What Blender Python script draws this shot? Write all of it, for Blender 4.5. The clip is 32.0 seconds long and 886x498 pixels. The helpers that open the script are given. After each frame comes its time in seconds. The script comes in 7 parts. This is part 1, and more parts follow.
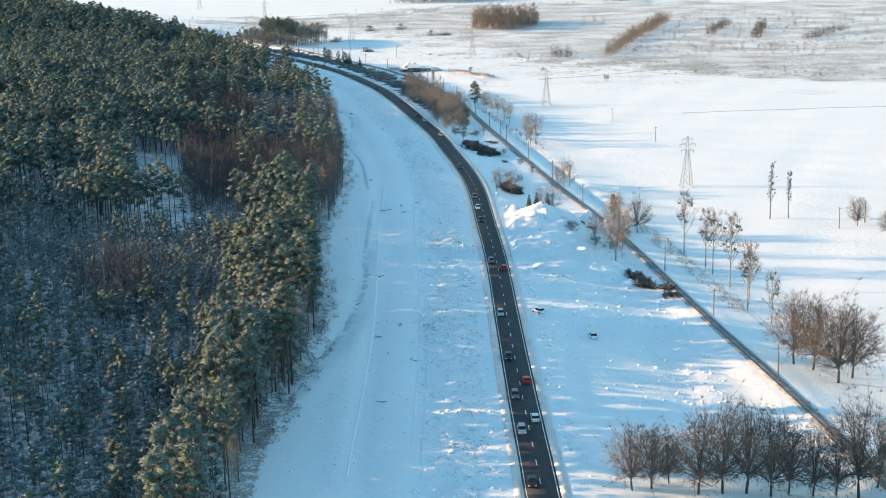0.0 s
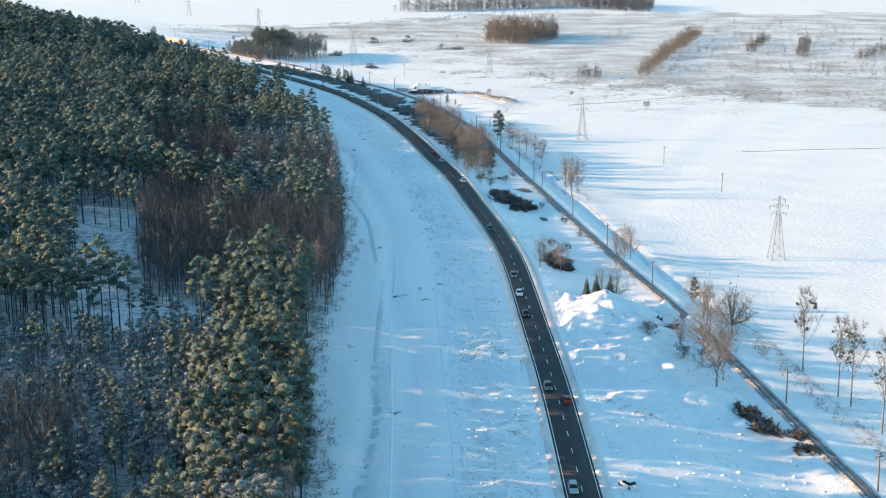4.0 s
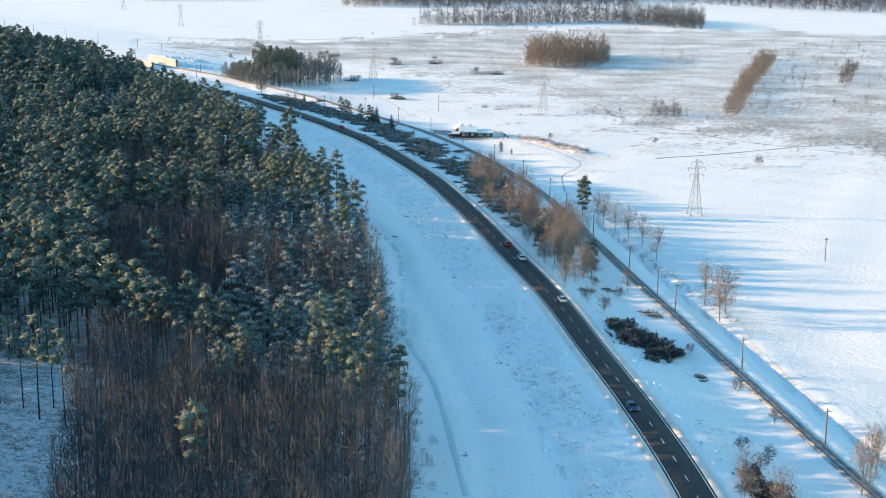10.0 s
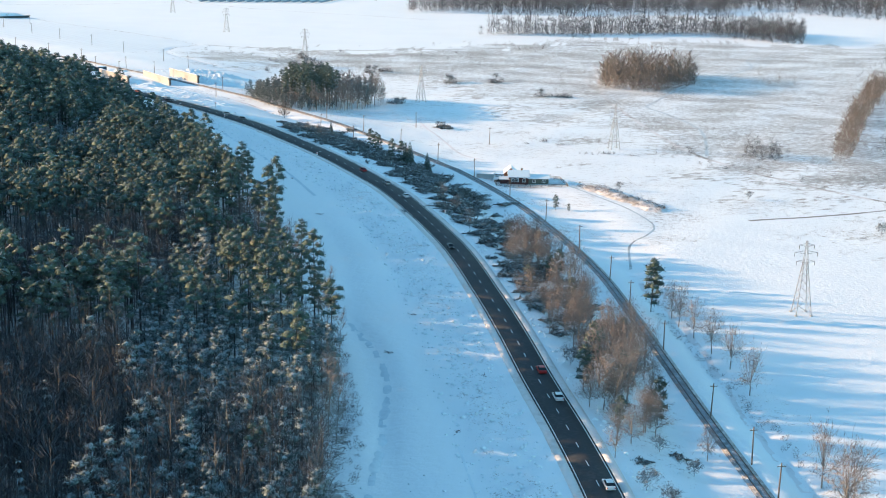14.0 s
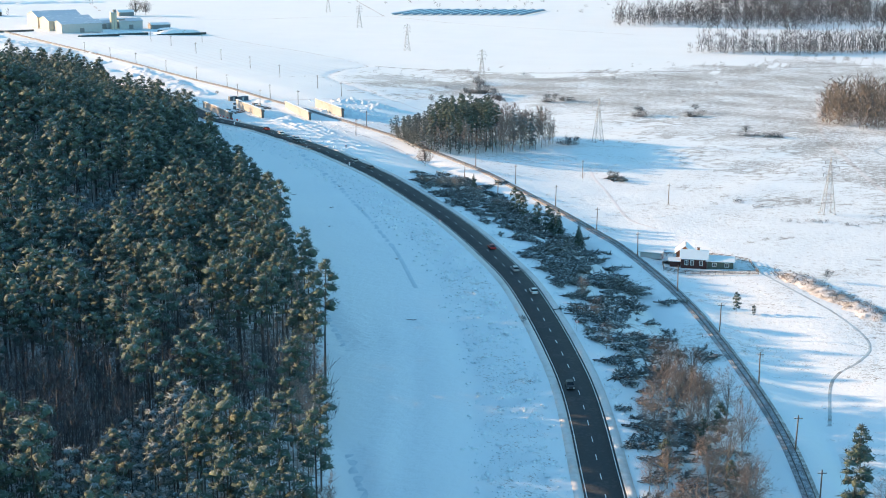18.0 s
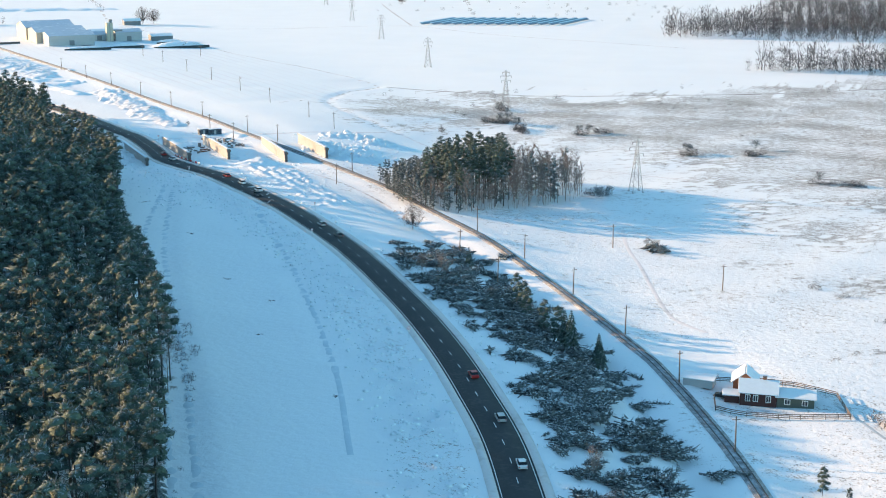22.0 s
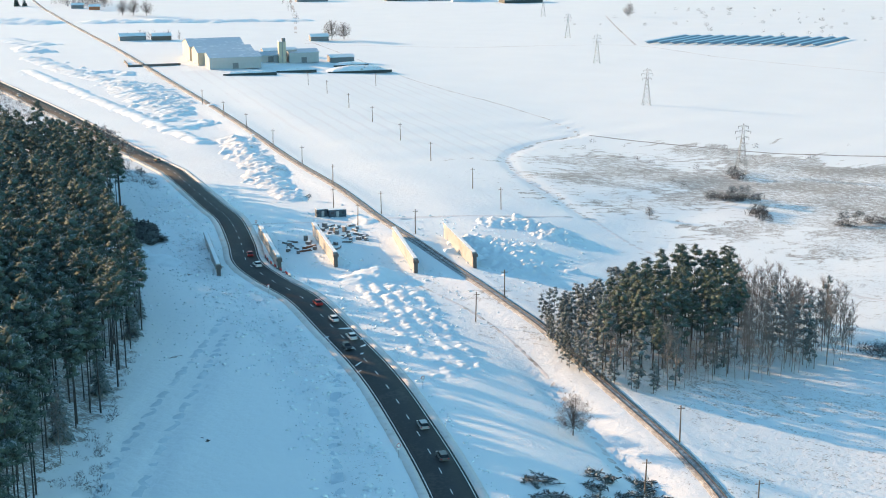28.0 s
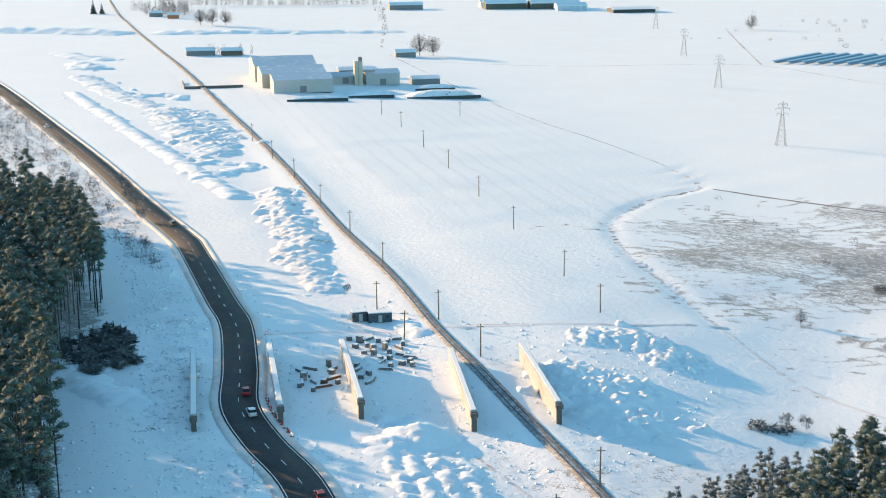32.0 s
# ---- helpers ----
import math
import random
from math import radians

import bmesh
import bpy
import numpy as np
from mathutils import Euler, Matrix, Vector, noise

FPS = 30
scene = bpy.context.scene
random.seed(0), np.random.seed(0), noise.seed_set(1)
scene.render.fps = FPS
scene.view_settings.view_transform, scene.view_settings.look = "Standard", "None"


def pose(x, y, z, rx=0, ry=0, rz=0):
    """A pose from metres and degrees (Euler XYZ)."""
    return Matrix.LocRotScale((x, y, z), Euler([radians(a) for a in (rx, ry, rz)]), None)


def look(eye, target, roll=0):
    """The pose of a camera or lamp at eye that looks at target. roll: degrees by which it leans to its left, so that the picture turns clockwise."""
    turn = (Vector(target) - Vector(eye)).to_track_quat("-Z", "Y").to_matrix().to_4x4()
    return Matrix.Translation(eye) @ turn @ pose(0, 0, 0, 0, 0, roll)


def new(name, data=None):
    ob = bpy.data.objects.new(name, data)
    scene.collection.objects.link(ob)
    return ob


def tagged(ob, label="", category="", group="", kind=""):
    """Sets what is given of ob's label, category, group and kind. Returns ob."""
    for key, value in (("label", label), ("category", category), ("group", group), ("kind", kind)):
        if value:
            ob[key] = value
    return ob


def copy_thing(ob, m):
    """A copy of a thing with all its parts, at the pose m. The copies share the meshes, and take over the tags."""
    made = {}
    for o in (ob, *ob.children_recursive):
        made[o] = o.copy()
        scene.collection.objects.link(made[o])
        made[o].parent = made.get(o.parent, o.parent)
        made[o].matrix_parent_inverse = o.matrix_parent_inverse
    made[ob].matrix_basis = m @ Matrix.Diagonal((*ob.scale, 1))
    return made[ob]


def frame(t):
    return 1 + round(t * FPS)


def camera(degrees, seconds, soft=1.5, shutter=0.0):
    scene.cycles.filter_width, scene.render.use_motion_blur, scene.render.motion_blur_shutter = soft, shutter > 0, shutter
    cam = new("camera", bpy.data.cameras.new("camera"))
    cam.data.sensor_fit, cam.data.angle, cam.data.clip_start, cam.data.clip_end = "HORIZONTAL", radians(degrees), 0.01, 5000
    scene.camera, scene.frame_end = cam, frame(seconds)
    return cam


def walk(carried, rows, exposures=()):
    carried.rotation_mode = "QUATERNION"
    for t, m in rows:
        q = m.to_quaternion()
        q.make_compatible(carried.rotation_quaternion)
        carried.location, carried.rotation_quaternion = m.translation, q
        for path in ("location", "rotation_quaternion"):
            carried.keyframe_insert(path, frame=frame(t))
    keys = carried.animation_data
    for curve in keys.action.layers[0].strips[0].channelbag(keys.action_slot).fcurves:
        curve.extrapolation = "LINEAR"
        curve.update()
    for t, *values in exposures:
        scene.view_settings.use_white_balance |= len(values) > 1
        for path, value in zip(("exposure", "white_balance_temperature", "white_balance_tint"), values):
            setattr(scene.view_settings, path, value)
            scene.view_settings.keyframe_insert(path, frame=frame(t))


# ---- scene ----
cam = camera(36.18, 32.0, soft=1.0)

# the drone's path: seconds, place, heading to the left of +y, pitch, roll
PATH = [
    (0, 0.00, -0.00, 120.00, -0.000, -14.333, -0.881),
    (0.5, -2.04, 16.15, 119.33, -0.067, -14.244, -0.441),
    (1, -4.99, 32.08, 118.82, -0.123, -14.181, -0.515),
    (1.5, -8.80, 47.66, 118.49, -0.090, -14.125, -0.872),
    (2, -11.34, 62.84, 118.36, 0.003, -14.164, -1.060),
    (2.5, -11.20, 77.61, 117.86, 0.009, -14.159, -0.782),
    (3, -9.65, 92.50, 117.59, -0.002, -14.219, -0.578),
    (3.5, -9.12, 107.67, 117.50, -0.119, -14.219, -0.217),
    (5.5, -19.58, 168.51, 117.03, -0.266, -14.077, -0.402),
    (6, -25.16, 183.86, 116.75, -0.288, -14.089, -0.489),
    (6.5, -31.76, 199.10, 116.13, -0.355, -14.027, -0.408),
    (7, -38.81, 214.32, 115.76, -0.415, -14.008, -0.214),
    (7.5, -44.14, 229.38, 115.98, -0.435, -14.068, -0.304),
    (8, -45.11, 243.53, 115.94, -0.390, -14.128, -0.101),
    (8.5, -43.23, 257.62, 115.58, -0.390, -14.117, 0.158),
    (9, -40.79, 272.41, 114.97, -0.402, -14.087, 0.335),
    (9.5, -38.42, 288.27, 114.46, -0.356, -14.057, 0.435),
    (10, -36.28, 305.37, 113.78, -0.341, -14.051, 0.611),
    (10.5, -34.56, 323.31, 113.18, -0.309, -14.027, 0.654),
    (11, -33.16, 341.00, 112.45, -0.331, -14.000, 0.702),
    (11.5, -32.52, 358.00, 112.02, -0.370, -13.967, 0.793),
    (12, -32.73, 374.10, 111.69, -0.437, -13.924, 0.808),
    (12.5, -32.51, 389.63, 111.79, -0.494, -13.906, 0.870),
    (13, -29.87, 404.50, 112.58, 1.363, -14.015, 0.835),
    (13.5, -25.01, 418.78, 112.79, 3.087, -14.085, 0.985),
    (14, -18.89, 433.28, 113.01, 3.279, -14.146, 1.172),
    (14.5, -12.84, 448.43, 113.55, 5.009, -14.191, 1.000),
    (15, -8.55, 464.03, 113.94, 6.642, -14.222, 0.869),
    (15.5, -5.70, 479.91, 113.98, 9.752, -14.209, 0.617),
    (17.5, -1.62, 544.72, 113.99, 13.134, -14.103, 0.169),
    (18, -1.85, 561.76, 113.75, 13.172, -14.086, 0.185),
    (18.5, -2.58, 579.29, 113.20, 13.153, -14.048, 0.185),
    (19, -3.47, 596.82, 112.56, 13.168, -14.011, 0.149),
    (19.5, -4.24, 613.37, 112.26, 13.170, -13.993, 0.108),
    (20, -5.19, 629.11, 112.01, 13.165, -13.988, 0.153),
    (20.5, -6.24, 644.73, 111.88, 13.106, -13.994, 0.220),
    (21, -7.86, 660.59, 111.94, 13.073, -13.997, 0.243),
    (21.5, -9.57, 676.40, 112.03, 13.035, -14.015, 0.209),
    (22, -11.27, 692.02, 111.82, 15.433, -14.020, 0.089),
    (22.5, -12.73, 707.60, 111.75, 18.888, -14.039, -0.045),
    (23, -14.55, 722.79, 111.70, 18.987, -14.032, -0.046),
    (23.5, -16.70, 738.11, 111.79, 19.095, -14.042, -0.085),
    (24, -19.08, 753.26, 111.94, 19.254, -14.023, -0.154),
    (24.5, -21.95, 768.72, 112.15, 19.353, -14.036, -0.152),
    (25, -25.16, 784.13, 112.32, 20.150, -14.042, -0.203),
    (25.5, -28.53, 799.38, 112.53, 21.302, -14.041, -0.269),
    (27.5, -46.54, 859.07, 112.89, 25.151, -14.020, -0.262),
    (28, -51.44, 874.15, 113.11, 25.503, -14.040, -0.238),
    (28.5, -56.81, 889.28, 113.19, 26.892, -14.042, -0.239),
    (29, -62.39, 904.27, 113.06, 28.053, -14.017, -0.244),
    (29.5, -68.20, 919.11, 113.12, 28.462, -14.008, -0.216),
    (30, -74.21, 933.86, 113.10, 28.494, -13.975, -0.215),
    (30.5, -80.36, 948.44, 113.04, 28.487, -13.970, -0.160),
    (31, -86.40, 962.86, 113.12, 28.520, -13.981, -0.188),
    (31.5, -93.04, 976.97, 113.26, 28.987, -13.992, -0.230),
    (32, -99.82, 991.20, 113.33, 30.056, -13.959, -0.276),
]


def flown(row):
    t, x, y, z, yaw, pitch, roll = row
    a, p = radians(yaw), radians(pitch)
    ahead = Vector((-math.sin(a) * math.cos(p), math.cos(a) * math.cos(p), math.sin(p)))
    return t, look((x, y, z), Vector((x, y, z)) + 100 * ahead, roll)


walk(cam, [flown(row) for row in PATH], exposures=[(0, 1.40, 5700, 0), (5, 1.35, 5440, 0), (18, 1.33, 5320, 0), (32, 1.20, 5560, 0)])

# ---- light: a low winter sun over the forest, clear sky ----
SUN_ELEVATION, SUN_AZIMUTH = 12.6, math.atan2(-1.0, 0.08)
world = bpy.data.worlds.new("winter_sky")
scene.world = world
world.use_nodes = True
wn = world.node_tree.nodes
sky = wn.new("ShaderNodeTexSky")
sky.sky_type = "NISHITA"
sky.sun_disc = False
sky.sun_elevation = radians(SUN_ELEVATION)
sky.sun_rotation = SUN_AZIMUTH
sky.air_density, sky.dust_density, sky.ozone_density = 1.0, 0.2, 0.1
# the skylight is tinted with less red, which turns the shade more cyan
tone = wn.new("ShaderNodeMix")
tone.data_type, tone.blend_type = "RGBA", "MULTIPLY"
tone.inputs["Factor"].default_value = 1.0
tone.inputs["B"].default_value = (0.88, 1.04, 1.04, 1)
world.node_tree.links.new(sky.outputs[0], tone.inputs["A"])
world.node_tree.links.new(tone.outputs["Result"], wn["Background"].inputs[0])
wn["Background"].inputs[1].default_value = 0.115
lamp = bpy.data.lights.new("sun", "SUN")
lamp.energy, lamp.angle, lamp.color = 5.0, radians(0.6), (1.0, 0.535, 0.245)
sun = new("sun", lamp)
up = math.sin(radians(SUN_ELEVATION))
flat = math.cos(radians(SUN_ELEVATION))
toward_sun = Vector((math.sin(SUN_AZIMUTH) * flat, math.cos(SUN_AZIMUTH) * flat, up))
sun.matrix_world = look(toward_sun * 100, (0, 0, 0))


# ---- materials ----
def material(name, colour, rough=0.8, metal=0.0, vary=0.15, scale=3.0, second=None, amount=0.5, bump=0.0, bump_scale=None, coords="Object", random_tint=0.0):
    """A principled material: a base colour broken up by coarse and fine noise, a second colour in patches, and a fine relief."""
    m = bpy.data.materials.new(name)
    m.use_nodes = True
    nt = m.node_tree
    n, link = nt.nodes, nt.links.new
    bsdf = n["Principled BSDF"]
    bsdf.inputs["Roughness"].default_value = rough
    bsdf.inputs["Metallic"].default_value = metal
    tc = n.new("ShaderNodeTexCoord")
    fine = n.new("ShaderNodeTexNoise")
    fine.inputs["Scale"].default_value, fine.inputs["Detail"].default_value = scale, 5
    coarse = n.new("ShaderNodeTexNoise")
    coarse.inputs["Scale"].default_value, coarse.inputs["Detail"].default_value = scale * 0.13, 3
    link(tc.outputs[coords], fine.inputs["Vector"])
    link(tc.outputs[coords], coarse.inputs["Vector"])
    base = n.new("ShaderNodeMix")
    base.data_type = "RGBA"
    base.inputs["A"].default_value = (*[c * (1 - vary) for c in colour], 1)
    base.inputs["B"].default_value = (*[min(1, c * (1 + vary)) for c in colour], 1)
    link(fine.outputs[0], base.inputs["Factor"])
    out = base.outputs["Result"]
    if second:
        ramp = n.new("ShaderNodeMapRange")
        ramp.inputs["From Min"].default_value, ramp.inputs["From Max"].default_value = 0.62 - 0.3 * amount, 0.75 - 0.3 * amount
        both = n.new("ShaderNodeMath")
        both.operation = "MULTIPLY_ADD"
        both.inputs[1].default_value = 0.5
        half = n.new("ShaderNodeMath")
        half.operation = "MULTIPLY"
        half.inputs[1].default_value = 0.5
        link(fine.outputs[0], half.inputs[0])
        link(coarse.outputs[0], both.inputs[0])
        link(half.outputs[0], both.inputs[2])
        link(both.outputs[0], ramp.inputs["Value"])
        mix = n.new("ShaderNodeMix")
        mix.data_type = "RGBA"
        link(ramp.outputs[0], mix.inputs["Factor"])
        link(out, mix.inputs["A"])
        mix.inputs["B"].default_value = (*second, 1)
        out = mix.outputs["Result"]
    if random_tint:
        info = n.new("ShaderNodeObjectInfo")
        hsv = n.new("ShaderNodeHueSaturation")
        rng = n.new("ShaderNodeMapRange")
        rng.inputs["To Min"].default_value, rng.inputs["To Max"].default_value = 1 - random_tint, 1 + random_tint
        link(info.outputs["Random"], rng.inputs["Value"])
        link(rng.outputs[0], hsv.inputs["Value"])
        link(out, hsv.inputs["Color"])
        out = hsv.outputs[0]
    link(out, bsdf.inputs["Base Color"])
    if bump:
        b = n.new("ShaderNodeBump")
        b.inputs["Strength"].default_value, b.inputs["Distance"].default_value = 1.0, bump
        src = fine
        if bump_scale:
            src = n.new("ShaderNodeTexNoise")
            src.inputs["Scale"].default_value, src.inputs["Detail"].default_value = bump_scale, 4
            link(tc.outputs[coords], src.inputs["Vector"])
        link(src.outputs[0], b.inputs["Height"])
        link(b.outputs[0], bsdf.inputs["Normal"])
    return m


def island_material(name, colours, rough=0.85, snow=0.0):
    """Foliage and twigs: each small piece takes its own shade between the given colours."""
    m = bpy.data.materials.new(name)
    m.use_nodes = True
    n, link = m.node_tree.nodes, m.node_tree.links.new
    bsdf = n["Principled BSDF"]
    bsdf.inputs["Roughness"].default_value = rough
    geo = n.new("ShaderNodeNewGeometry")
    tc = n.new("ShaderNodeTexCoord")
    big = n.new("ShaderNodeTexNoise")
    big.inputs["Scale"].default_value = 0.05
    link(tc.outputs["Object"], big.inputs["Vector"])
    mix = n.new("ShaderNodeMath")
    mix.operation = "MULTIPLY_ADD"
    mix.inputs[1].default_value = 0.3
    clump = n.new("ShaderNodeTexNoise")
    clump.inputs["Scale"].default_value, clump.inputs["Detail"].default_value = 0.22, 2
    link(tc.outputs["Object"], clump.inputs["Vector"])
    both = n.new("ShaderNodeMix")
    both.inputs["Factor"].default_value = 0.6
    link(big.outputs[0], both.inputs["A"])
    link(clump.outputs[0], both.inputs["B"])
    sub = n.new("ShaderNodeMapRange")
    sub.inputs["From Min"].default_value, sub.inputs["From Max"].default_value = 0.3, 0.7
    sub.inputs["To Max"].default_value = 0.7
    link(both.outputs["Result"], sub.inputs["Value"])
    link(geo.outputs["Random Per Island"], mix.inputs[0])
    link(sub.outputs[0], mix.inputs[2])
    ramp = n.new("ShaderNodeValToRGB")
    els = ramp.color_ramp.elements
    while len(els) < len(colours):
        els.new(0.5)
    for k, c in enumerate(colours):
        els[k].position = k / (len(colours) - 1)
        els[k].color = (*c, 1)
    link(mix.outputs[0], ramp.inputs[0])
    link(ramp.outputs[0], bsdf.inputs["Base Color"])
    return m


def foliage_material(name, colours, frost):
    """Needle clumps: fine dark and light tufts, each clump with a tone of its own, and frost lying on what faces up."""
    m = bpy.data.materials.new(name)
    m.use_nodes = True
    n, link = m.node_tree.nodes, m.node_tree.links.new
    bsdf = n["Principled BSDF"]
    bsdf.inputs["Roughness"].default_value = 0.85
    tc, geo = n.new("ShaderNodeTexCoord"), n.new("ShaderNodeNewGeometry")

    def noise(scale, detail, rough):
        q = n.new("ShaderNodeTexNoise")
        q.inputs["Scale"].default_value, q.inputs["Detail"].default_value, q.inputs["Roughness"].default_value = scale, detail, rough
        link(tc.outputs["Object"], q.inputs["Vector"])
        return q.outputs[0]

    def maths(op, a, b, c=None):
        q = n.new("ShaderNodeMath")
        q.operation = op
        for k, v in enumerate((a, b, c)):
            if v is None:
                continue
            if isinstance(v, (int, float)):
                q.inputs[k].default_value = v
            else:
                link(v, q.inputs[k])
        return q.outputs[0]

    fine, stand = noise(1.5, 4, 0.72), noise(0.045, 2, 0.5)
    tone = maths("MULTIPLY_ADD", fine, 1.5, maths("MULTIPLY_ADD", geo.outputs["Random Per Island"], 0.42, maths("MULTIPLY_ADD", stand, 0.8, -0.95)))
    ramp = n.new("ShaderNodeValToRGB")
    els = ramp.color_ramp.elements
    while len(els) < len(colours):
        els.new(0.5)
    for k, c in enumerate(colours):
        els[k].position = k / (len(colours) - 1)
        els[k].color = (*c, 1)
    link(tone, ramp.inputs[0])
    axes = n.new("ShaderNodeSeparateXYZ")
    link(geo.outputs["Normal"], axes.inputs[0])
    lying = maths("MULTIPLY_ADD", axes.outputs["Z"], 0.22, noise(2.3, 3, 0.7))
    cover = n.new("ShaderNodeMapRange")
    cover.inputs["From Min"].default_value, cover.inputs["From Max"].default_value = 0.80 - frost, 0.90 - frost
    link(lying, cover.inputs["Value"])
    mix = n.new("ShaderNodeMix")
    mix.data_type = "RGBA"
    mix.inputs["B"].default_value = (0.27, 0.32, 0.34, 1)
    link(cover.outputs[0], mix.inputs["Factor"])
    link(ramp.outputs[0], mix.inputs["A"])
    link(mix.outputs["Result"], bsdf.inputs["Base Color"])
    b = n.new("ShaderNodeBump")
    b.inputs["Strength"].default_value, b.inputs["Distance"].default_value = 1.0, 0.4
    link(fine, b.inputs["Height"])
    link(b.outputs[0], bsdf.inputs["Normal"])
    return m


# the olive last colour paints sunlit highlights among the green tufts
NEEDLES = foliage_material("pine_needles", [(0.036, 0.066, 0.064), (0.060, 0.100, 0.086), (0.094, 0.130, 0.090), (0.145, 0.152, 0.080)], 0.07)
FROSTED = foliage_material("frosted_needles", [(0.044, 0.078, 0.084), (0.074, 0.116, 0.120), (0.115, 0.152, 0.138), (0.165, 0.19, 0.155)], 0.19)
SAPLING_BARK = material("sapling_bark", (0.085, 0.082, 0.082), 0.9, vary=0.3, scale=2.5, second=(0.15, 0.14, 0.135), amount=0.35)
# thin frost over needles, dimmed and blue-shaded in the colour itself
CROWN_SNOW = material("dim_branch_snow", (0.27, 0.32, 0.345), 0.8, vary=0.3, scale=0.5)
BARK = material("pine_bark", (0.046, 0.048, 0.050), 0.9, vary=0.35, scale=2.0, second=(0.085, 0.068, 0.058), amount=0.4)
PALE_BARK = material("birch_bark", (0.26, 0.245, 0.23), 0.85, vary=0.3, scale=2.5, second=(0.10, 0.08, 0.07), amount=0.5)
TWIGS = island_material("bare_twigs", [(0.042, 0.050, 0.062), (0.070, 0.078, 0.090), (0.112, 0.114, 0.122)])
GREY_TWIGS = island_material("grey_twigs", [(0.080, 0.074, 0.070), (0.125, 0.113, 0.105), (0.20, 0.178, 0.162)])
RED_TWIGS = island_material("birch_twigs", [(0.16, 0.135, 0.125), (0.23, 0.198, 0.182), (0.31, 0.272, 0.25)])
ASPHALT = material("asphalt", (0.028, 0.032, 0.038), 0.85, vary=0.25, scale=1.2, second=(0.05, 0.051, 0.054), amount=0.35, bump=0.004, bump_scale=20)
PAINT = material("road_paint", (0.68, 0.69, 0.69), 0.6, vary=0.12, scale=2.0)
DIRTY_SNOW = material("ploughed_snow", (0.66, 0.65, 0.64), 0.9, vary=0.10, scale=0.6, second=(0.54, 0.52, 0.50), amount=0.4, bump=0.05, bump_scale=0.8)
SNOW = material("heaped_snow", (0.77, 0.84, 0.88), 0.75, vary=0.05, scale=0.6, bump=0.12, bump_scale=0.9)
SOIL_SNOW = material("earth_under_snow", (0.76, 0.82, 0.86), 0.85, vary=0.06, scale=0.7, second=(0.20, 0.16, 0.12), amount=0.12, bump=0.2, bump_scale=0.8)
BALLAST = material("ballast", (0.20, 0.21, 0.225), 0.95, vary=0.3, scale=6, second=(0.50, 0.54, 0.58), amount=0.5, bump=0.03, bump_scale=9)
STEEL = material("rail_steel", (0.05, 0.047, 0.045), 0.6, 0.2, vary=0.2, scale=3)
GALVANISED = material("galvanised_steel", (0.30, 0.31, 0.32), 0.55, 0.3, vary=0.2, scale=2)
POLE_WOOD = material("pole_wood", (0.16, 0.125, 0.10), 0.9, vary=0.3, scale=4)
CONCRETE = material("concrete", (0.40, 0.40, 0.39), 0.85, vary=0.12, scale=0.8, second=(0.31, 0.295, 0.265), amount=0.35, bump=0.01, bump_scale=3)
DARK_CONCRETE = material("deep_grey_concrete", (0.12, 0.115, 0.11), 0.8, vary=0.25, scale=1.2)


# ---- helpers of this scene ----
def part(name, bm, mat, parent=None, label=""):
    """Links a bmesh as one mesh object, under a thing or a part where one is given."""
    me = bpy.data.meshes.new(name)
    bm.to_mesh(me)
    bm.free()
    for m in mat if isinstance(mat, (list, tuple)) else [mat]:
        me.materials.append(m)
    ob = new(name, me)
    if parent:
        ob.parent = parent
    if label:
        ob["label"] = label
    return ob


def thing(name, label, category, m=None, group="", kind=""):
    ob = new(name)
    ob.empty_display_size = 0.3
    if m is not None:
        ob.matrix_world = m
    return tagged(ob, label, category, group, kind)


def box(bm, x0, x1, y0, y1, z0, z1, bevel=0.0, m=None):
    """A box with softened edges, added to bm."""
    r = bmesh.ops.create_cube(bm, size=1.0, matrix=Matrix.LocRotScale(((x0 + x1) / 2, (y0 + y1) / 2, (z0 + z1) / 2), None, (x1 - x0, y1 - y0, z1 - z0)))
    vs = r["verts"]
    if bevel:
        es = list({e for v in vs for e in v.link_edges})
        vs = bmesh.ops.bevel(bm, geom=es, offset=bevel, segments=1, affect="EDGES")["verts"]
    if m is not None:
        bmesh.ops.transform(bm, matrix=m, verts=vs)
    return vs


def boxes(*dims, bevel=0.02):
    bm = bmesh.new()
    for d in dims:
        box(bm, *d, bevel=bevel)
    return bm


def prism(bm, a, b, ra, rb, sides=6):
    """A tapered rod from a to b."""
    a, b = Vector(a), Vector(b)
    q = (b - a).to_track_quat("Z", "Y")
    rings = []
    for p, r in ((a, ra), (b, rb)):
        rings.append([bm.verts.new(p + q @ Vector((r * math.cos(2 * math.pi * k / sides), r * math.sin(2 * math.pi * k / sides), 0))) for k in range(sides)])
    for k in range(sides):
        bm.faces.new((rings[0][k], rings[0][(k + 1) % sides], rings[1][(k + 1) % sides], rings[1][k]))
    bm.faces.new(rings[0][::-1])
    bm.faces.new(rings[1])


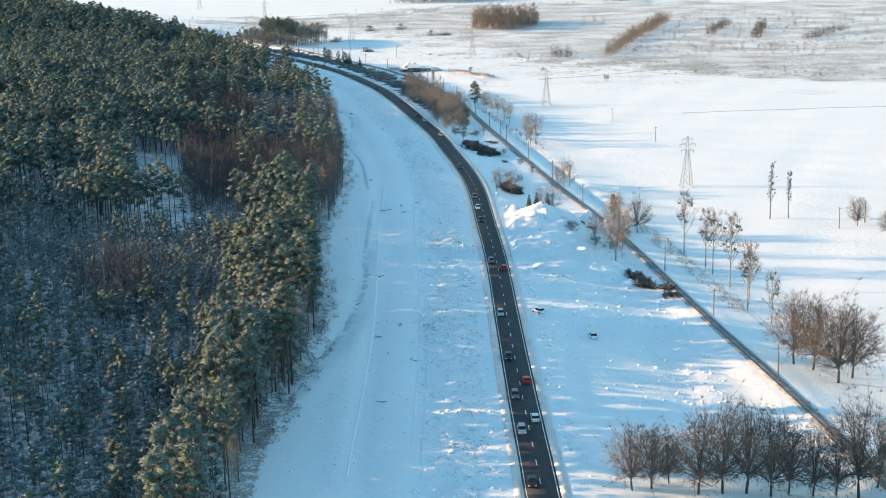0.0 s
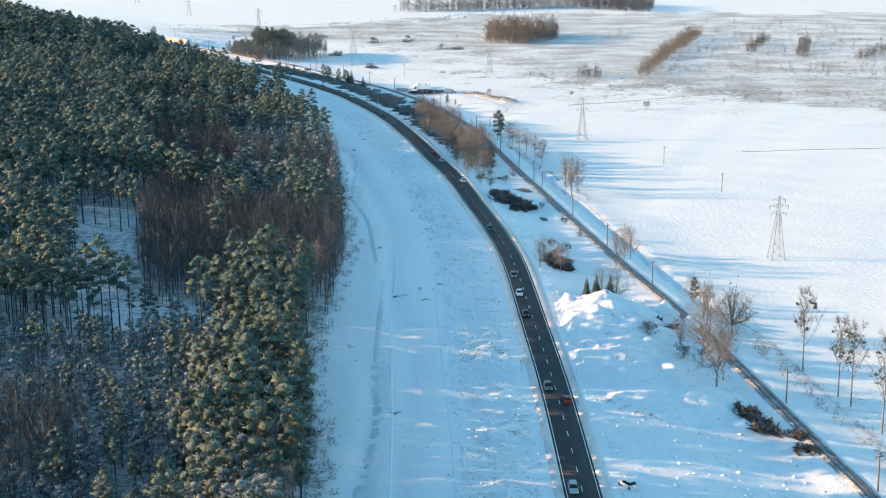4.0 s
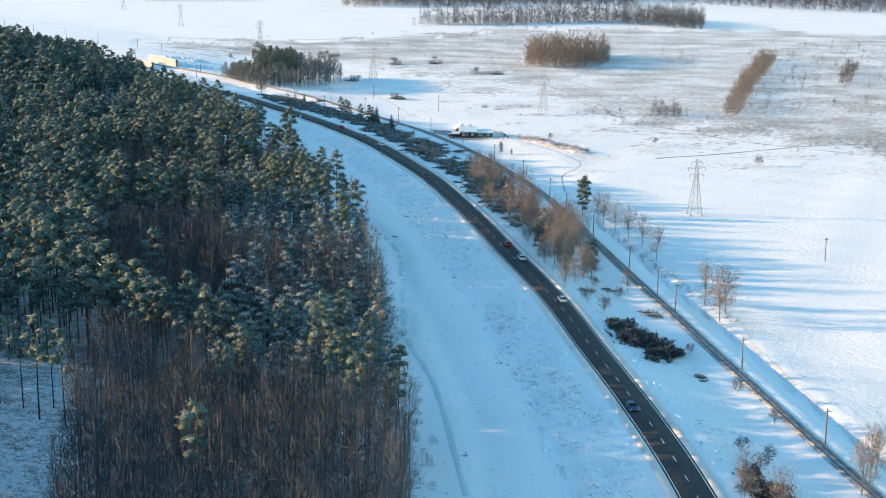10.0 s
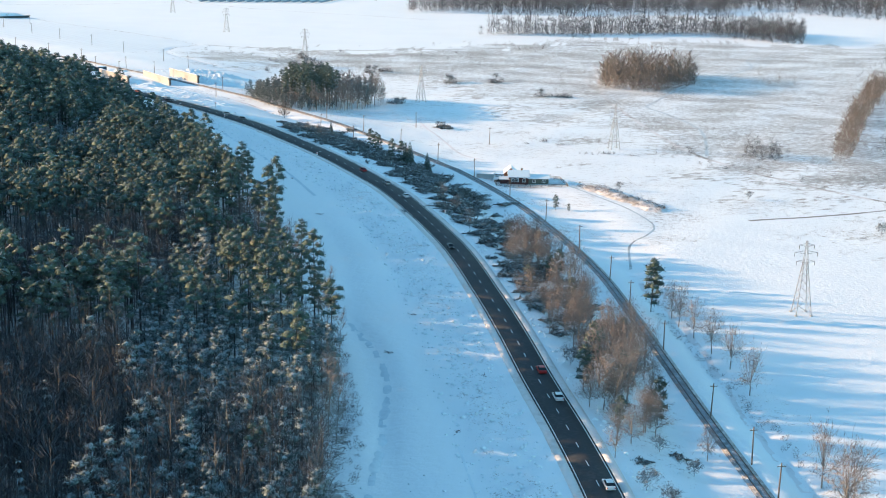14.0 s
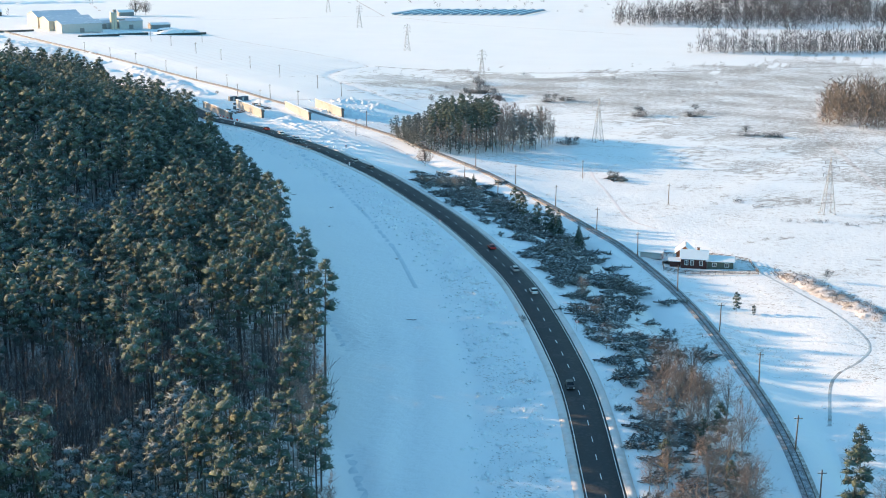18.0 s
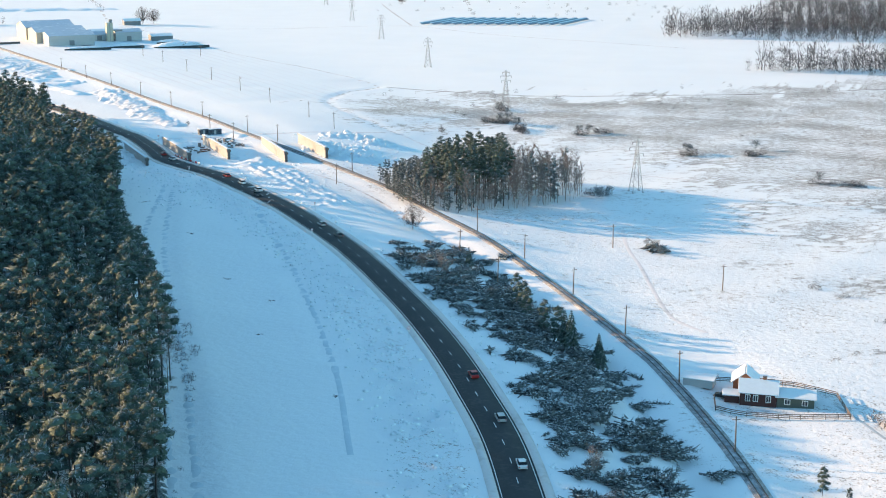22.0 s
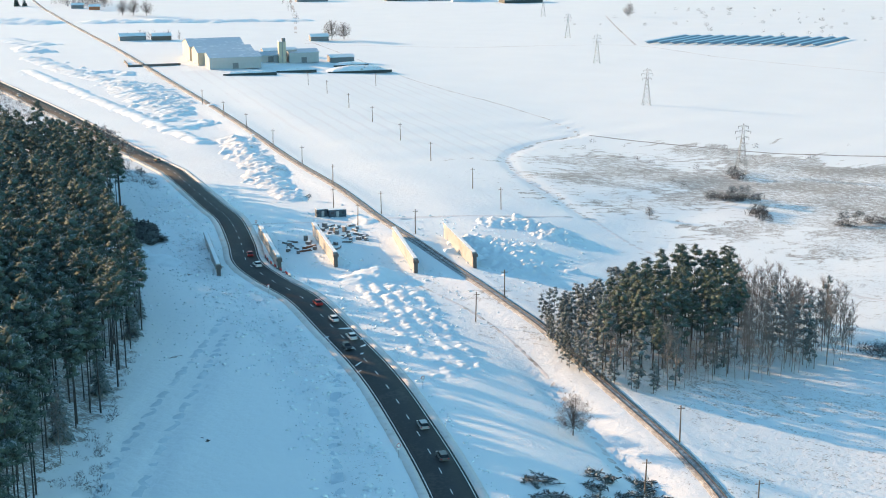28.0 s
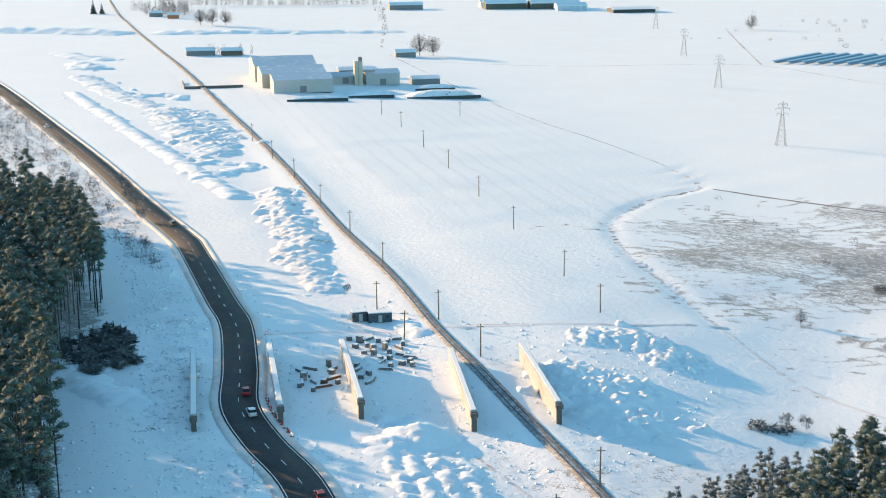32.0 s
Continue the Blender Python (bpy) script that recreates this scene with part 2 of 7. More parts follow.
def mesh_np(name, verts, faces, mats, index=None, normals=None):
    """A mesh of triangles or quads from arrays."""
    verts, faces = np.asarray(verts, np.float32), np.asarray(faces, np.int32)
    me = bpy.data.meshes.new(name)
    me.vertices.add(len(verts))
    me.vertices.foreach_set("co", verts.ravel())
    k = faces.shape[1]
    me.loops.add(faces.size)
    me.loops.foreach_set("vertex_index", faces.ravel())
    me.polygons.add(len(faces))
    me.polygons.foreach_set("loop_start", np.arange(0, faces.size, k, dtype=np.int32))
    me.polygons.foreach_set("loop_total", np.full(len(faces), k, np.int32))
    if index is not None:
        me.polygons.foreach_set("material_index", np.asarray(index, np.int32))
    for m in mats:
        me.materials.append(m)
    me.update(calc_edges=True)
    if normals is not None:
        me.polygons.foreach_set("use_smooth", np.ones(len(faces), bool))
        me.attributes.new("custom_normal", "FLOAT_VECTOR", "POINT").data.foreach_set("vector", np.asarray(normals, np.float32).ravel())
    return me


def smooth_line(points, step=4.0):
    """Points every few metres along a Catmull-Rom curve through the given ones."""
    p = np.array(points, float)
    p = np.vstack([2 * p[0] - p[1], p, 2 * p[-1] - p[-2]])
    out = []
    for k in range(1, len(p) - 2):
        n = max(2, int(np.linalg.norm(p[k + 1] - p[k]) / step))
        for u in np.linspace(0, 1, n, endpoint=False):
            a, b, c, d = p[k - 1], p[k], p[k + 1], p[k + 2]
            out.append(0.5 * (2 * b + (c - a) * u + (2 * a - 5 * b + 4 * c - d) * u**2 + (3 * b - a - 3 * c + d) * u**3))
    out.append(p[-2])
    return np.array(out)


def normals_of(line):
    """The way to the right of travel at each point of a line."""
    d = np.gradient(line, axis=0)
    d /= np.linalg.norm(d, axis=1)[:, None]
    return np.stack([d[:, 1], -d[:, 0]], 1)


def signed_distance(line, x, y):
    """Distance to a line (right of travel is positive) and the nearest point's number."""
    right = normals_of(line)
    dist, near = np.empty(len(x)), np.empty(len(x), int)
    for a in range(0, len(x), 20000):
        dx, dy = x[a : a + 20000, None] - line[:, 0], y[a : a + 20000, None] - line[:, 1]
        d2 = dx * dx + dy * dy
        k = d2.argmin(1)
        r = np.arange(len(k))
        side = dx[r, k] * right[k, 0] + dy[r, k] * right[k, 1]
        dist[a : a + 20000] = np.sqrt(d2[r, k]) * np.sign(side)
        near[a : a + 20000] = k
    return dist, near


def inside(poly, x, y):
    """Whether points lie in a polygon."""
    x, y = np.asarray(x, float), np.asarray(y, float)
    hit = np.zeros(x.shape, bool)
    for (ax, ay), (bx, by) in zip(poly, poly[1:] + poly[:1]):
        cross = ((ay > y) != (by > y)) & (x < (bx - ax) * (y - ay) / ((by - ay) or 1e-9) + ax)
        hit ^= cross
    return hit


def wave(x, y, scale, seed):
    """A cheap smooth noise from -1 to 1."""
    r = np.random.RandomState(seed)
    out = 0
    for k in range(5):
        a, ph, s = r.uniform(0, 6.283), r.uniform(0, 6.283), scale * r.uniform(0.6, 1.7)
        out = out + np.sin((x * math.cos(a) + y * math.sin(a)) * 6.283 / s + ph)
    return out / 3.0


def strip(name, line, left, right, z, mat, thick=0.0, crown=0.0):
    """A ribbon along a line, from left to right metres off it (right is positive), with thickness where wanted."""
    nr = normals_of(line)
    n = len(line)
    left, right = np.broadcast_to(left, n), np.broadcast_to(right, n)
    z = np.broadcast_to(z, n)
    rows = [np.c_[line + nr * left[:, None], z - thick], np.c_[line + nr * left[:, None], z], np.c_[line + nr * ((left + right) / 2)[:, None], z + crown], np.c_[line + nr * right[:, None], z], np.c_[line + nr * right[:, None], z - thick]]
    if not thick:
        rows = rows[1:4]
    k = len(rows)
    v = np.stack(rows, 1).reshape(-1, 3)
    f = [(i * k + j, i * k + j + 1, (i + 1) * k + j + 1, (i + 1) * k + j) for i in range(n - 1) for j in range(k - 1)]
    f = np.array(f)[:, ::-1]
    return new(name, mesh_np(name, v, f, [mat]))

# ---- lines of the plan ----
ROAD = smooth_line([(20, 60), (19.5, 160), (19, 247), (18.3, 304), (17.9, 358), (17.5, 424), (16, 480), (13.8, 545), (9.6, 590), (3.4, 635.1), (-1, 668.2), (-6.5, 700.3), (-13.5, 735.4), (-19.6, 768.6), (-27.5, 806.8), (-41.5, 866.7), (-64.1, 934.7), (-81.2, 972.9), (-99.5, 1007.8), (-120.8, 1042.7), (-149.2, 1083.6), (-177, 1117.9), (-196.9, 1140.1), (-220.8, 1163.2), (-242, 1183.2), (-261.1, 1196.2), (-277.9, 1210.1), (-293.6, 1230.2), (-316.5, 1257.5), (-335.4, 1274.7), (-383.9, 1319.2), (-396, 1329), (-446, 1364), (-518, 1416), (-599, 1472), (-660, 1514), (-742, 1570), (-850, 1640), (-1100, 1800), (-1700, 2170)])
RAIL = smooth_line([(101.5, 129.8), (93.5, 229.8), (86.2, 292.7), (80.2, 339.6), (74.2, 384.7), (65.7, 457), (60.4, 495.1), (48.4, 564.1), (38.7, 628), (32.5, 671.9), (24, 732.9), (14.7, 805.1), (6.4, 860.3), (-8.9, 922.3), (-23.2, 966.9), (-42.3, 1012.5), (-53.1, 1033.4), (-79.8, 1075.5), (-97.6, 1101.5), (-118.4, 1130.6), (-148.2, 1163.8), (-172.1, 1190.9), (-192.1, 1209.9), (-221.4, 1236.6), (-242.6, 1256.4), (-268.7, 1280.3), (-308, 1320), (-358.3, 1366.7), (-417.9, 1426), (-489.1, 1494.9), (-585, 1585), (-735, 1727), (-870, 1850), (-1058, 2023), (-1286, 2241), (-2200, 3150)])
FOREST_EDGE = [(-39, 200), (-38, 268), (-33, 320), (-33, 375), (-41, 436), (-41, 491), (-39, 541), (-39, 565), (-46, 622), (-50, 668), (-53, 700), (-60, 735), (-87, 815), (-97, 842), (-107, 869), (-148, 957), (-213, 1046), (-222, 1066), (-230, 1086), (-257, 1131), (-264, 1142)]
FOREST_BACK = [(-274, 1154), (-312, 1188), (-344, 1222), (-354, 1250), (-384, 1276), (-428, 1308), (-480, 1324), (-540, 1336)]
FOREST = [(-100, 200)] + FOREST_EDGE + FOREST_BACK + [(-600, 1340), (-490, 1250), (-400, 1120), (-335, 980), (-290, 850), (-232, 640), (-150, 380), (-105, 240)]
GLADES = [[(-138, 577), (-107, 560), (-102, 545), (-100, 520), (-90, 495), (-72, 490), (-70, 465), (-88, 462), (-106, 464), (-114, 500), (-124, 540), (-140, 555)], [(-138, 604), (-106, 600), (-108, 575), (-138, 580)]]

# ---- heights: the road runs on a terrace, the line drops to the plain and climbs again ----
ROAD_Z = [(100, 6), (590, 6.2), (670, 6.5), (825, 6.5), (882, 6.0), (985, 6.3), (1045, 7.0), (1085, 8.0), (1170, 9.0), (1230, 9.0), (1316, 8.4), (2100, 8.0)]
RAIL_Z = [(130, 3), (575, 3), (660, 2.5), (770, 1.5), (855, 0.5), (925, 0), (1035, 0.3), (1090, 2), (1145, 4), (1190, 6), (1225, 7.5), (1270, 8.7), (1325, 9), (1400, 8.5), (1500, 8), (1650, 7), (2000, 5), (3100, 2)]
FALL = [(200, 40), (1080, 38), (1190, 50), (1240, 80), (1325, 190), (1700, 260), (3000, 300)]


def bumpstep(v, a, b):
    u = np.clip((v - a) / (b - a), 0, 1)
    return u * u * (3 - 2 * u)


def profile(table, y):
    t = np.array(table, float)
    return np.interp(y, t[:, 0], t[:, 1])


def lie(x, y):
    """The lie of the land, without its small relief, and the distances to road and line."""
    x, y = np.atleast_1d(np.asarray(x, float)), np.atleast_1d(np.asarray(y, float))
    d_road, k = signed_distance(ROAD, x, y)
    d_rail, q = signed_distance(RAIL, x, y)
    z_road, z_rail = profile(ROAD_Z, ROAD[k, 1]), profile(RAIL_Z, RAIL[q, 1])
    between = z_road + (z_rail - z_road) * bumpstep(np.clip(d_road, 0, None) / (np.clip(d_road, 0, None) + np.clip(-d_rail, 0, None) + 1e-6), 0.12, 0.95)
    left = z_road + 4.2 * bumpstep(-d_road, 12, 110) + 9 * bumpstep(-d_road, 90, 260)
    left = left + 20 * np.exp(-(((y - 1040) / 92) ** 2)) * bumpstep(-d_road, 50, 160) - 3 * bumpstep(y, 1110, 1190) * bumpstep(-d_road, 20, 60) * (1 - bumpstep(y, 1330, 1500))
    right = z_rail * (1 - bumpstep(d_rail, 4, profile(FALL, RAIL[q, 1])))
    return np.where(d_road < 0, left, np.where(d_rail > 0, right, between)), d_road, d_rail


# ---- ground ----
def axis(lo, hi, step, far_lo, far_hi, grow=1.12):
    mid = list(np.arange(lo, hi + 0.1, step))
    s, out = step, mid[-1]
    while out < far_hi:
        s *= grow
        out += s
        mid.append(out)
    s, out = step, mid[0]
    while out > far_lo:
        s *= grow
        out -= s
        mid.insert(0, out)
    return np.array(mid)


gx, gy = axis(-470, 170, 2.8, -7000, 7000), axis(230, 1480, 2.6, -3000, 9000)
GX, GY = np.meshgrid(gx, gy)
X, Y = GX.ravel(), GY.ravel()
LIE, dR, dT = lie(X, Y)
Z = 0.22 * wave(X, Y, 90, 1) + 0.12 * wave(X, Y, 28, 2)
near_line = np.minimum(np.abs(dR), np.abs(dT))
Z *= bumpstep(near_line, 6, 30)
# the line's low bank: both flanks fall away from it
flank = bumpstep(np.abs(dT), 3.2, 9) * (1 - bumpstep(np.abs(dT), 16, 34))
Z -= 0.8 * flank
Z -= 0.10 * (1 - bumpstep(np.abs(dT), 2.5, 4)) + 0.12 * (1 - bumpstep(np.abs(dR), 5.5, 7))
# churned snow along the road's left verge
rough = bumpstep(-dR, 7, 10) * (1 - bumpstep(-dR, 19 + 5 * wave(X, Y, 120, 5), 25 + 5 * wave(X, Y, 120, 5)))
rs = np.random.RandomState(4)
Z += rough * (0.4 * wave(X, Y, 6.5, 7) + 0.25 * wave(X, Y, 11, 8) + rs.uniform(-0.55, 0.55, len(X)))
# the graded bed of the new carriageway: long shallow steps and ruts
bed = (dR < -22) & (dR > -110) & (Y < 1240) & (Y > 100)
Z += np.where(bed, 0.10 * np.sin(dR / 5.2 + 0.8 * wave(X, Y, 220, 9)) * bumpstep(-dR, 22, 30), 0)
drift_ = 2.2 * wave(X, Y, 160, 31)
for off, deep, wide in ((-23, 0.6, 2.6), (-38, 0.5, 2.2), (-41.5, -0.45, 1.8)):
    Z -= np.where(Y < 900, deep * np.exp(-(((dR - off + drift_) / wide) ** 2)), 0)
for k, points in enumerate(([(-252, 1160), (-216, 1073), (-187, 1021), (-162, 979), (-128, 915), (-112, 885)], [(-244, 1150), (-207, 1070), (-178, 1016), (-153, 972), (-120, 910), (-98, 868)], [(-215, 1160), (-190, 1110), (-160, 1060), (-120, 985)], [(-38, 300), (-28, 350), (-24, 400), (-26, 440)], [(-44, 640), (-46, 700), (-52, 745), (-78, 805)])):
    d_, _ = signed_distance(smooth_line(points, 4), X, Y)
    Z -= (0.7 if k != 2 else 0.35) * np.exp(-((np.abs(d_) / 2.4) ** 2)) - 0.25 * np.exp(-(((np.abs(d_) - 4.5) / 1.8) ** 2))
for off, y0, y1, deep in ((-12.5, 900, 1185, 1.5), (11, 480, 880, 1.3)):
    Z -= deep * np.exp(-(((dT - off) / 2.6) ** 2)) * bumpstep(Y, y0, y0 + 40) * (1 - bumpstep(Y, y1 - 40, y1))
FIELD_DITCH = [(-315, 1566), (-286, 1528), (-292, 1490), (-288, 1442), (-276, 1413), (-257, 1385), (-238, 1364), (-211, 1334)]
d_, _ = signed_distance(smooth_line(FIELD_DITCH, 4), X, Y)
Z -= 1.0 * np.exp(-((np.abs(d_) / 1.9) ** 2))
hollow = bumpstep(X, 30, 34) * (1 - bumpstep(X, 58 + 0.06 * (Y - 290), 63 + 0.06 * (Y - 290))) * bumpstep(Y, 286, 291) * (1 - bumpstep(Y, 358, 364))
Z -= 1.0 * hollow
Z += LIE
forest_floor = inside(FOREST, X, Y)
grass = np.zeros(len(X))
MEADOWS = [([(2, 1180), (60, 1080), (145, 975), (420, 880), (900, 1080), (700, 1650), (230, 1670), (30, 1690), (-110, 1520), (-240, 1500), (-280, 1410), (-180, 1350), (-60, 1300)], 0.55), ([(111, 1070), (158, 1080), (200, 1035), (330, 960), (320, 920), (171, 974), (125, 1030)], 0.62), ([(60, 1060), (78, 1040), (94, 1001), (84, 990), (68, 1020)], 0.66), ([(-20, 900), (30, 890), (120, 900), (420, 860), (420, 960), (150, 1000), (60, 1130), (-60, 1260), (-160, 1340), (-110, 1130), (-30, 1020)], 0.36), ([(40, 1120), (110, 1050), (200, 975), (500, 890), (500, 1000), (140, 1080), (60, 1170)], 0.6), ([(-150, 1520), (60, 1600), (170, 1520), (60, 1440), (-80, 1390), (-225, 1420), (-245, 1495)], 0.6), ([(-185, 1180), (-90, 1160), (-60, 1220), (-110, 1270), (-185, 1250)], 0.34)]
for poly, amount in MEADOWS:
    grass = np.where(inside(poly, X + 34 * wave(X, Y, 60, 11) + rs.uniform(-25, 25, len(X)), Y + 34 * wave(X, Y, 70, 12) + rs.uniform(-25, 25, len(X))), np.maximum(grass, amount), grass)
glade = np.zeros(len(X), bool)
for g in GLADES:
    glade |= inside(g, X, Y)
# stem colour over the forest floor stands in for shade beneath the crowns
grass = np.where(forest_floor, np.where(glade, 0.52, 0.6), grass)
grass = np.where(rough > 0.5, 0.32, grass)
grass = np.where((np.abs(dT) < 26) & (np.abs(dT) > 10), np.maximum(grass, np.where(Y < 900, 0.28, 0.12)), grass)
nx = len(gx)
i, j = np.meshgrid(np.arange(nx - 1), np.arange(len(gy) - 1))
a = (j * nx + i).ravel()
gme = mesh_np("ground", np.c_[X, Y, Z], np.c_[a, a + 1, a + nx + 1, a + nx], [])
at = gme.attributes.new("grass_and_shade", "FLOAT", "POINT")
at.data.foreach_set("value", grass.astype(np.float32))
sown = inside([(-640, 1660), (-300, 1345), (-225, 1335), (-300, 1500), (-320, 1570), (-500, 1720)], X, Y) * np.clip(0.6 + 0.5 * wave(X, Y, 120, 41), 0, 1)
gme.attributes.new("sown_field", "FLOAT", "POINT").data.foreach_set("value", sown.astype(np.float32))
gme.polygons.foreach_set("use_smooth", np.ones(len(gme.polygons), bool))


def ground_z(x, y):
    """The ground's height at a place."""
    ii, jj = min(max(np.searchsorted(gx, x), 1), len(gx) - 1), min(max(np.searchsorted(gy, y), 1), len(gy) - 1)
    u, v = (x - gx[ii - 1]) / (gx[ii] - gx[ii - 1]), (y - gy[jj - 1]) / (gy[jj] - gy[jj - 1])
    z = Z.reshape(len(gy), nx)
    return float((z[jj - 1, ii - 1] * (1 - u) + z[jj - 1, ii] * u) * (1 - v) + (z[jj, ii - 1] * (1 - u) + z[jj, ii] * u) * v)


def snowfield_material():
    m = bpy.data.materials.new("snow_field")
    m.use_nodes = True
    n, link = m.node_tree.nodes, m.node_tree.links.new
    bsdf = n["Principled BSDF"]
    bsdf.inputs["Roughness"].default_value = 0.7
    tc = n.new("ShaderNodeTexCoord")
    attr = n.new("ShaderNodeAttribute")
    attr.attribute_name = "grass_and_shade"
    tuft = n.new("ShaderNodeTexNoise")
    tuft.inputs["Scale"].default_value, tuft.inputs["Detail"].default_value, tuft.inputs["Roughness"].default_value = 0.42, 10, 0.78
    patch = n.new("ShaderNodeTexNoise")
    patch.inputs["Scale"].default_value, patch.inputs["Detail"].default_value = 0.03, 5
    drift = n.new("ShaderNodeTexNoise")
    drift.inputs["Scale"].default_value, drift.inputs["Detail"].default_value = 0.03, 4
    stretch = n.new("ShaderNodeMapping")
    stretch.inputs["Scale"].default_value = (0.8, 1.15, 1)
    link(tc.outputs["Object"], stretch.inputs["Vector"])
    link(stretch.outputs[0], tuft.inputs["Vector"])
    link(stretch.outputs[0], patch.inputs["Vector"])
    link(tc.outputs["Object"], drift.inputs["Vector"])
    white = n.new("ShaderNodeMix")
    white.data_type = "RGBA"
    white.inputs["A"].default_value, white.inputs["B"].default_value = (0.74, 0.79, 0.825, 1), (0.81, 0.855, 0.88, 1)
    link(drift.outputs[0], white.inputs["Factor"])
    # dry stems, and the forest floor's painted shade, show where value and noise are high
    s1 = n.new("ShaderNodeMath")
    s1.operation = "MULTIPLY_ADD"
    s1.inputs[1].default_value = 0.45
    s2 = n.new("ShaderNodeMath")
    s2.operation = "MULTIPLY_ADD"
    s2.inputs[1].default_value = 0.62
    link(patch.outputs[0], s1.inputs[0])
    link(tuft.outputs[0], s1.inputs[2])
    link(attr.outputs["Fac"], s2.inputs[0])
    link(s1.outputs[0], s2.inputs[2])
    cut = n.new("ShaderNodeMapRange")
    cut.inputs["From Min"].default_value, cut.inputs["From Max"].default_value = 1.50, 1.60
    stem = n.new("ShaderNodeTexNoise")
    stem.inputs["Scale"].default_value, stem.inputs["Detail"].default_value, stem.inputs["Roughness"].default_value = 2.2, 4, 0.7
    link(stretch.outputs[0], stem.inputs["Vector"])
    s3 = n.new("ShaderNodeMath")
    s3.operation = "MULTIPLY_ADD"
    s3.inputs[1].default_value = 0.95
    link(stem.outputs[0], s3.inputs[0])
    link(s2.outputs[0], s3.inputs[2])
    link(s3.outputs[0], cut.inputs["Value"])
    mix = n.new("ShaderNodeMix")
    mix.data_type = "RGBA"
    link(cut.outputs[0], mix.inputs["Factor"])
    link(white.outputs["Result"], mix.inputs["A"])
    mix.inputs["B"].default_value = (0.29, 0.285, 0.27, 1)
    # faint wheel marks across the sown field
    marks = n.new("ShaderNodeTexWave")
    marks.inputs["Scale"].default_value, marks.inputs["Distortion"].default_value, marks.inputs["Detail"].default_value = 0.035, 1.6, 3
    lay = n.new("ShaderNodeMapping")
    lay.inputs["Rotation"].default_value = (0, 0, radians(-44))
    link(tc.outputs["Object"], lay.inputs["Vector"])
    link(lay.outputs[0], marks.inputs["Vector"])
    worn = n.new("ShaderNodeMapRange")
    worn.inputs["From Min"].default_value, worn.inputs["From Max"].default_value = 0.75, 1.0
    worn.inputs["To Max"].default_value = 0.55
    link(marks.outputs["Fac"], worn.inputs["Value"])
    sown = n.new("ShaderNodeAttribute")
    sown.attribute_name = "sown_field"
    where = n.new("ShaderNodeMath")
    where.operation = "MULTIPLY"
    link(worn.outputs[0], where.inputs[0])
    link(sown.outputs["Fac"], where.inputs[1])
    field = n.new("ShaderNodeMix")
    field.data_type = "RGBA"
    link(where.outputs[0], field.inputs["Factor"])
    link(mix.outputs["Result"], field.inputs["A"])
    field.inputs["B"].default_value = (0.70, 0.72, 0.75, 1)
    link(field.outputs["Result"], bsdf.inputs["Base Color"])
    fine = n.new("ShaderNodeTexNoise")
    fine.inputs["Scale"].default_value, fine.inputs["Detail"].default_value, fine.inputs["Roughness"].default_value = 0.5, 7, 0.62
    link(tc.outputs["Object"], fine.inputs["Vector"])
    b = n.new("ShaderNodeBump")
    b.inputs["Strength"].default_value, b.inputs["Distance"].default_value = 1.0, 0.24
    link(fine.outputs[0], b.inputs["Height"])
    link(b.outputs[0], bsdf.inputs["Normal"])
    return m


gme.materials.append(snowfield_material())
ground = tagged(new("ground", gme), "snow-covered flat ground with dry grass showing through", "ground", kind="structure")

# ---- road ----
along = np.r_[0, np.cumsum(np.linalg.norm(np.diff(ROAD, axis=0), axis=1))]
half = np.interp(ROAD[:, 1], [400, 800, 1000, 1300], [3.7, 4.1, 4.5, 4.5])
road_z = profile(ROAD_Z, ROAD[:, 1]) + 0.35 * bumpstep(ROAD[:, 1], 1340, 1480)
road = tagged(strip("road", ROAD, -half, half, road_z + 0.06, ASPHALT, thick=0.3, crown=0.05), "dark wet asphalt two-lane road with white markings", "road", kind="structure")
for s in (-1, 1):
    line = strip("edge_line", ROAD, s * (half - 0.55) - 0.09, s * (half - 0.55) + 0.09, road_z + 0.088, PAINT)
    line.parent = road
    bank = strip("ploughed_bank", ROAD, s * (half + 0.9) - 0.95, s * (half + 0.9) + 0.95, road_z + 0.08, DIRTY_SNOW, thick=0.4, crown=0.2)
    tagged(bank, "ridge of dirty ploughed snow beside the road", "snow bank", kind="structure")
dash_me = mesh_np("lane_dash", [(-0.09, -1.4, 0), (0.09, -1.4, 0), (0.09, 1.4, 0), (-0.09, 1.4, 0)], [(0, 1, 2, 3)], [PAINT])
for s in np.arange(60, along[-1] - 600, 9.6):
    x, y = np.interp(s, along, ROAD[:, 0]), np.interp(s, along, ROAD[:, 1])
    x2, y2 = np.interp(s + 1, along, ROAD[:, 0]), np.interp(s + 1, along, ROAD[:, 1])
    d = new("lane_dash", dash_me)
    d.parent = road
    d.matrix_world = pose(x, y, np.interp(s, along, road_z) + 0.125, 0, 0, math.degrees(math.atan2(-(x2 - x), y2 - y)))

# ---- railway ----
rail_z = profile(RAIL_Z, RAIL[:, 1])
track = tagged(strip("railway_track", RAIL, -1.75, 1.75, rail_z + 0.12, BALLAST, thick=0.5, crown=0.08), "single railway track on snow-dusted ballast", "railway", kind="structure")
for s in (-0.76, 0.76):
    r = strip("rail", RAIL, s - 0.06, s + 0.06, rail_z + 0.36, STEEL, thick=0.16)
    r.parent = track

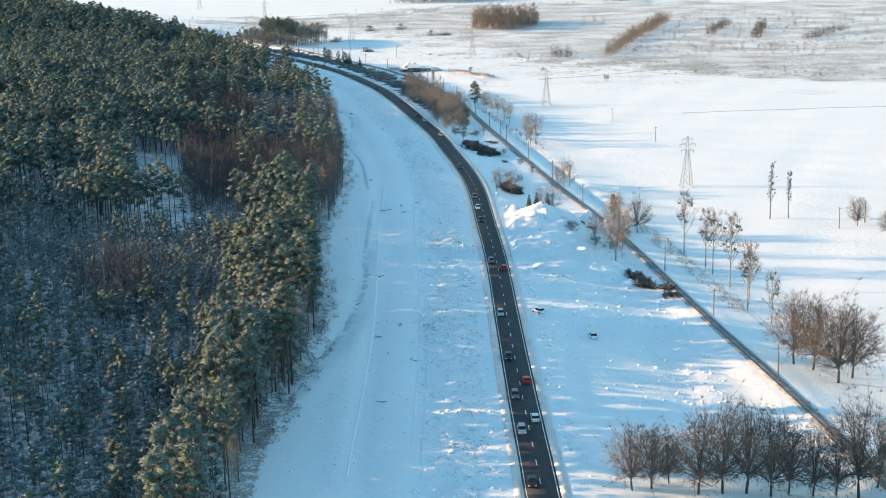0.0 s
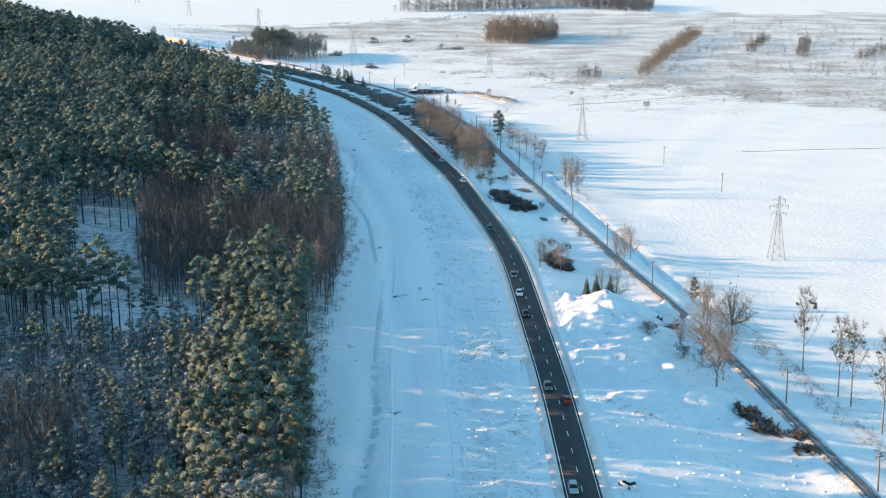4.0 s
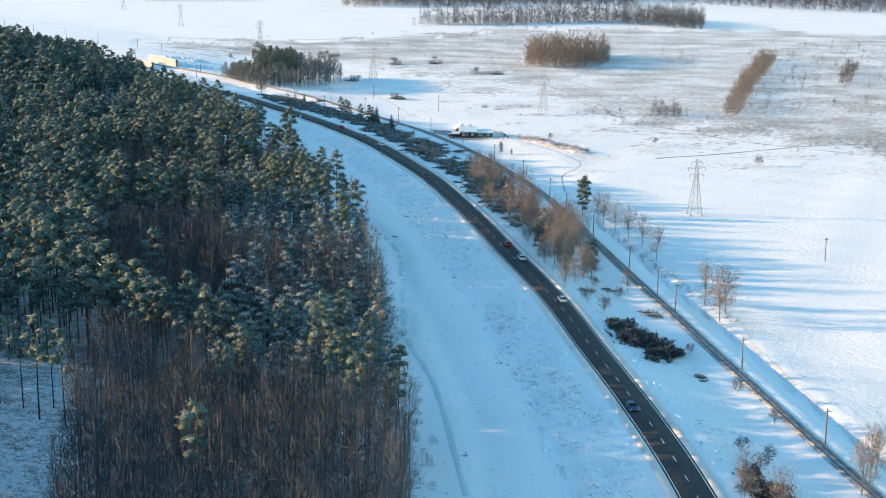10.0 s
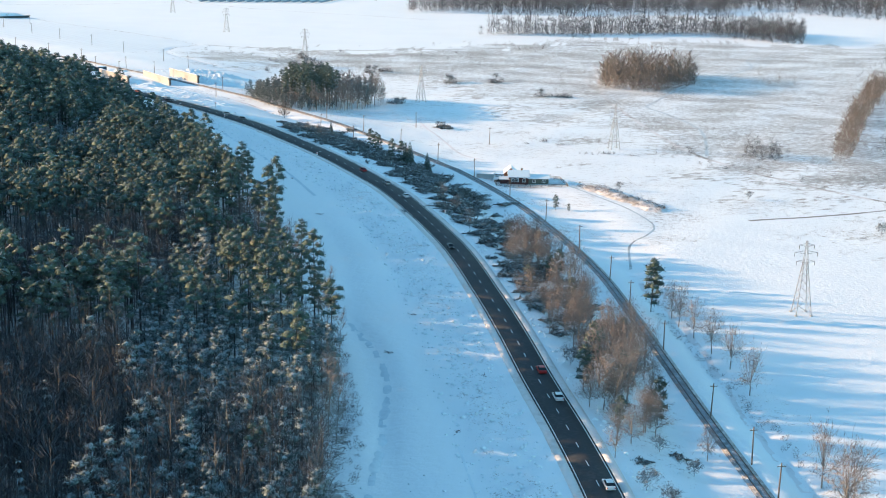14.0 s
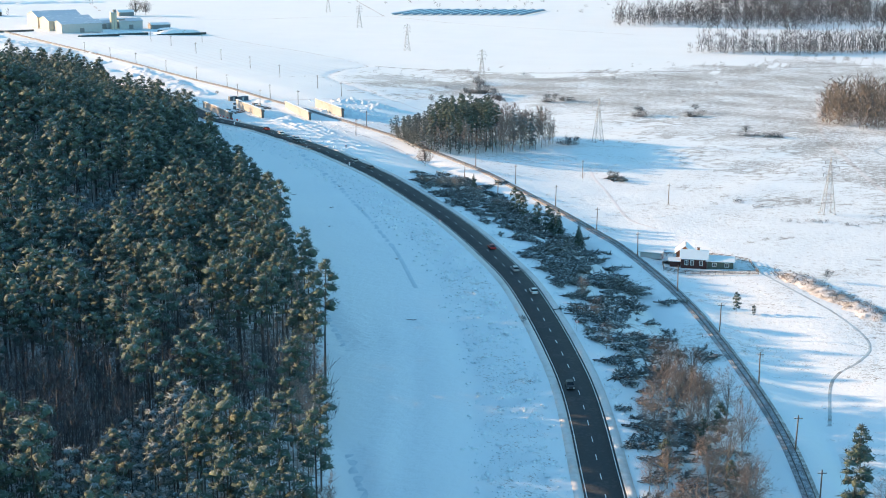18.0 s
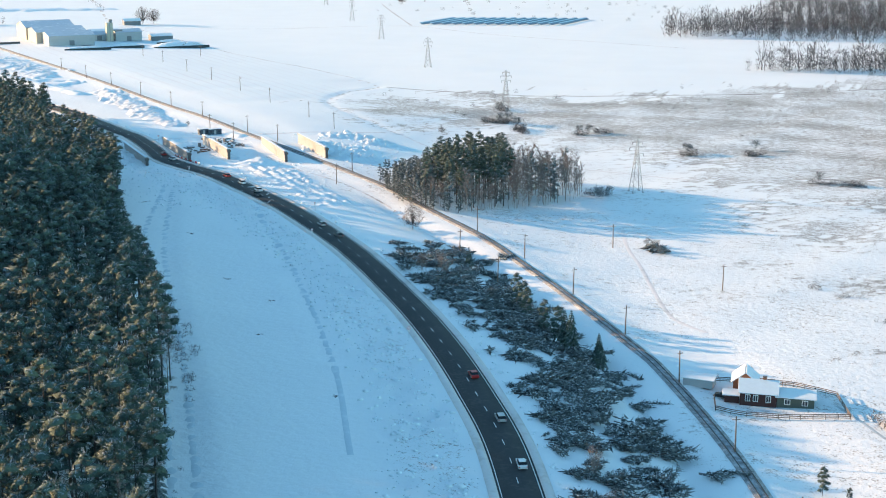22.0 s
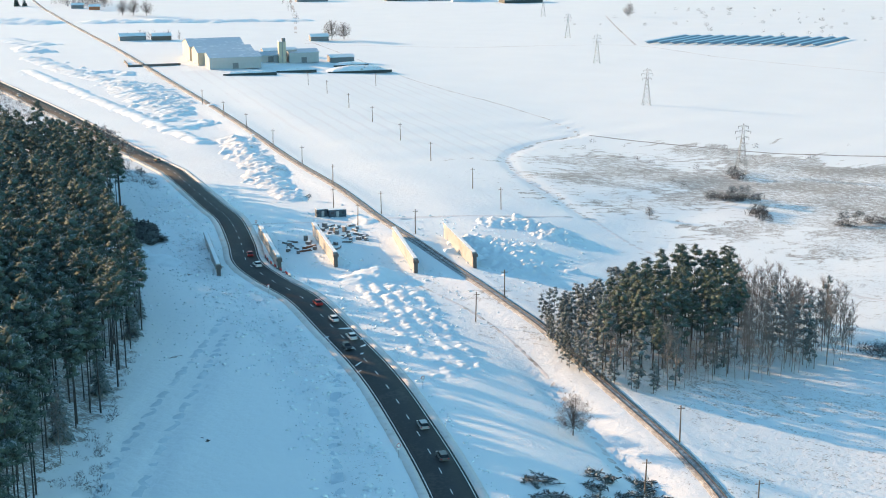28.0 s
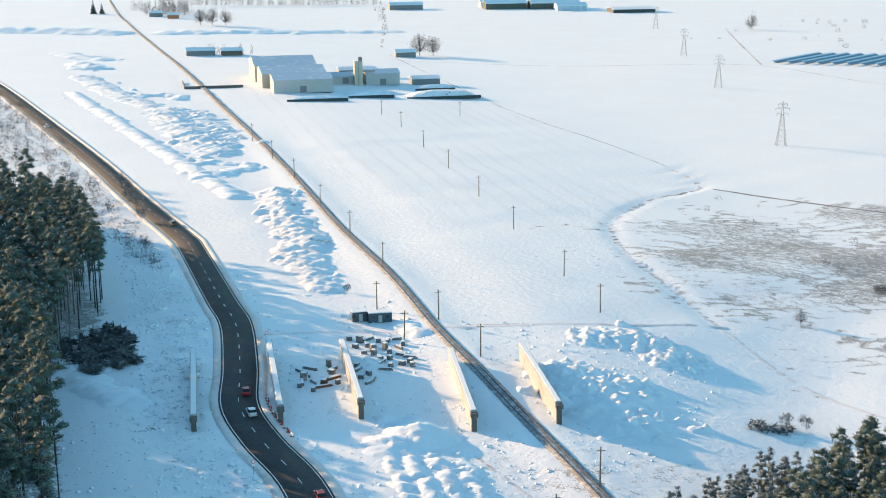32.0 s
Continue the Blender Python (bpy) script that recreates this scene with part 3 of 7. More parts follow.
# ---- trees: small models as arrays of triangles ----
def tri_rod(a, b, ra, rb, sides=3):
    a, b = np.array(a, float), np.array(b, float)
    d = (b - a) / (np.linalg.norm(b - a) + 1e-9)
    u = np.cross(d, (0.3, 0.9, 0.2))
    u /= np.linalg.norm(u)
    w = np.cross(d, u)
    ang = np.arange(sides) * 2 * np.pi / sides
    ring = np.cos(ang)[:, None] * u + np.sin(ang)[:, None] * w
    v = np.r_[a + ra * ring, b + rb * ring]
    f = []
    for k in range(sides):
        n = (k + 1) % sides
        f += [(k, n, sides + n), (k, sides + n, sides + k)]
    return v, np.array(f)


class Model:
    """Triangles with a material number each."""

    def __init__(self):
        self.v, self.f, self.m, self.w, self.n = [], [], [], [], 0

    def add(self, v, f, m, heart=None, soft=0.7):
        """heart: the middle of a crown, from which its foliage faces outwards."""
        v, f = np.asarray(v, float), np.asarray(f)
        face = np.cross(v[f[:, 1]] - v[f[:, 0]], v[f[:, 2]] - v[f[:, 0]])
        if heart is None:
            w = np.zeros(v.shape)
            for k in range(3):
                np.add.at(w, f[:, k], face)
        else:
            w = (v - heart[0]) / heart[1]
            w = w / (np.linalg.norm(w, axis=1)[:, None] + 1e-6) + (0, 0, 0.25)
            turned = (face * w[f[:, 0]]).sum(1) < 0
            f = np.where(turned[:, None], f[:, ::-1], f)
            own = np.zeros(v.shape)
            for k in range(3):
                np.add.at(own, f[:, k], np.where(turned[:, None], -face, face))
            w = w + soft * own / (np.linalg.norm(own, axis=1)[:, None] + 1e-9)
        self.v.append(v)
        self.f.append(f + self.n)
        self.m.append(np.full(len(f), m))
        self.w.append(w / (np.linalg.norm(w, axis=1)[:, None] + 1e-9))
        self.n += len(v)

    def done(self):
        return np.concatenate(self.v), np.concatenate(self.f), np.concatenate(self.m), np.concatenate(self.w)


def blades(r, centres, size, flat, number):
    """Spiky triangles round each centre: needle clumps or fine twigs."""
    c = np.repeat(centres, number, 0)
    k = len(c)
    d1 = r.normal(size=(k, 3))
    d1[:, 2] *= flat
    d1 /= np.linalg.norm(d1, axis=1)[:, None]
    d2 = r.normal(size=(k, 3))
    d2[:, 2] *= flat
    d2 /= np.linalg.norm(d2, axis=1)[:, None]
    s = size * r.uniform(0.6, 1.3, (k, 1))
    v = np.stack([c - d1 * s * 0.55 - d2 * s * 0.2, c + d1 * s * 0.65, c + d2 * s * 0.6 - d1 * s * 0.1], 1).reshape(-1, 3)
    return v, np.arange(3 * k).reshape(-1, 3)


def sprays(r, base, tip, count, length, width, droop):
    """Feathery sprays along a bough: long thin triangles that fan out from it."""
    u = r.uniform(0.25, 1.0, (count, 1))
    c = base + (tip - base) * u
    d = (tip - base) / (np.linalg.norm(tip - base) + 1e-6) * 0.6 + r.normal(size=(count, 3)) * (0.7, 0.7, 0.38) + (0, 0, droop)
    d /= np.linalg.norm(d, axis=1)[:, None]
    w = np.cross(d, r.normal(size=(count, 3)) * (0.5, 0.5, 1.0) + (0, 0, 0.6))
    w /= np.linalg.norm(w, axis=1)[:, None]
    l = length * r.uniform(0.6, 1.3, (count, 1))
    return c, d, w, l


def dome_model(seed, h, spread, limbs, twigs, girth=0.016, twig_width=0.025, twig_length=1.6, clear=0.14, middle=0.56):
    """A broad leafless tree with a rounded crown: 0 wood, 1 twigs."""
    r = np.random.RandomState(seed)
    tree, g = Model(), girth * h
    crotch = np.array((r.uniform(-0.3, 0.3), r.uniform(-0.3, 0.3), clear * h))
    tree.add(*tri_rod((0, 0, 0), crotch, g, g * 0.85, 7), 0)
    ends = []
    for k in range(limbs):
        ang, lift = k * 2.4 + r.uniform(-0.4, 0.4), r.uniform(-0.22, 1.0)
        up_, out = math.sin(lift * 1.5), math.cos(lift * 1.5)
        tip = np.array((math.cos(ang) * spread * out, math.sin(ang) * spread * out, h * middle + up_ * h * (1 - middle))) * r.uniform(0.86, 1.04)
        base = crotch + (0, 0, r.uniform(0, 0.16) * h)
        knee = base * 0.5 + tip * 0.5 + np.array((0, 0, -0.04 * h)) + r.normal(size=3) * 0.3
        tree.add(*tri_rod(base, knee, g * 0.42, g * 0.25, 4), 0)
        tree.add(*tri_rod(knee, tip, g * 0.25, g * 0.05, 3), 0)
        for q in range(6):
            u = r.uniform(0.0, 1.0)
            b2 = base + (knee - base) * (0.5 + u) if u < 0.5 else knee + (tip - knee) * (2 * u - 1)
            t2 = b2 + (tip - base) / np.linalg.norm(tip - base) * 0.14 * h + r.normal(size=3) * 0.085 * h
            tree.add(*tri_rod(b2, t2, g * 0.13, g * 0.03, 3), 0)
            ends += [b2, t2, (b2 + t2) / 2, t2]
        ends += [tip, tip, (knee + tip) / 2]
    e = np.array(ends)
    c = e[r.randint(0, len(e), twigs)]
    shell = r.normal(size=(twigs * 2 // 5, 3))
    shell *= (r.uniform(0.3, 1.0, len(shell)) ** 0.5 / np.linalg.norm(shell, axis=1))[:, None]
    lumps = 1 + 0.12 * np.sin(5 * np.arctan2(shell[:, 1], shell[:, 0]) + seed) * np.cos(4 * shell[:, 2])
    c[: len(shell)] = shell * lumps[:, None] * (0.9 * spread, 0.9 * spread, 0.40 * h) + (0, 0, (0.58 - 0.06 * clear) * h)
    d = c - np.array((0, 0, 0.42 * h))
    d = d / (np.linalg.norm(d, axis=1)[:, None] + 1e-6) * 0.8 + r.normal(size=(twigs, 3)) * 0.6 + (0, 0, 0.02)
    d /= np.linalg.norm(d, axis=1)[:, None]
    side = np.cross(d, r.normal(size=(twigs, 3)))
    side /= np.linalg.norm(side, axis=1)[:, None]
    l = twig_length * r.uniform(0.5, 1.3, (twigs, 1))
    tree.add(np.stack([c - side * twig_width, c + side * twig_width, c + d * l], 1).reshape(-1, 3), np.arange(3 * twigs).reshape(-1, 3), 1, (np.array((0, 0, 0.5 * h)), np.array((spread, spread, 0.45 * h))))
    return tree.done()


def ring_faces(counts):
    """Triangles between rings of verts of different counts."""
    out, start = [], 0
    for a, b in zip(counts, counts[1:]):
        i = j = 0
        while i < a or j < b:
            if j < b and (i >= a or (j + 1) * a <= (i + 1) * b):
                out.append((start + i % a, start + a + j, start + a + (j + 1) % b))
                j += 1
            else:
                if a > 1:
                    out.append((start + i % a, start + a + j % b, start + (i + 1) % a))
                i += 1
        start += a
    return np.array(out)


DOME = ring_faces((1, 5, 6))


def pine_model(seed, h, crown_from, radius, lobes, per, size, snow, dead=2, boughs=True, sway=0.6, peak=0.3, width=0.13):
    """A Scots pine whose crown is built of rounded needle clumps: 0 trunk and limbs, 1 needles, 2 snow."""
    r = np.random.RandomState(seed)
    tree, bend = Model(), r.uniform(-sway, sway, 2)
    knots = [np.array((bend[0] * u * u, bend[1] * u * u, h * u)) for u in (0, 0.35, 0.7, 0.97)]
    girth = 0.009 * h
    for k in range(3):
        tree.add(*tri_rod(knots[k], knots[k + 1], girth * (1 - 0.28 * k), girth * (0.72 - 0.28 * k), 4), 0)
    for k in range(lobes):
        t = (k + r.uniform(0.2, 0.8)) / lobes
        u = crown_from + (0.97 - crown_from) * t**0.9
        wide = radius * (0.35 + 0.65 * math.sin(math.pi * min(1.0, 0.22 + 0.55 * t / 0.75))) * (1 if t < 0.8 else 1 - (1 - peak) * (t - 0.8) / 0.2)
        ang = k * 2.4 + r.uniform(-0.5, 0.5)
        base = np.array((bend[0] * u * u, bend[1] * u * u, h * u - 0.25 * wide))
        out = wide * r.uniform(0.4, 0.72) * (1 if k < lobes - 1 else 0.1)
        c = np.array((bend[0] * u * u + math.cos(ang) * out, bend[1] * u * u + math.sin(ang) * out, h * u + r.uniform(-0.1, 0.1) * wide))
        big = radius * r.uniform(0.36, 0.54) * (0.72 if t > 0.85 else 1)
        size3 = np.array((big * r.uniform(0.8, 1.25), big * r.uniform(0.8, 1.25), big * r.uniform(0.45, 0.75)))
        if boughs:
            tree.add(*tri_rod(base, c, girth * 0.26, girth * 0.08, 3), 0)
        # the heart of the clump: a lumpy dome of needles
        rings, turn = [(c + (r.uniform(-0.2, 0.2) * big, r.uniform(-0.2, 0.2) * big, 0.75 * size3[2]))[None]], r.uniform(0, 6.28)
        for count, out_, up_ in ((5, 0.55, 0.45), (6, 0.85, -0.25)):
            a = turn + np.arange(count) * 6.283 / count + r.uniform(-0.3, 0.3, count)
            q = out_ * r.uniform(0.65, 1.2, count)
            rings.append(c + np.c_[np.cos(a) * q, np.sin(a) * q, up_ + r.uniform(-0.25, 0.25, count)] * size3)
            turn += 0.5
        tree.add(np.concatenate(rings), DOME, 1, (c - (0, 0, 0.2 * big), size3), 0.0)
        # a fringe of tufts
        d = r.normal(size=(per, 3)) + (0, 0, 0.25)
        d /= np.linalg.norm(d, axis=1)[:, None]
        p = c + d * size3 * r.uniform(0.5, 0.95, (per, 1))
        way = d * 0.8 + r.normal(size=(per, 3)) * 0.5 - (0, 0, 0.1)
        way /= np.linalg.norm(way, axis=1)[:, None]
        side = np.cross(way, r.normal(size=(per, 3)))
        side /= np.linalg.norm(side, axis=1)[:, None]
        l = size * r.uniform(0.6, 1.35, (per, 1))
        v = np.stack([p - side * l * width, p + side * l * width, p + way * l], 1)
        white = (r.uniform(size=per) < snow) & (d[:, 2] > 0)
        for m, sel in ((1, ~white), (2, white)):
            if sel.any():
                q = v[sel].reshape(-1, 3)
                tree.add(q, np.arange(len(q)).reshape(-1, 3), m, (c - (0, 0, 0.3 * big), size3), 0.3)
    for k in range(dead):
        u, ang = r.uniform(0.3, crown_from), r.uniform(0, 6.28)
        base = np.array((bend[0] * u * u, bend[1] * u * u, h * u))
        tree.add(*tri_rod(base, base + np.array((math.cos(ang), math.sin(ang), r.uniform(-0.3, 0.2))) * r.uniform(0.5, 1.4), 0.04, 0.015, 3), 0)
    return tree.done()


def spruce_model(seed, h, radius, layers, snow):
    """A spruce: tiers of drooping boughs."""
    r = np.random.RandomState(seed)
    tree = Model()
    tree.add(*tri_rod((0, 0, 0), (0, 0, h * 0.98), 0.012 * h, 0.01, 5), 0)
    for k in range(layers):
        t = k / layers
        z, reach = h * (0.08 + 0.9 * t), radius * (1 - t) ** 0.9 + 0.15
        n = int(9 * (1 - t)) + 4
        for q in range(n):
            ang = q * 6.283 / n + r.uniform(-0.3, 0.3)
            c, s, l = math.cos(ang), math.sin(ang), reach * r.uniform(0.75, 1.15)
            w = 0.28 * l + 0.12
            a, b = np.array((0, 0, z + 0.2)), np.array((c * l, s * l, z - 0.3 * l))
            side = np.array((-s, c, 0)) * w
            mid = a * 0.45 + b * 0.55 + (0, 0, 0.14 * l)
            tree.add([a, mid + side, b, mid - side, mid + (0, 0, -0.25)], [(0, 1, 2), (0, 2, 3), (0, 4, 2)], 1)
            if r.uniform() < snow:
                tree.add([mid * 0.8 + a * 0.2 + (0, 0, 0.08), mid + side * 0.7 + (0, 0, 0.08), b * 0.9 + mid * 0.1 + (0, 0, 0.07)], [(0, 1, 2)], 2)
    return tree.done()


def bare_model(seed, h, spread, limbs, twigs, fork=0.3, girth=0.012, twig_width=0.05, twig_length=1.3, lean=0.0, frost=0.0, upright=0.9):
    """A leafless broad-leaved tree: 0 wood, 1 twigs, 2 frost."""
    r = np.random.RandomState(seed)
    tree = Model()
    g = girth * h
    top = np.array((r.uniform(-1, 1) * 0.05 * h + lean, r.uniform(-1, 1) * 0.05 * h, h * 0.9))
    low = np.array((0, 0, 0.0))
    mid = top * 0.45 + (r.uniform(-0.2, 0.2), r.uniform(-0.2, 0.2), 0)
    tree.add(*tri_rod(low, mid, g, g * 0.6, 6), 0)
    tree.add(*tri_rod(mid, top, g * 0.6, g * 0.12, 4), 0)
    ends = []
    for k in range(limbs):
        u = fork + (0.95 - fork) * (k + r.uniform()) / limbs
        base = mid * (u / 0.5) if u < 0.5 else mid + (top - mid) * ((u - 0.5) / 0.5)
        ang, reach = k * 2.4 + r.uniform(-0.6, 0.6), spread * (1.15 - 0.75 * u) * r.uniform(0.65, 1.15)
        knee = base + np.array((math.cos(ang) * reach * 0.5, math.sin(ang) * reach * 0.5, upright * reach * 0.55))
        tip = knee + np.array((math.cos(ang) * reach * 0.5, math.sin(ang) * reach * 0.5, upright * reach * r.uniform(0.5, 0.9)))
        tree.add(*tri_rod(base, knee, g * 0.34, g * 0.2, 4), 0)
        tree.add(*tri_rod(knee, tip, g * 0.2, g * 0.06, 3), 0)
        for q in range(3):
            w = r.uniform(0.1, 1)
            b2 = knee + (tip - knee) * w
            t2 = b2 + r.normal(size=3) * 0.28 * reach + (0, 0, 0.25 * reach)
            tree.add(*tri_rod(b2, t2, g * 0.1, g * 0.035, 3), 0)
            ends += [b2, t2, b2 * 0.5 + t2 * 0.5]
        ends += [tip, knee * 0.4 + tip * 0.6, knee, base * 0.4 + knee * 0.6]
    ends.append(top)
    c = np.array(ends)[r.randint(0, len(ends), twigs)]
    d = r.normal(size=(twigs, 3)) * (0.75, 0.75, 0.5) + (0, 0, 0.45)
    d += 0.25 * (c - top * 0.55) / (spread + 1e-6)
    d /= np.linalg.norm(d, axis=1)[:, None]
    side = np.cross(d, r.normal(size=(twigs, 3)))
    side /= np.linalg.norm(side, axis=1)[:, None]
    l = twig_length * r.uniform(0.5, 1.3, (twigs, 1))
    v = np.stack([c - side * twig_width, c + side * twig_width, c + d * l], 1).reshape(-1, 3)
    tree.add(v, np.arange(3 * twigs).reshape(-1, 3), 1)
    if frost:
        n = int(twigs * frost)
        c2 = c[:n] + d[:n] * l[:n] * 0.6
        tree.add(*blades(r, c2, 0.45, 0.4, 1), 2)
    return tree.done()


def stem_model(seed, h, spread, limbs, twigs, twig_width, twig_length, low=0.2, lean=0.35):
    """A slender leafless tree of few pieces, for stands seen from afar: 0 wood, 1 twigs."""
    r = np.random.RandomState(seed)
    tree = Model()
    top = np.array((r.uniform(-0.5, 0.5), r.uniform(-0.5, 0.5), 0.93 * h))
    tree.add(*tri_rod((0, 0, 0), top, 0.007 * h, 0.002 * h, 3), 0)
    for k in range(limbs):
        u = low + (0.85 - low) * (k + r.uniform()) / limbs
        ang, reach = k * 2.4 + r.uniform(-0.5, 0.5), spread * (1.1 - 0.6 * u) * r.uniform(0.7, 1.1)
        tree.add(*tri_rod(top * u, top * u + np.array((math.cos(ang) * reach, math.sin(ang) * reach, 1.1 * reach)), 0.003 * h, 0.001 * h, 3), 0)
    u = r.uniform(low, 1.0, twigs)
    ang, out = r.uniform(0, 6.28, twigs), spread * np.sqrt(r.uniform(0, 1, twigs)) * np.sqrt(np.clip(1.02 - ((u - 0.5) / 0.52) ** 2, 0.05, 1)) * 0.85
    c = np.c_[np.cos(ang) * out, np.sin(ang) * out, u * h * 0.9]
    d = np.c_[np.cos(ang) * 0.45, np.sin(ang) * 0.45, np.full(twigs, 0.75)] + r.normal(size=(twigs, 3)) * lean
    d /= np.linalg.norm(d, axis=1)[:, None]
    side = np.cross(d, r.normal(size=(twigs, 3)))
    side /= np.linalg.norm(side, axis=1)[:, None]
    l = twig_length * r.uniform(0.6, 1.3, (twigs, 1))
    tree.add(np.stack([c - side * twig_width, c + side * twig_width, c + d * l], 1).reshape(-1, 3), np.arange(3 * twigs).reshape(-1, 3), 1, (np.array((0, 0, 0.4 * h)), np.array((spread, spread, 0.5 * h))))
    return tree.done()


# models for the joined stands: fuller ones near the clearing, plainer ones behind
PINES = [pine_model(10 + k, 21 + 1.1 * k, 0.52 + 0.02 * k, 3.1 + 0.12 * k, 11, 30, 0.78, 0.2) for k in range(5)]
PINES += [pine_model(20 + k, 21 + 1.1 * k, 0.52, 3.4, 8, 13, 1.25, 0.2, dead=0, boughs=False) for k in range(5)]
YOUNG = [pine_model(30 + k, 15 + k, 0.16, 2.7, 12, 27, 0.78, 0.32, dead=0, peak=0.1) for k in range(4)]
YOUNG += [pine_model(40 + k, 15 + k, 0.2, 2.9, 8, 13, 1.2, 0.32, dead=0, boughs=False, peak=0.1) for k in range(4)]
STICKS = [stem_model(50 + k, 15 + 1.3 * k, 2.2, 6, 110, 0.045, 2.2) for k in range(4)]
SPRUCES = [spruce_model(70 + k, 17 + 2 * k, 2.6, 11, 0.5) for k in range(2)]


def scattered(name, models, places, mats, label, category, kind="stuff"):
    """Many trees joined into one mesh. places: x, y, z, turn, size, model."""
    vs, fs, ms, ws, n = [], [], [], [], 0
    for x, y, z, turn, size, k in places:
        v, f, m, w = models[int(k)]
        c, s = math.cos(turn) * size, math.sin(turn) * size
        vs.append(np.stack([v[:, 0] * c - v[:, 1] * s + x, v[:, 0] * s + v[:, 1] * c + y, v[:, 2] * size + z], 1))
        ws.append(np.stack([(w[:, 0] * c - w[:, 1] * s) / size, (w[:, 0] * s + w[:, 1] * c) / size, w[:, 2]], 1))
        fs.append(f + n)
        ms.append(m)
        n += len(v)
    ob = new(name, mesh_np(name, np.concatenate(vs), np.concatenate(fs), mats, np.concatenate(ms), np.concatenate(ws)))
    return tagged(ob, label, category, kind=kind)


def split_tree(name, model, mats, label, category, part_names=("trunk", "crown", "snow_cover"), group=""):
    """A tree of its own: an Empty with its trunk, crown and snow below it."""
    v, f, m, w = model
    root = thing(name, label, category, group=group)
    for k, pn in enumerate(part_names):
        sel = f[m == k]
        if len(sel):
            used, back = np.unique(sel, return_inverse=True)
            ob = new(pn, mesh_np(pn, v[used], back.reshape(-1, 3), [mats[k]], None, w[used]))
            ob.parent = root
            if k:
                ob["kind"] = "stuff"
    return root


def planted(proto, x, y, size=1.0, turn=None, r=random, sink=0.15, lean=0.0):
    """A copy of a tree on the ground at a place."""
    ob = copy_thing(proto, pose(x, y, ground_z(x, y) - sink, lean, 0, r.uniform(0, 360) if turn is None else turn))
    ob.scale = (size, size, size)
    return ob


def remove_proto(ob):
    for o in list(ob.children_recursive) + [ob]:
        bpy.data.objects.remove(o)


# ---- the forest ----
fr = np.random.RandomState(11)
step = 5.1
px, py = np.meshgrid(np.arange(-780, -20, step), np.arange(190, 1600, step))
px = px.ravel() + fr.uniform(-2.0, 2.0, px.size)
py = py.ravel() + fr.uniform(-2.0, 2.0, py.size)
sx, sy = fr.uniform(-64, -36, 420), fr.uniform(205, 445, 420)
lx, ly = fr.uniform(-170, -52, 700), fr.uniform(205, 446, 700)
px, py = np.r_[px, sx, lx], np.r_[py, sy, ly]
keep = inside(FOREST, px, py)
for g in GLADES:
    keep &= ~inside(g, px, py)
px, py = px[keep], py[keep]
edge = smooth_line(FOREST_EDGE + FOREST_BACK, 3)
de, _ = signed_distance(edge, px, py)
de = np.abs(de)
keep = (de > 2.6) | (py > 720)
px, py, de = px[keep], py[keep], de[keep]
pz = lie(px, py)[0]
kind_noise, kind_noise2 = wave(px, py, 95, 21), wave(px, py, 70, 22)
chance = fr.uniform(size=len(px))
jx, jy = px + 5 * wave(px, py, 25, 23), py + 5 * wave(px, py, 25, 24)
BARE_ZONES = [[(-112, 590), (-84, 590), (-60, 566), (-38, 560), (-38, 480), (-90, 478), (-103, 524)], [(-140, 705), (-108, 716), (-90, 674), (-56, 680), (-46, 622), (-83, 622), (-110, 605)], [(-168, 795), (-125, 820), (-107, 765), (-143, 738)], [(-137, 674), (-103, 722), (-86, 641), (-113, 629)], [(-134, 835), (-98, 836), (-84, 812), (-118, 800)], [(-108, 376), (-92, 392), (-76, 367), (-85, 336)]]
FROST_ZONES = [[(-110, 748), (-74, 790), (-52, 682), (-92, 676)], [(-94, 660), (-54, 688), (-42, 574), (-78, 566)], [(-126, 430), (-88, 440), (-76, 384), (-100, 350)]]
pick = np.where(kind_noise > 0.65, 1, np.where(kind_noise2 > 0.75, 2, 0))
bare = np.zeros(len(px), bool)
for z in BARE_ZONES:
    pick = np.where(inside(z, jx, jy) & (chance < 0.96), np.where(chance < 0.05, 3, 2), pick)
    bare |= inside(z, jx, jy)
for z in FROST_ZONES:
    pick = np.where(inside(z, jx, jy) & (chance < 0.8), 1, pick)
LOW = [(-190, 446), (-118, 446), (-90, 446), (-88, 464), (-66, 464), (-62, 430), (-54, 330), (-52, 190), (-170, 190), (-190, 350)]
low = inside(LOW, jx, jy)
pick = np.where(low & (chance < 0.85), 1, pick)
pick = np.where(~low & (py < 446) & (de < 32) & (chance > 0.45), 1, pick)
pick = np.where((de < 9) & (chance > 0.72) & (py < 800), 2, pick)
pick = np.where((py > 740) & (de < 24) & (pick == 1), 0, pick)
pick = np.where(py > 980, np.where(fr.uniform(size=len(px)) < 0.85, 0, pick), pick)
pick = np.where((fr.uniform(size=len(px)) < 0.09) & ~bare, fr.randint(0, 4, len(px)), pick)
order = np.argsort(de)
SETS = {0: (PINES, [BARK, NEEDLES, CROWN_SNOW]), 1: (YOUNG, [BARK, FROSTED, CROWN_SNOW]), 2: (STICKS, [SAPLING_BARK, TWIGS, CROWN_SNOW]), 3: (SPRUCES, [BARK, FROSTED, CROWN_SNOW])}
forest_names = {0: ("pine_stand", "dense stand of tall dark-green pines dusted with snow", "pine trees"), 1: ("young_pine_stand", "thicket of young pines frosted with snow", "pine trees"), 2: ("bare_tree_stand", "stand of slender leafless trees on snow", "bare trees"), 3: ("spruce_stand", "scattered spruces frosted with snow", "spruce trees")}
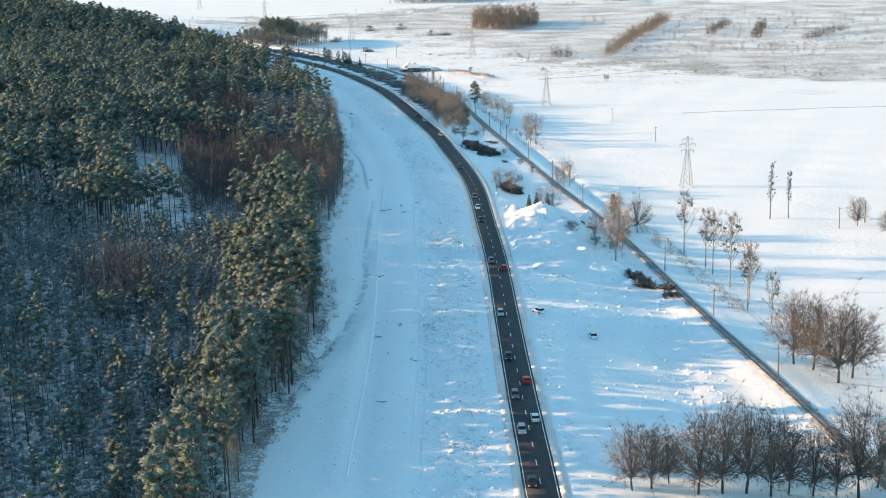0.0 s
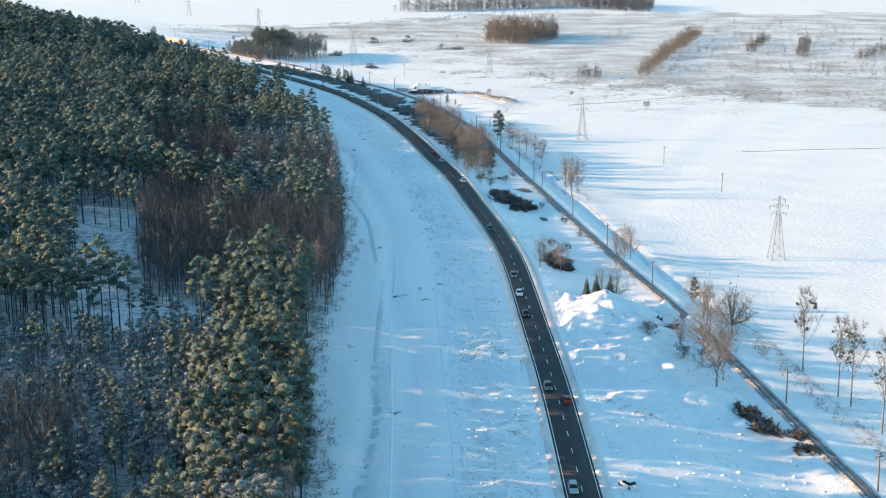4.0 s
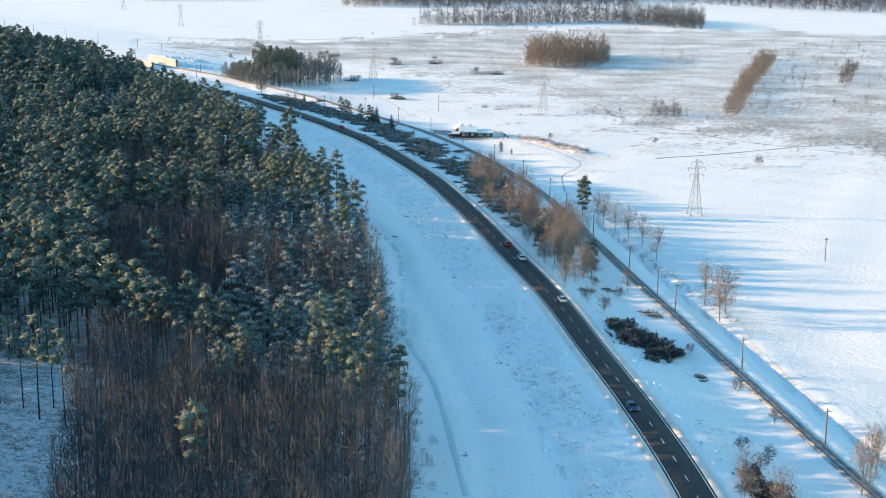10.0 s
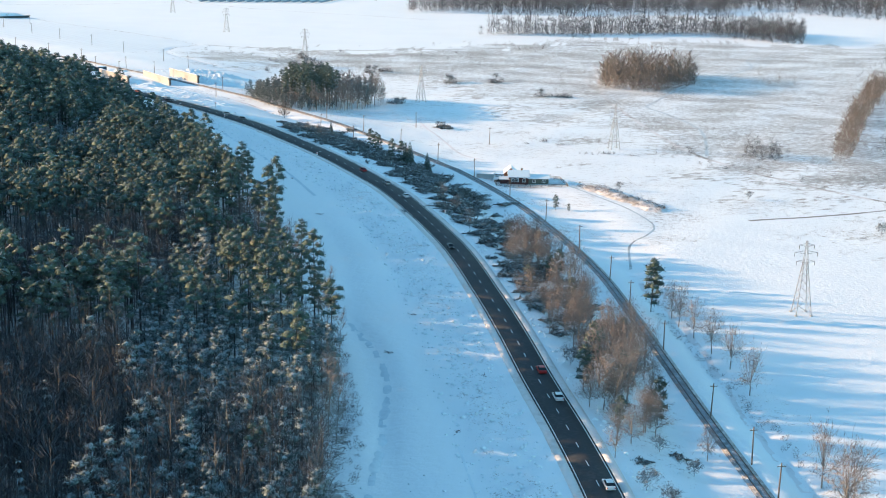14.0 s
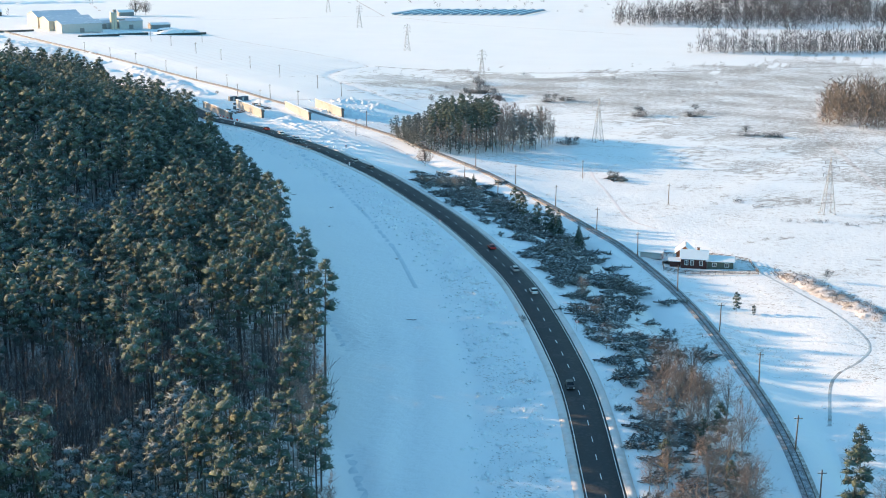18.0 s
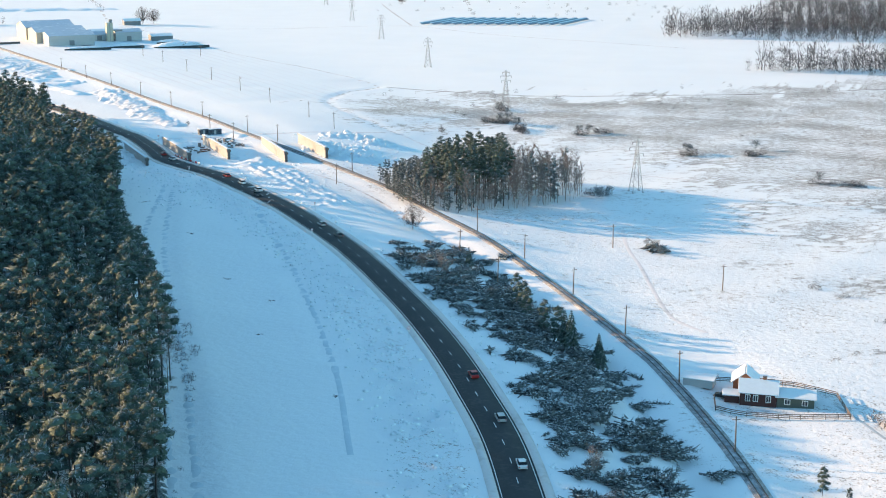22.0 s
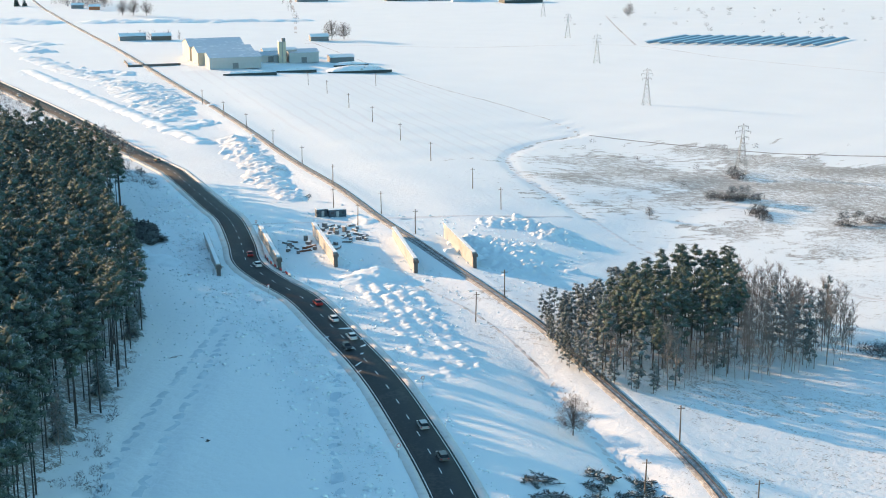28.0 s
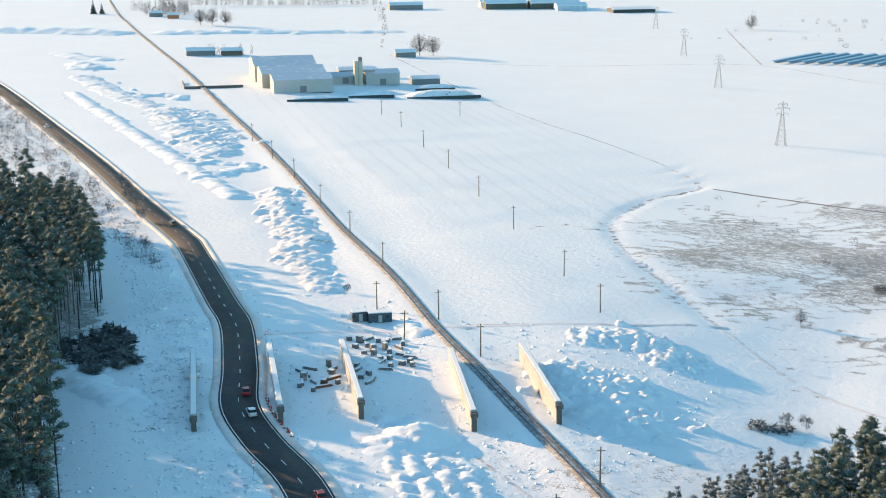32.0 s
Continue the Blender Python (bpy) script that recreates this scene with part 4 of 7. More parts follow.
singles = set(order[:230].tolist())
for k, (models, mats) in SETS.items():
    for y0 in range(180, 1620, 240):
        sel = [q for q in range(len(px)) if pick[q] == k and y0 <= py[q] < y0 + 240 and q not in singles]
        if sel:
            rows = [(px[q], py[q], pz[q] - 0.3, fr.uniform(0, 6.28), fr.uniform(0.78, 1.12) * (0.62 if low[q] else 1), fr.randint(len(models) // 2) + (len(models) // 2 if k < 2 and (de[q] > 55) else 0)) for q in sel]
            scattered(forest_names[k][0], models, rows, mats, forest_names[k][1], forest_names[k][2])

# thickets of slender bare stems
thin = []
for z in BARE_ZONES:
    p = np.array(z)
    sx, sy = np.meshgrid(np.arange(p[:, 0].min(), p[:, 0].max(), 3.7), np.arange(p[:, 1].min(), p[:, 1].max(), 3.7))
    sx, sy = sx.ravel() + fr.uniform(-1.2, 1.2, sx.size), sy.ravel() + fr.uniform(-1.2, 1.2, sy.size)
    hit_ = inside(z, sx, sy)
    thin += list(zip(sx[hit_], sy[hit_], lie(sx[hit_], sy[hit_])[0]))
scattered("bare_thicket", STICKS, [(x, y, z - 0.3, fr.uniform(0, 6.28), fr.uniform(0.7, 1.25), fr.randint(4)) for x, y, z in thin], [SAPLING_BARK, TWIGS, CROWN_SNOW], "dense grey-brown thicket of leafless saplings in the forest", "bare trees")

# added rows of unseen forest towards the sun, to shade the clearing
DEEP = [pine_model(90 + k, 22 + 2 * k, 0.2, 4.2, 5, 4, 2.6, 0.0, dead=0, boughs=False, width=0.35) for k in range(2)]
back = [(-100, 150), (-100, 240), (-150, 380), (-232, 640), (-290, 850), (-335, 980), (-400, 1120), (-490, 1250), (-580, 1310), (-640, 1310), (-560, 1230), (-470, 1100), (-405, 960), (-360, 830), (-302, 620), (-220, 360), (-170, 240), (-160, 150)]
bx, by = np.meshgrid(np.arange(-700, -90, 8), np.arange(150, 1390, 8))
bx, by = bx.ravel() + fr.uniform(-2.5, 2.5, bx.size), by.ravel() + fr.uniform(-2.5, 2.5, by.size)
sel = inside(back, bx, by)
bz = lie(bx[sel], by[sel])[0]
scattered("deep_forest", DEEP, [(x, y, z - 0.3, fr.uniform(0, 6.28), fr.uniform(1.0, 1.15), fr.randint(2)) for x, y, z in zip(bx[sel], by[sel], bz)], [BARK, NEEDLES, CROWN_SNOW], "unseen pine forest added to shade the clearing", "forest")

# the forest's edge: trees of their own
EDGE_TREES = {0: ("pine_tree", "tall pine with bare trunk and snowy dark crown", "tree"), 1: ("young_pine", "young pine frosted with snow at the forest edge", "tree"), 2: ("bare_tree", "slender leafless tree at the forest edge", "tree"), 3: ("spruce_tree", "snow-frosted spruce at the forest edge", "tree")}
FINE = {0: [pine_model(110 + k, 22 + 1.4 * k, 0.56, 3.0, 14, 58, 0.62, 0.16, dead=9) for k in range(4)], 1: [pine_model(130 + k, 15 + 1.5 * k, 0.12, 2.8, 15, 52, 0.64, 0.3, peak=0.1) for k in range(3)], 2: [bare_model(150 + k, 15 + 2 * k, 2.6, 12, 700, fork=0.25, girth=0.007, twig_width=0.022, twig_length=1.7, upright=1.3) for k in range(3)], 3: [spruce_model(170, 16, 2.5, 14, 0.5)]}
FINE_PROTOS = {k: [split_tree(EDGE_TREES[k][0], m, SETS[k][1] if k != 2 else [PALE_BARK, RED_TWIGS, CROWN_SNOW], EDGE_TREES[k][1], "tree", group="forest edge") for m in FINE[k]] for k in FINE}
for q in order[:230]:
    planted(FINE_PROTOS[int(pick[q])][fr.randint(len(FINE_PROTOS[int(pick[q])]))], px[q], py[q], fr.uniform(0.8, 1.12), fr.uniform(0, 360))
lone = planted(FINE_PROTOS[0][3], -95, 842, 1.16, 40)
lone["label"] = "lone very tall pine standing before the forest"

# ---- more materials ----
# snowy sheet roof with the blue shade of its slopes in the colour
SHEET_ROOF = material("blue_shaded_sheet_roof", (0.40, 0.50, 0.60), 0.5, vary=0.1, scale=0.3, second=(0.66, 0.72, 0.77), amount=0.3)
ROOF_SNOW = material("roof_snow", (0.74, 0.80, 0.84), 0.75, vary=0.06, scale=0.8, bump=0.05, bump_scale=1.5)
CREAM_SHEET = material("cream_wall_sheet", (0.50, 0.455, 0.36), 0.6, vary=0.08, scale=0.4)
GREY_SHEET = material("grey_wall_sheet", (0.40, 0.415, 0.42), 0.6, vary=0.1, scale=0.4)
DARK_SHEET = material("dark_wall_sheet", (0.17, 0.18, 0.19), 0.6, vary=0.2, scale=0.5)
RED_BOARDS = material("dark_red_boards", (0.062, 0.026, 0.024), 0.85, vary=0.25, scale=3)
GREEN_BOARDS = material("grey_green_boards", (0.085, 0.10, 0.085), 0.85, vary=0.2, scale=3)
ORANGE_BRICK = material("orange_brick", (0.38, 0.16, 0.075), 0.9, vary=0.2, scale=4)
WHITE_PAINT = material("white_paint", (0.78, 0.78, 0.77), 0.6, vary=0.06, scale=3)
PANE = material("window_pane", (0.05, 0.06, 0.075), 0.12, vary=0.2, scale=1)
FENCE_WOOD = material("weathered_fence", (0.13, 0.11, 0.095), 0.9, vary=0.3, scale=5)
TARP = material("dark_tarp", (0.030, 0.045, 0.052), 0.6, vary=0.25, scale=1)
SOLAR = material("solar_glass", (0.16, 0.22, 0.29), 0.45, vary=0.15, scale=0.3, second=(0.32, 0.39, 0.45), amount=0.3)
ICE = material("ice_and_reeds", (0.42, 0.49, 0.54), 0.5, vary=0.2, scale=0.5, second=(0.22, 0.22, 0.21), amount=0.4)
RUTTED = material("rutted_track_snow", (0.70, 0.71, 0.73), 0.85, vary=0.08, scale=0.5, second=(0.52, 0.54, 0.55), amount=0.40, bump=0.1, bump_scale=0.8)
# packed snow in ruts: the blue shade of the hollows is in both colours
PACKED_SHADE = material("packed_snow_shade", (0.69, 0.76, 0.81), 0.7, vary=0.1, scale=0.4, second=(0.76, 0.82, 0.86), amount=0.5, bump=0.05, bump_scale=1.5)
RUT_SHADE = material("rut_shade_snow", (0.56, 0.645, 0.71), 0.7, vary=0.1, scale=0.4, second=(0.68, 0.75, 0.80), amount=0.4, bump=0.08, bump_scale=1.2)
# dry grass patches, darkened so they also paint the field ditch's shade
DITCH = material("ditch_grass_shade", (0.68, 0.68, 0.69), 0.9, vary=0.15, scale=0.4, second=(0.25, 0.245, 0.23), amount=0.5, bump=0.2, bump_scale=0.7)


DRAIN = material("drain_grass", (0.20, 0.195, 0.185), 0.9, vary=0.3, scale=0.4, second=(0.62, 0.64, 0.66), amount=0.35, bump=0.2, bump_scale=0.7)


def at_ground(x, y, turn=0.0, sink=0.0):
    return pose(x, y, ground_z(x, y) - sink, 0, 0, turn)


def turn_of(a, b):
    """The turn that lays a thing's x axis from a to b."""
    return math.degrees(math.atan2(b[1] - a[1], b[0] - a[0]))


# ---- tracks, lanes and ditches on the ground ----
def ground_strip(name, points, width, mat, label, category, lift=0.03, step=5.0):
    line = smooth_line(points, step)
    nr = normals_of(line)
    rows = []
    for off in (-width / 2, -width / 6, width / 6, width / 2):
        q = line + nr * off
        rows.append(np.c_[q, [ground_z(x, y) + (lift if abs(off) < width / 2.5 else -0.12) for x, y in q]])
    v = np.stack(rows, 1).reshape(-1, 3)
    f = np.array([(i * 4 + j, (i + 1) * 4 + j, (i + 1) * 4 + j + 1, i * 4 + j + 1) for i in range(len(line) - 1) for j in range(3)])[:, ::-1]
    me = mesh_np(name, v, f, [mat])
    me.polygons.foreach_set("use_smooth", np.ones(len(me.polygons), bool))
    return tagged(new(name, me), label, category, kind="structure")


ground_strip("side_lane", [(-309, 1252), (-299, 1259), (-287, 1270), (-272, 1279), (-262, 1290), (-240, 1309), (-210, 1337)], 3.4, RUTTED, "narrow rutted lane crossing the railway in snow", "lane", 0.08)
# this strip's dark patches stand in for shade along the ditch
ground_strip("field_track", [(-683, 1916), (-506, 1734), (-433, 1665), (-369, 1614), (-315, 1566), (-286, 1528), (-292, 1490), (-288, 1442), (-276, 1413), (-257, 1385), (-238, 1364), (-211, 1334)], 2.4, DITCH, "curving field ditch with its shade painted as dark patches", "ditch")
ground_strip("field_track", [(-284, 1526), (-180, 1520), (-60, 1560), (80, 1640)], 4.5, DRAIN, "thin grassy field boundary in snow", "field edge")
ground_strip("field_track", [(-211, 1334), (-185, 1309), (-159, 1295), (-120, 1285), (-60, 1270)], 3.0, RUTTED, "rutted farm track in snow", "track")
ground_strip("field_track", [(-665, 1885), (-534, 1927), (-469, 1970), (-404, 1996), (-297, 1924), (-120, 1850)], 3.2, DITCH, "long straight field boundary in snow", "field edge")
ground_strip("field_track", [(-406, 2003), (-470, 2150), (-535, 2304)], 4.0, DITCH, "straight dark farm track between fields", "track")
ground_strip("field_track", [(-729, 1975), (-800, 2090), (-900, 2250), (-1010, 2420)], 6.0, DITCH, "tree-lined farm lane in snow", "lane")
ground_strip("meadow_track", [(-36, 1053), (-45, 1062), (-52, 1080), (-62, 1116), (-70, 1142), (-76, 1170)], 3.0, RUTTED, "pair of wheel ruts across the snow", "track")
ground_strip("railside_track", [(112, 280), (100, 322), (92, 365), (85, 426), (79, 484), (68, 512), (62, 545), (57, 585), (50, 648), (46, 670), (41, 690), (35, 728), (31, 780), (26, 815), (20, 850)], 3.2, RUTTED, "rutted snowy track beside the railway", "track")
ground_strip("meadow_track", [(34, 1469), (31, 1299), (38, 1230), (48, 1162), (66, 1080), (100, 1020), (144, 974), (240, 930), (400, 880)], 5.0, DITCH, "grassy meadow track breaking through snow", "track")
ground_strip("canal", [(180, 1551), (157, 1525), (149, 1463), (98, 1369), (60, 1262), (55, 1240), (66, 1209), (76, 1155), (70, 1082)], 3.2, ICE, "narrow frozen drainage canal in the meadow", "canal")
ground_strip("stream", [(-2, 1003), (4, 993), (23, 955), (31, 929), (27, 912), (20, 897), (18, 865)], 1.8, ICE, "small frozen winding stream", "stream")
ground_strip("field_edge", [(68, 941), (99, 954), (156, 981), (230, 1000)], 3.4, DRAIN, "strip of dry grass in snow", "field edge")
ground_strip("field_edge", [(139, 780), (222, 789), (330, 800)], 3.0, DRAIN, "thin strip of dry grass in snow", "field edge")
ground_strip("field_edge", [(-265, 1290), (-231, 1316), (-222, 1326)], 1.6, DITCH, "dark field ditch edge in snow", "field edge")
ground_strip("rail_ditch", [(-221, 1214), (-199, 1200), (-181, 1184), (-159, 1160), (-130, 1121), (-105, 1089), (-87, 1062), (-74, 1040)], 2.2, DITCH, "ditch with dry grass along the railway", "ditch")
ground_strip("avenue_lane", [(15, 238), (40, 243), (70, 245), (92, 247), (140, 252), (240, 262)], 3.6, RUTTED, "snowy lane under bare trees", "lane")
# strips coloured darker along the ruts, painting the shade inside them
for k, points in enumerate(([(-252, 1160), (-216, 1073), (-187, 1021), (-162, 979), (-128, 915), (-112, 885)], [(-244, 1150), (-207, 1070), (-178, 1016), (-153, 972), (-120, 910), (-98, 868)], [(-215, 1160), (-190, 1110), (-160, 1060), (-120, 985), (-96, 930)], [(-38, 300), (-28, 350), (-24, 400), (-26, 440), (-27, 520)], [(-30, 540), (-36, 600), (-44, 640), (-46, 700), (-52, 745), (-78, 805)])):
    ground_strip("wheel_rut", points, 2.4, RUT_SHADE, "packed wheel rut in the clearing, its shade put into the colour", "rut", 0.06)
for off, y0, y1 in ((-23.5, 240, 700), (-25.6, 260, 640), (-38.5, 250, 560)):
    nr = normals_of(ROAD)
    way = [ROAD[k] + nr[k] * (off + 0.9 * math.sin(k * 0.11)) for k in range(0, len(ROAD), 4) if y0 < ROAD[k][1] < y1]
    ground_strip("wheel_rut", way, 1.0, PACKED_SHADE, "long packed wheel rut along the new carriageway, coloured for shade", "rut", 0.06)
for points in ([(189, 1265), (246, 1250), (330, 1236)], [(154, 1137), (219, 1125), (330, 1112)], [(183, 1171), (260, 1163), (350, 1150)], [(182, 1228), (250, 1220), (350, 1204)], [(128, 1414), (209, 1401), (330, 1385)], [(68, 1278), (120, 1275), (175, 1269)], [(112, 1159), (150, 1157)], [(162, 1504), (249, 1528), (360, 1540)], [(254, 1440), (312, 1413), (420, 1390)], [(188, 1310), (260, 1300), (380, 1280)], [(210, 1090), (300, 1070), (420, 1050)]):
    ground_strip("field_drain", points, 2.4, DRAIN, "thin straight drain edged with dry grass in the meadow", "drain")


# ---- mounds ----
def mound(name, x0, x1, y0, y1, peaks, mat, label, category="snow heap", rough=0.3, seed=1, step=0.9, lumps=0.0):
    """A heap on the ground, as a sheet over a rectangle: peaks are x, y, radius, height."""
    xs, ys = np.arange(x0, x1 + step, step), np.arange(y0, y1 + step, step)
    mx, my = np.meshgrid(xs, ys)
    r = np.random.RandomState(seed)
    h = np.zeros(mx.shape)
    # smaller tips of load after load along and beside the main ones
    loads = list(peaks)
    for (ax, ay, ar, ah), (bx_, by_, br_, bh) in zip(peaks, peaks[1:]):
        if math.hypot(bx_ - ax, by_ - ay) < 2.6 * max(ar, br_):
            for u in (0.3, 0.5, 0.7):
                loads.append((ax + (bx_ - ax) * u + r.normal() * 0.18 * ar, ay + (by_ - ay) * u + r.normal() * 0.18 * ar, 0.85 * ar, (ah + (bh - ah) * u) * r.uniform(0.75, 1.05)))
    for ax, ay, ar, ah in peaks:
        for u in range(5):
            loads.append((ax + r.normal() * 0.5 * ar, ay + r.normal() * 0.5 * ar, r.uniform(0.22, 0.4) * ar, ah * r.uniform(0.35, 0.8)))
    for px_, py_, rad, hh in loads:
        d = np.hypot(mx - px_ + 0.1 * rad * wave(mx, my, rad, seed), my - py_ + 0.1 * rad * wave(mx, my, rad, seed + 1)) / rad
        h = np.maximum(h, 0.8 * hh * np.clip(1 - d, 0, 1))
    covered = bumpstep(h, 0.0, 0.6)
    tips = np.abs(wave(mx, my, 5.0, seed + 2)) + 0.7 * np.abs(wave(mx, my, 2.4, seed + 3))
    h = h + covered * (rough * (1.3 * tips - 1.1) + r.uniform(-0.55, 0.55, h.shape) * rough)
    if lumps:
        h += covered * 0.7 * lumps * (np.clip(wave(mx, my, 3.2, seed + 5), 0, 1) - 0.3)
    edge_fall = np.minimum(np.minimum(mx - x0, x1 - mx), np.minimum(my - y0, y1 - my))
    h *= bumpstep(edge_fall, 0, 3)
    ground_h = np.array([ground_z(a, b) for a, b in zip(mx.ravel(), my.ravel())])
    z = ground_h + h.ravel() - 0.5 * (1 - covered.ravel())
    n = len(xs)
    i, j = np.meshgrid(np.arange(n - 1), np.arange(len(ys) - 1))
    a = (j * n + i).ravel()
    f = np.c_[a, a + 1, a + n + 1, a + n]
    f = f[(covered.ravel()[f] > 0.02).any(1)]
    used, back = np.unique(f, return_inverse=True)
    v = np.c_[mx.ravel(), my.ravel(), z][used]
    me = mesh_np(name, v, back.reshape(-1, 4), [mat])
    me.polygons.foreach_set("use_smooth", np.ones(len(me.polygons), bool))
    return tagged(new(name, me), label, category)


mound("earth_mound", 23, 64, 398, 518, [(38, 492, 18, 9.5), (34, 478, 15, 7.5), (43, 474, 16, 7), (40, 456, 15, 6), (34, 440, 13, 4.2), (48, 442, 14, 5), (50, 424, 14, 4.4), (39, 422, 12, 3.2)], SOIL_SNOW, "large snow-covered heap of earth beside the road", "earth heap", 0.35, 3)
mound("earth_mound", -240, -184, 1226, 1296, [(-226, 1268, 11, 3.6), (-219, 1262, 11, 3.4), (-211, 1258, 12, 2.8), (-205, 1250, 12, 2.6), (-201, 1245, 10, 2.2), (-212, 1270, 10, 2.2)], SNOW, "lumpy snow-covered spoil heap in the sun", "earth heap", 0.4, 8, step=0.7, lumps=1.2)
mound("earth_mound", -246, -200, 1284, 1322, [(-233, 1300, 10, 2.4), (-226, 1305, 10, 2.4), (-218, 1303, 9, 2.0), (-211, 1297, 9, 2.6), (-206, 1299, 7, 2)], SNOW, "low lumpy snow-covered spoil heap", "earth heap", 0.35, 12, step=0.7, lumps=1.5)
tips = random.Random(61)
LOADS = [(-236, 1217, 9, 3.6)]
for row_off in (-7, -2.4, 2.4, 7):
    for k in range(25):
        u = k / 24
        LOADS.append((-230 + 54 * u + 0.77 * row_off + tips.uniform(-0.9, 0.9), 1208 - 62 * u + 0.64 * row_off + tips.uniform(-0.9, 0.9), tips.uniform(2.4, 3.6), tips.uniform(0.6, 1.25) * (1 - 0.35 * u)))
mound("earth_ridge", -250, -160, 1130, 1232, LOADS, SNOW, "long rows of tipped earth heaps under snow", "earth ridge", 0.28, 15, step=0.75)
mound("earth_ridge", -425, -262, 1238, 1420, [(-414, 1405, 10, 3), (-402, 1392, 10, 3), (-390, 1378, 11, 3.2), (-378, 1366, 11, 3), (-366, 1352, 11, 3), (-352, 1338, 11, 2.8), (-342, 1322, 10, 2.2), (-332, 1312, 9, 2.2), (-318, 1300, 8, 1.6), (-272, 1250, 7, 1.6)], SOIL_SNOW, "long rough spoil ridge between road and railway", "earth ridge", 0.4, 21, lumps=0.6)
mound("earth_mound", -625, -476, 1440, 1592, [(-492, 1466, 13, 2.4), (-506, 1480, 15, 2.8), (-522, 1490, 16, 3.0), (-538, 1502, 16, 3.0), (-554, 1516, 16, 2.8), (-572, 1530, 15, 2.8), (-590, 1546, 14, 2.6), (-606, 1560, 13, 2.4), (-590, 1562, 12, 2.0), (-572, 1548, 13, 2.2), (-552, 1532, 13, 2.2), (-532, 1516, 13, 2.2), (-514, 1500, 12, 2.0)], SNOW, "broad rutted spoil heap under blue-shaded snow", "earth heap", 0.5, 25, step=1.3, lumps=0.8)
mound("carriageway_bank", -730, -405, 1375, 1605, [(-422 - 9 * k, 1389 + 6.35 * k, 6.5, 1.9) for k in range(32)], SNOW, "long sunlit snow bank along the new carriageway", "snow bank", 0.2, 52, step=1.6)
mound("earth_ridge", -490, -440, 1408, 1462, [(-482, 1432, 7, 1.6), (-478, 1446, 7, 1.7), (-466, 1450, 7, 1.7), (-456, 1440, 7, 1.6), (-458, 1424, 7, 1.5), (-470, 1418, 6, 1.2)], SNOW, "low bank of snow round a dug pit", "earth bank", 0.2, 26)
mound("earth_ridge", -775, -612, 1548, 1672, [(-622, 1566, 11, 2.0), (-640, 1576, 11, 2.2), (-660, 1588, 12, 2.4), (-680, 1600, 12, 2.4), (-700, 1613, 12, 2.4), (-720, 1627, 12, 2.2), (-742, 1641, 12, 2.2), (-760, 1654, 11, 2.0)], SNOW, "rough spoil ridge beside the new carriageway", "earth ridge", 0.4, 28, step=1.5, lumps=0.6)
mound("earth_ridge", -668, -622, 1586, 1632, [(-660, 1602, 8, 1.8), (-654, 1614, 8, 2.0), (-642, 1614, 8, 2.0), (-634, 1604, 8, 1.8)], SNOW, "bank of snow-covered earth round a pit", "earth bank", 0.25, 29)
mound("earth_mound", -835, -770, 1670, 1735, [(-818, 1712, 13, 3.4), (-804, 1706, 13, 3.6), (-790, 1700, 12, 3.2), (-800, 1690, 10, 2)], SNOW, "snow-covered earth heap beside the new road", "earth heap", 0.3, 31, step=1.5)
mound("embankment", -1180, -960, 1810, 1975, [(-1150, 1850, 30, 4), (-1120, 1870, 32, 5.5), (-1088, 1893, 32, 6), (-1056, 1915, 32, 6.5), (-1026, 1930, 30, 6), (-1000, 1934, 26, 5)], SNOW, "high snow-covered bridge embankment beside the railway", "embankment", 0.3, 33, step=3)
mound("embankment", -980, -790, 1935, 2140, [(-955, 1960, 18, 4), (-935, 1984, 18, 4.2), (-915, 2006, 18, 4.2), (-893, 2030, 18, 4), (-872, 2054, 18, 3.8), (-850, 2080, 18, 3.5), (-828, 2104, 17, 3), (-810, 2122, 15, 2.4)], SNOW, "long low snow-covered embankment", "embankment", 0.25, 35, step=2.5)
mound("embankment", -910, -800, 1720, 1800, [(-890, 1765, 13, 2.6), (-872, 1758, 13, 2.8), (-852, 1752, 13, 2.8), (-832, 1748, 12, 2.4)], SNOW, "curved snow-covered bank of a slip road", "embankment", 0.25, 36, step=2)
mound("earth_ridge", -346, -288, 1188, 1222, [(-338, 1212, 6, 1.6), (-328, 1210, 7, 2.0), (-318, 1206, 7, 1.8), (-308, 1203, 7, 1.4), (-298, 1199, 6, 1.0)], SNOW, "low bank of pushed snow before the brush heap", "snow bank", 0.25, 44)
mound("snow_pile", -287, -262, 1266, 1290, [(-279, 1280, 5, 1.6), (-272, 1276, 5, 1.4)], SNOW, "small pile of pushed snow on the site", "snow heap", 0.25, 45)
mound("grassy_bank", 4, 40, 944, 1002, [(12, 993, 6, 1.8), (17, 986, 6, 2), (21, 978, 6, 2), (26, 970, 6, 1.9), (31, 961, 6, 1.7), (35, 953, 5, 1.2)], DITCH, "bank overgrown with dry grass and bushes", "bank", 0.3, 41, step=1.2)


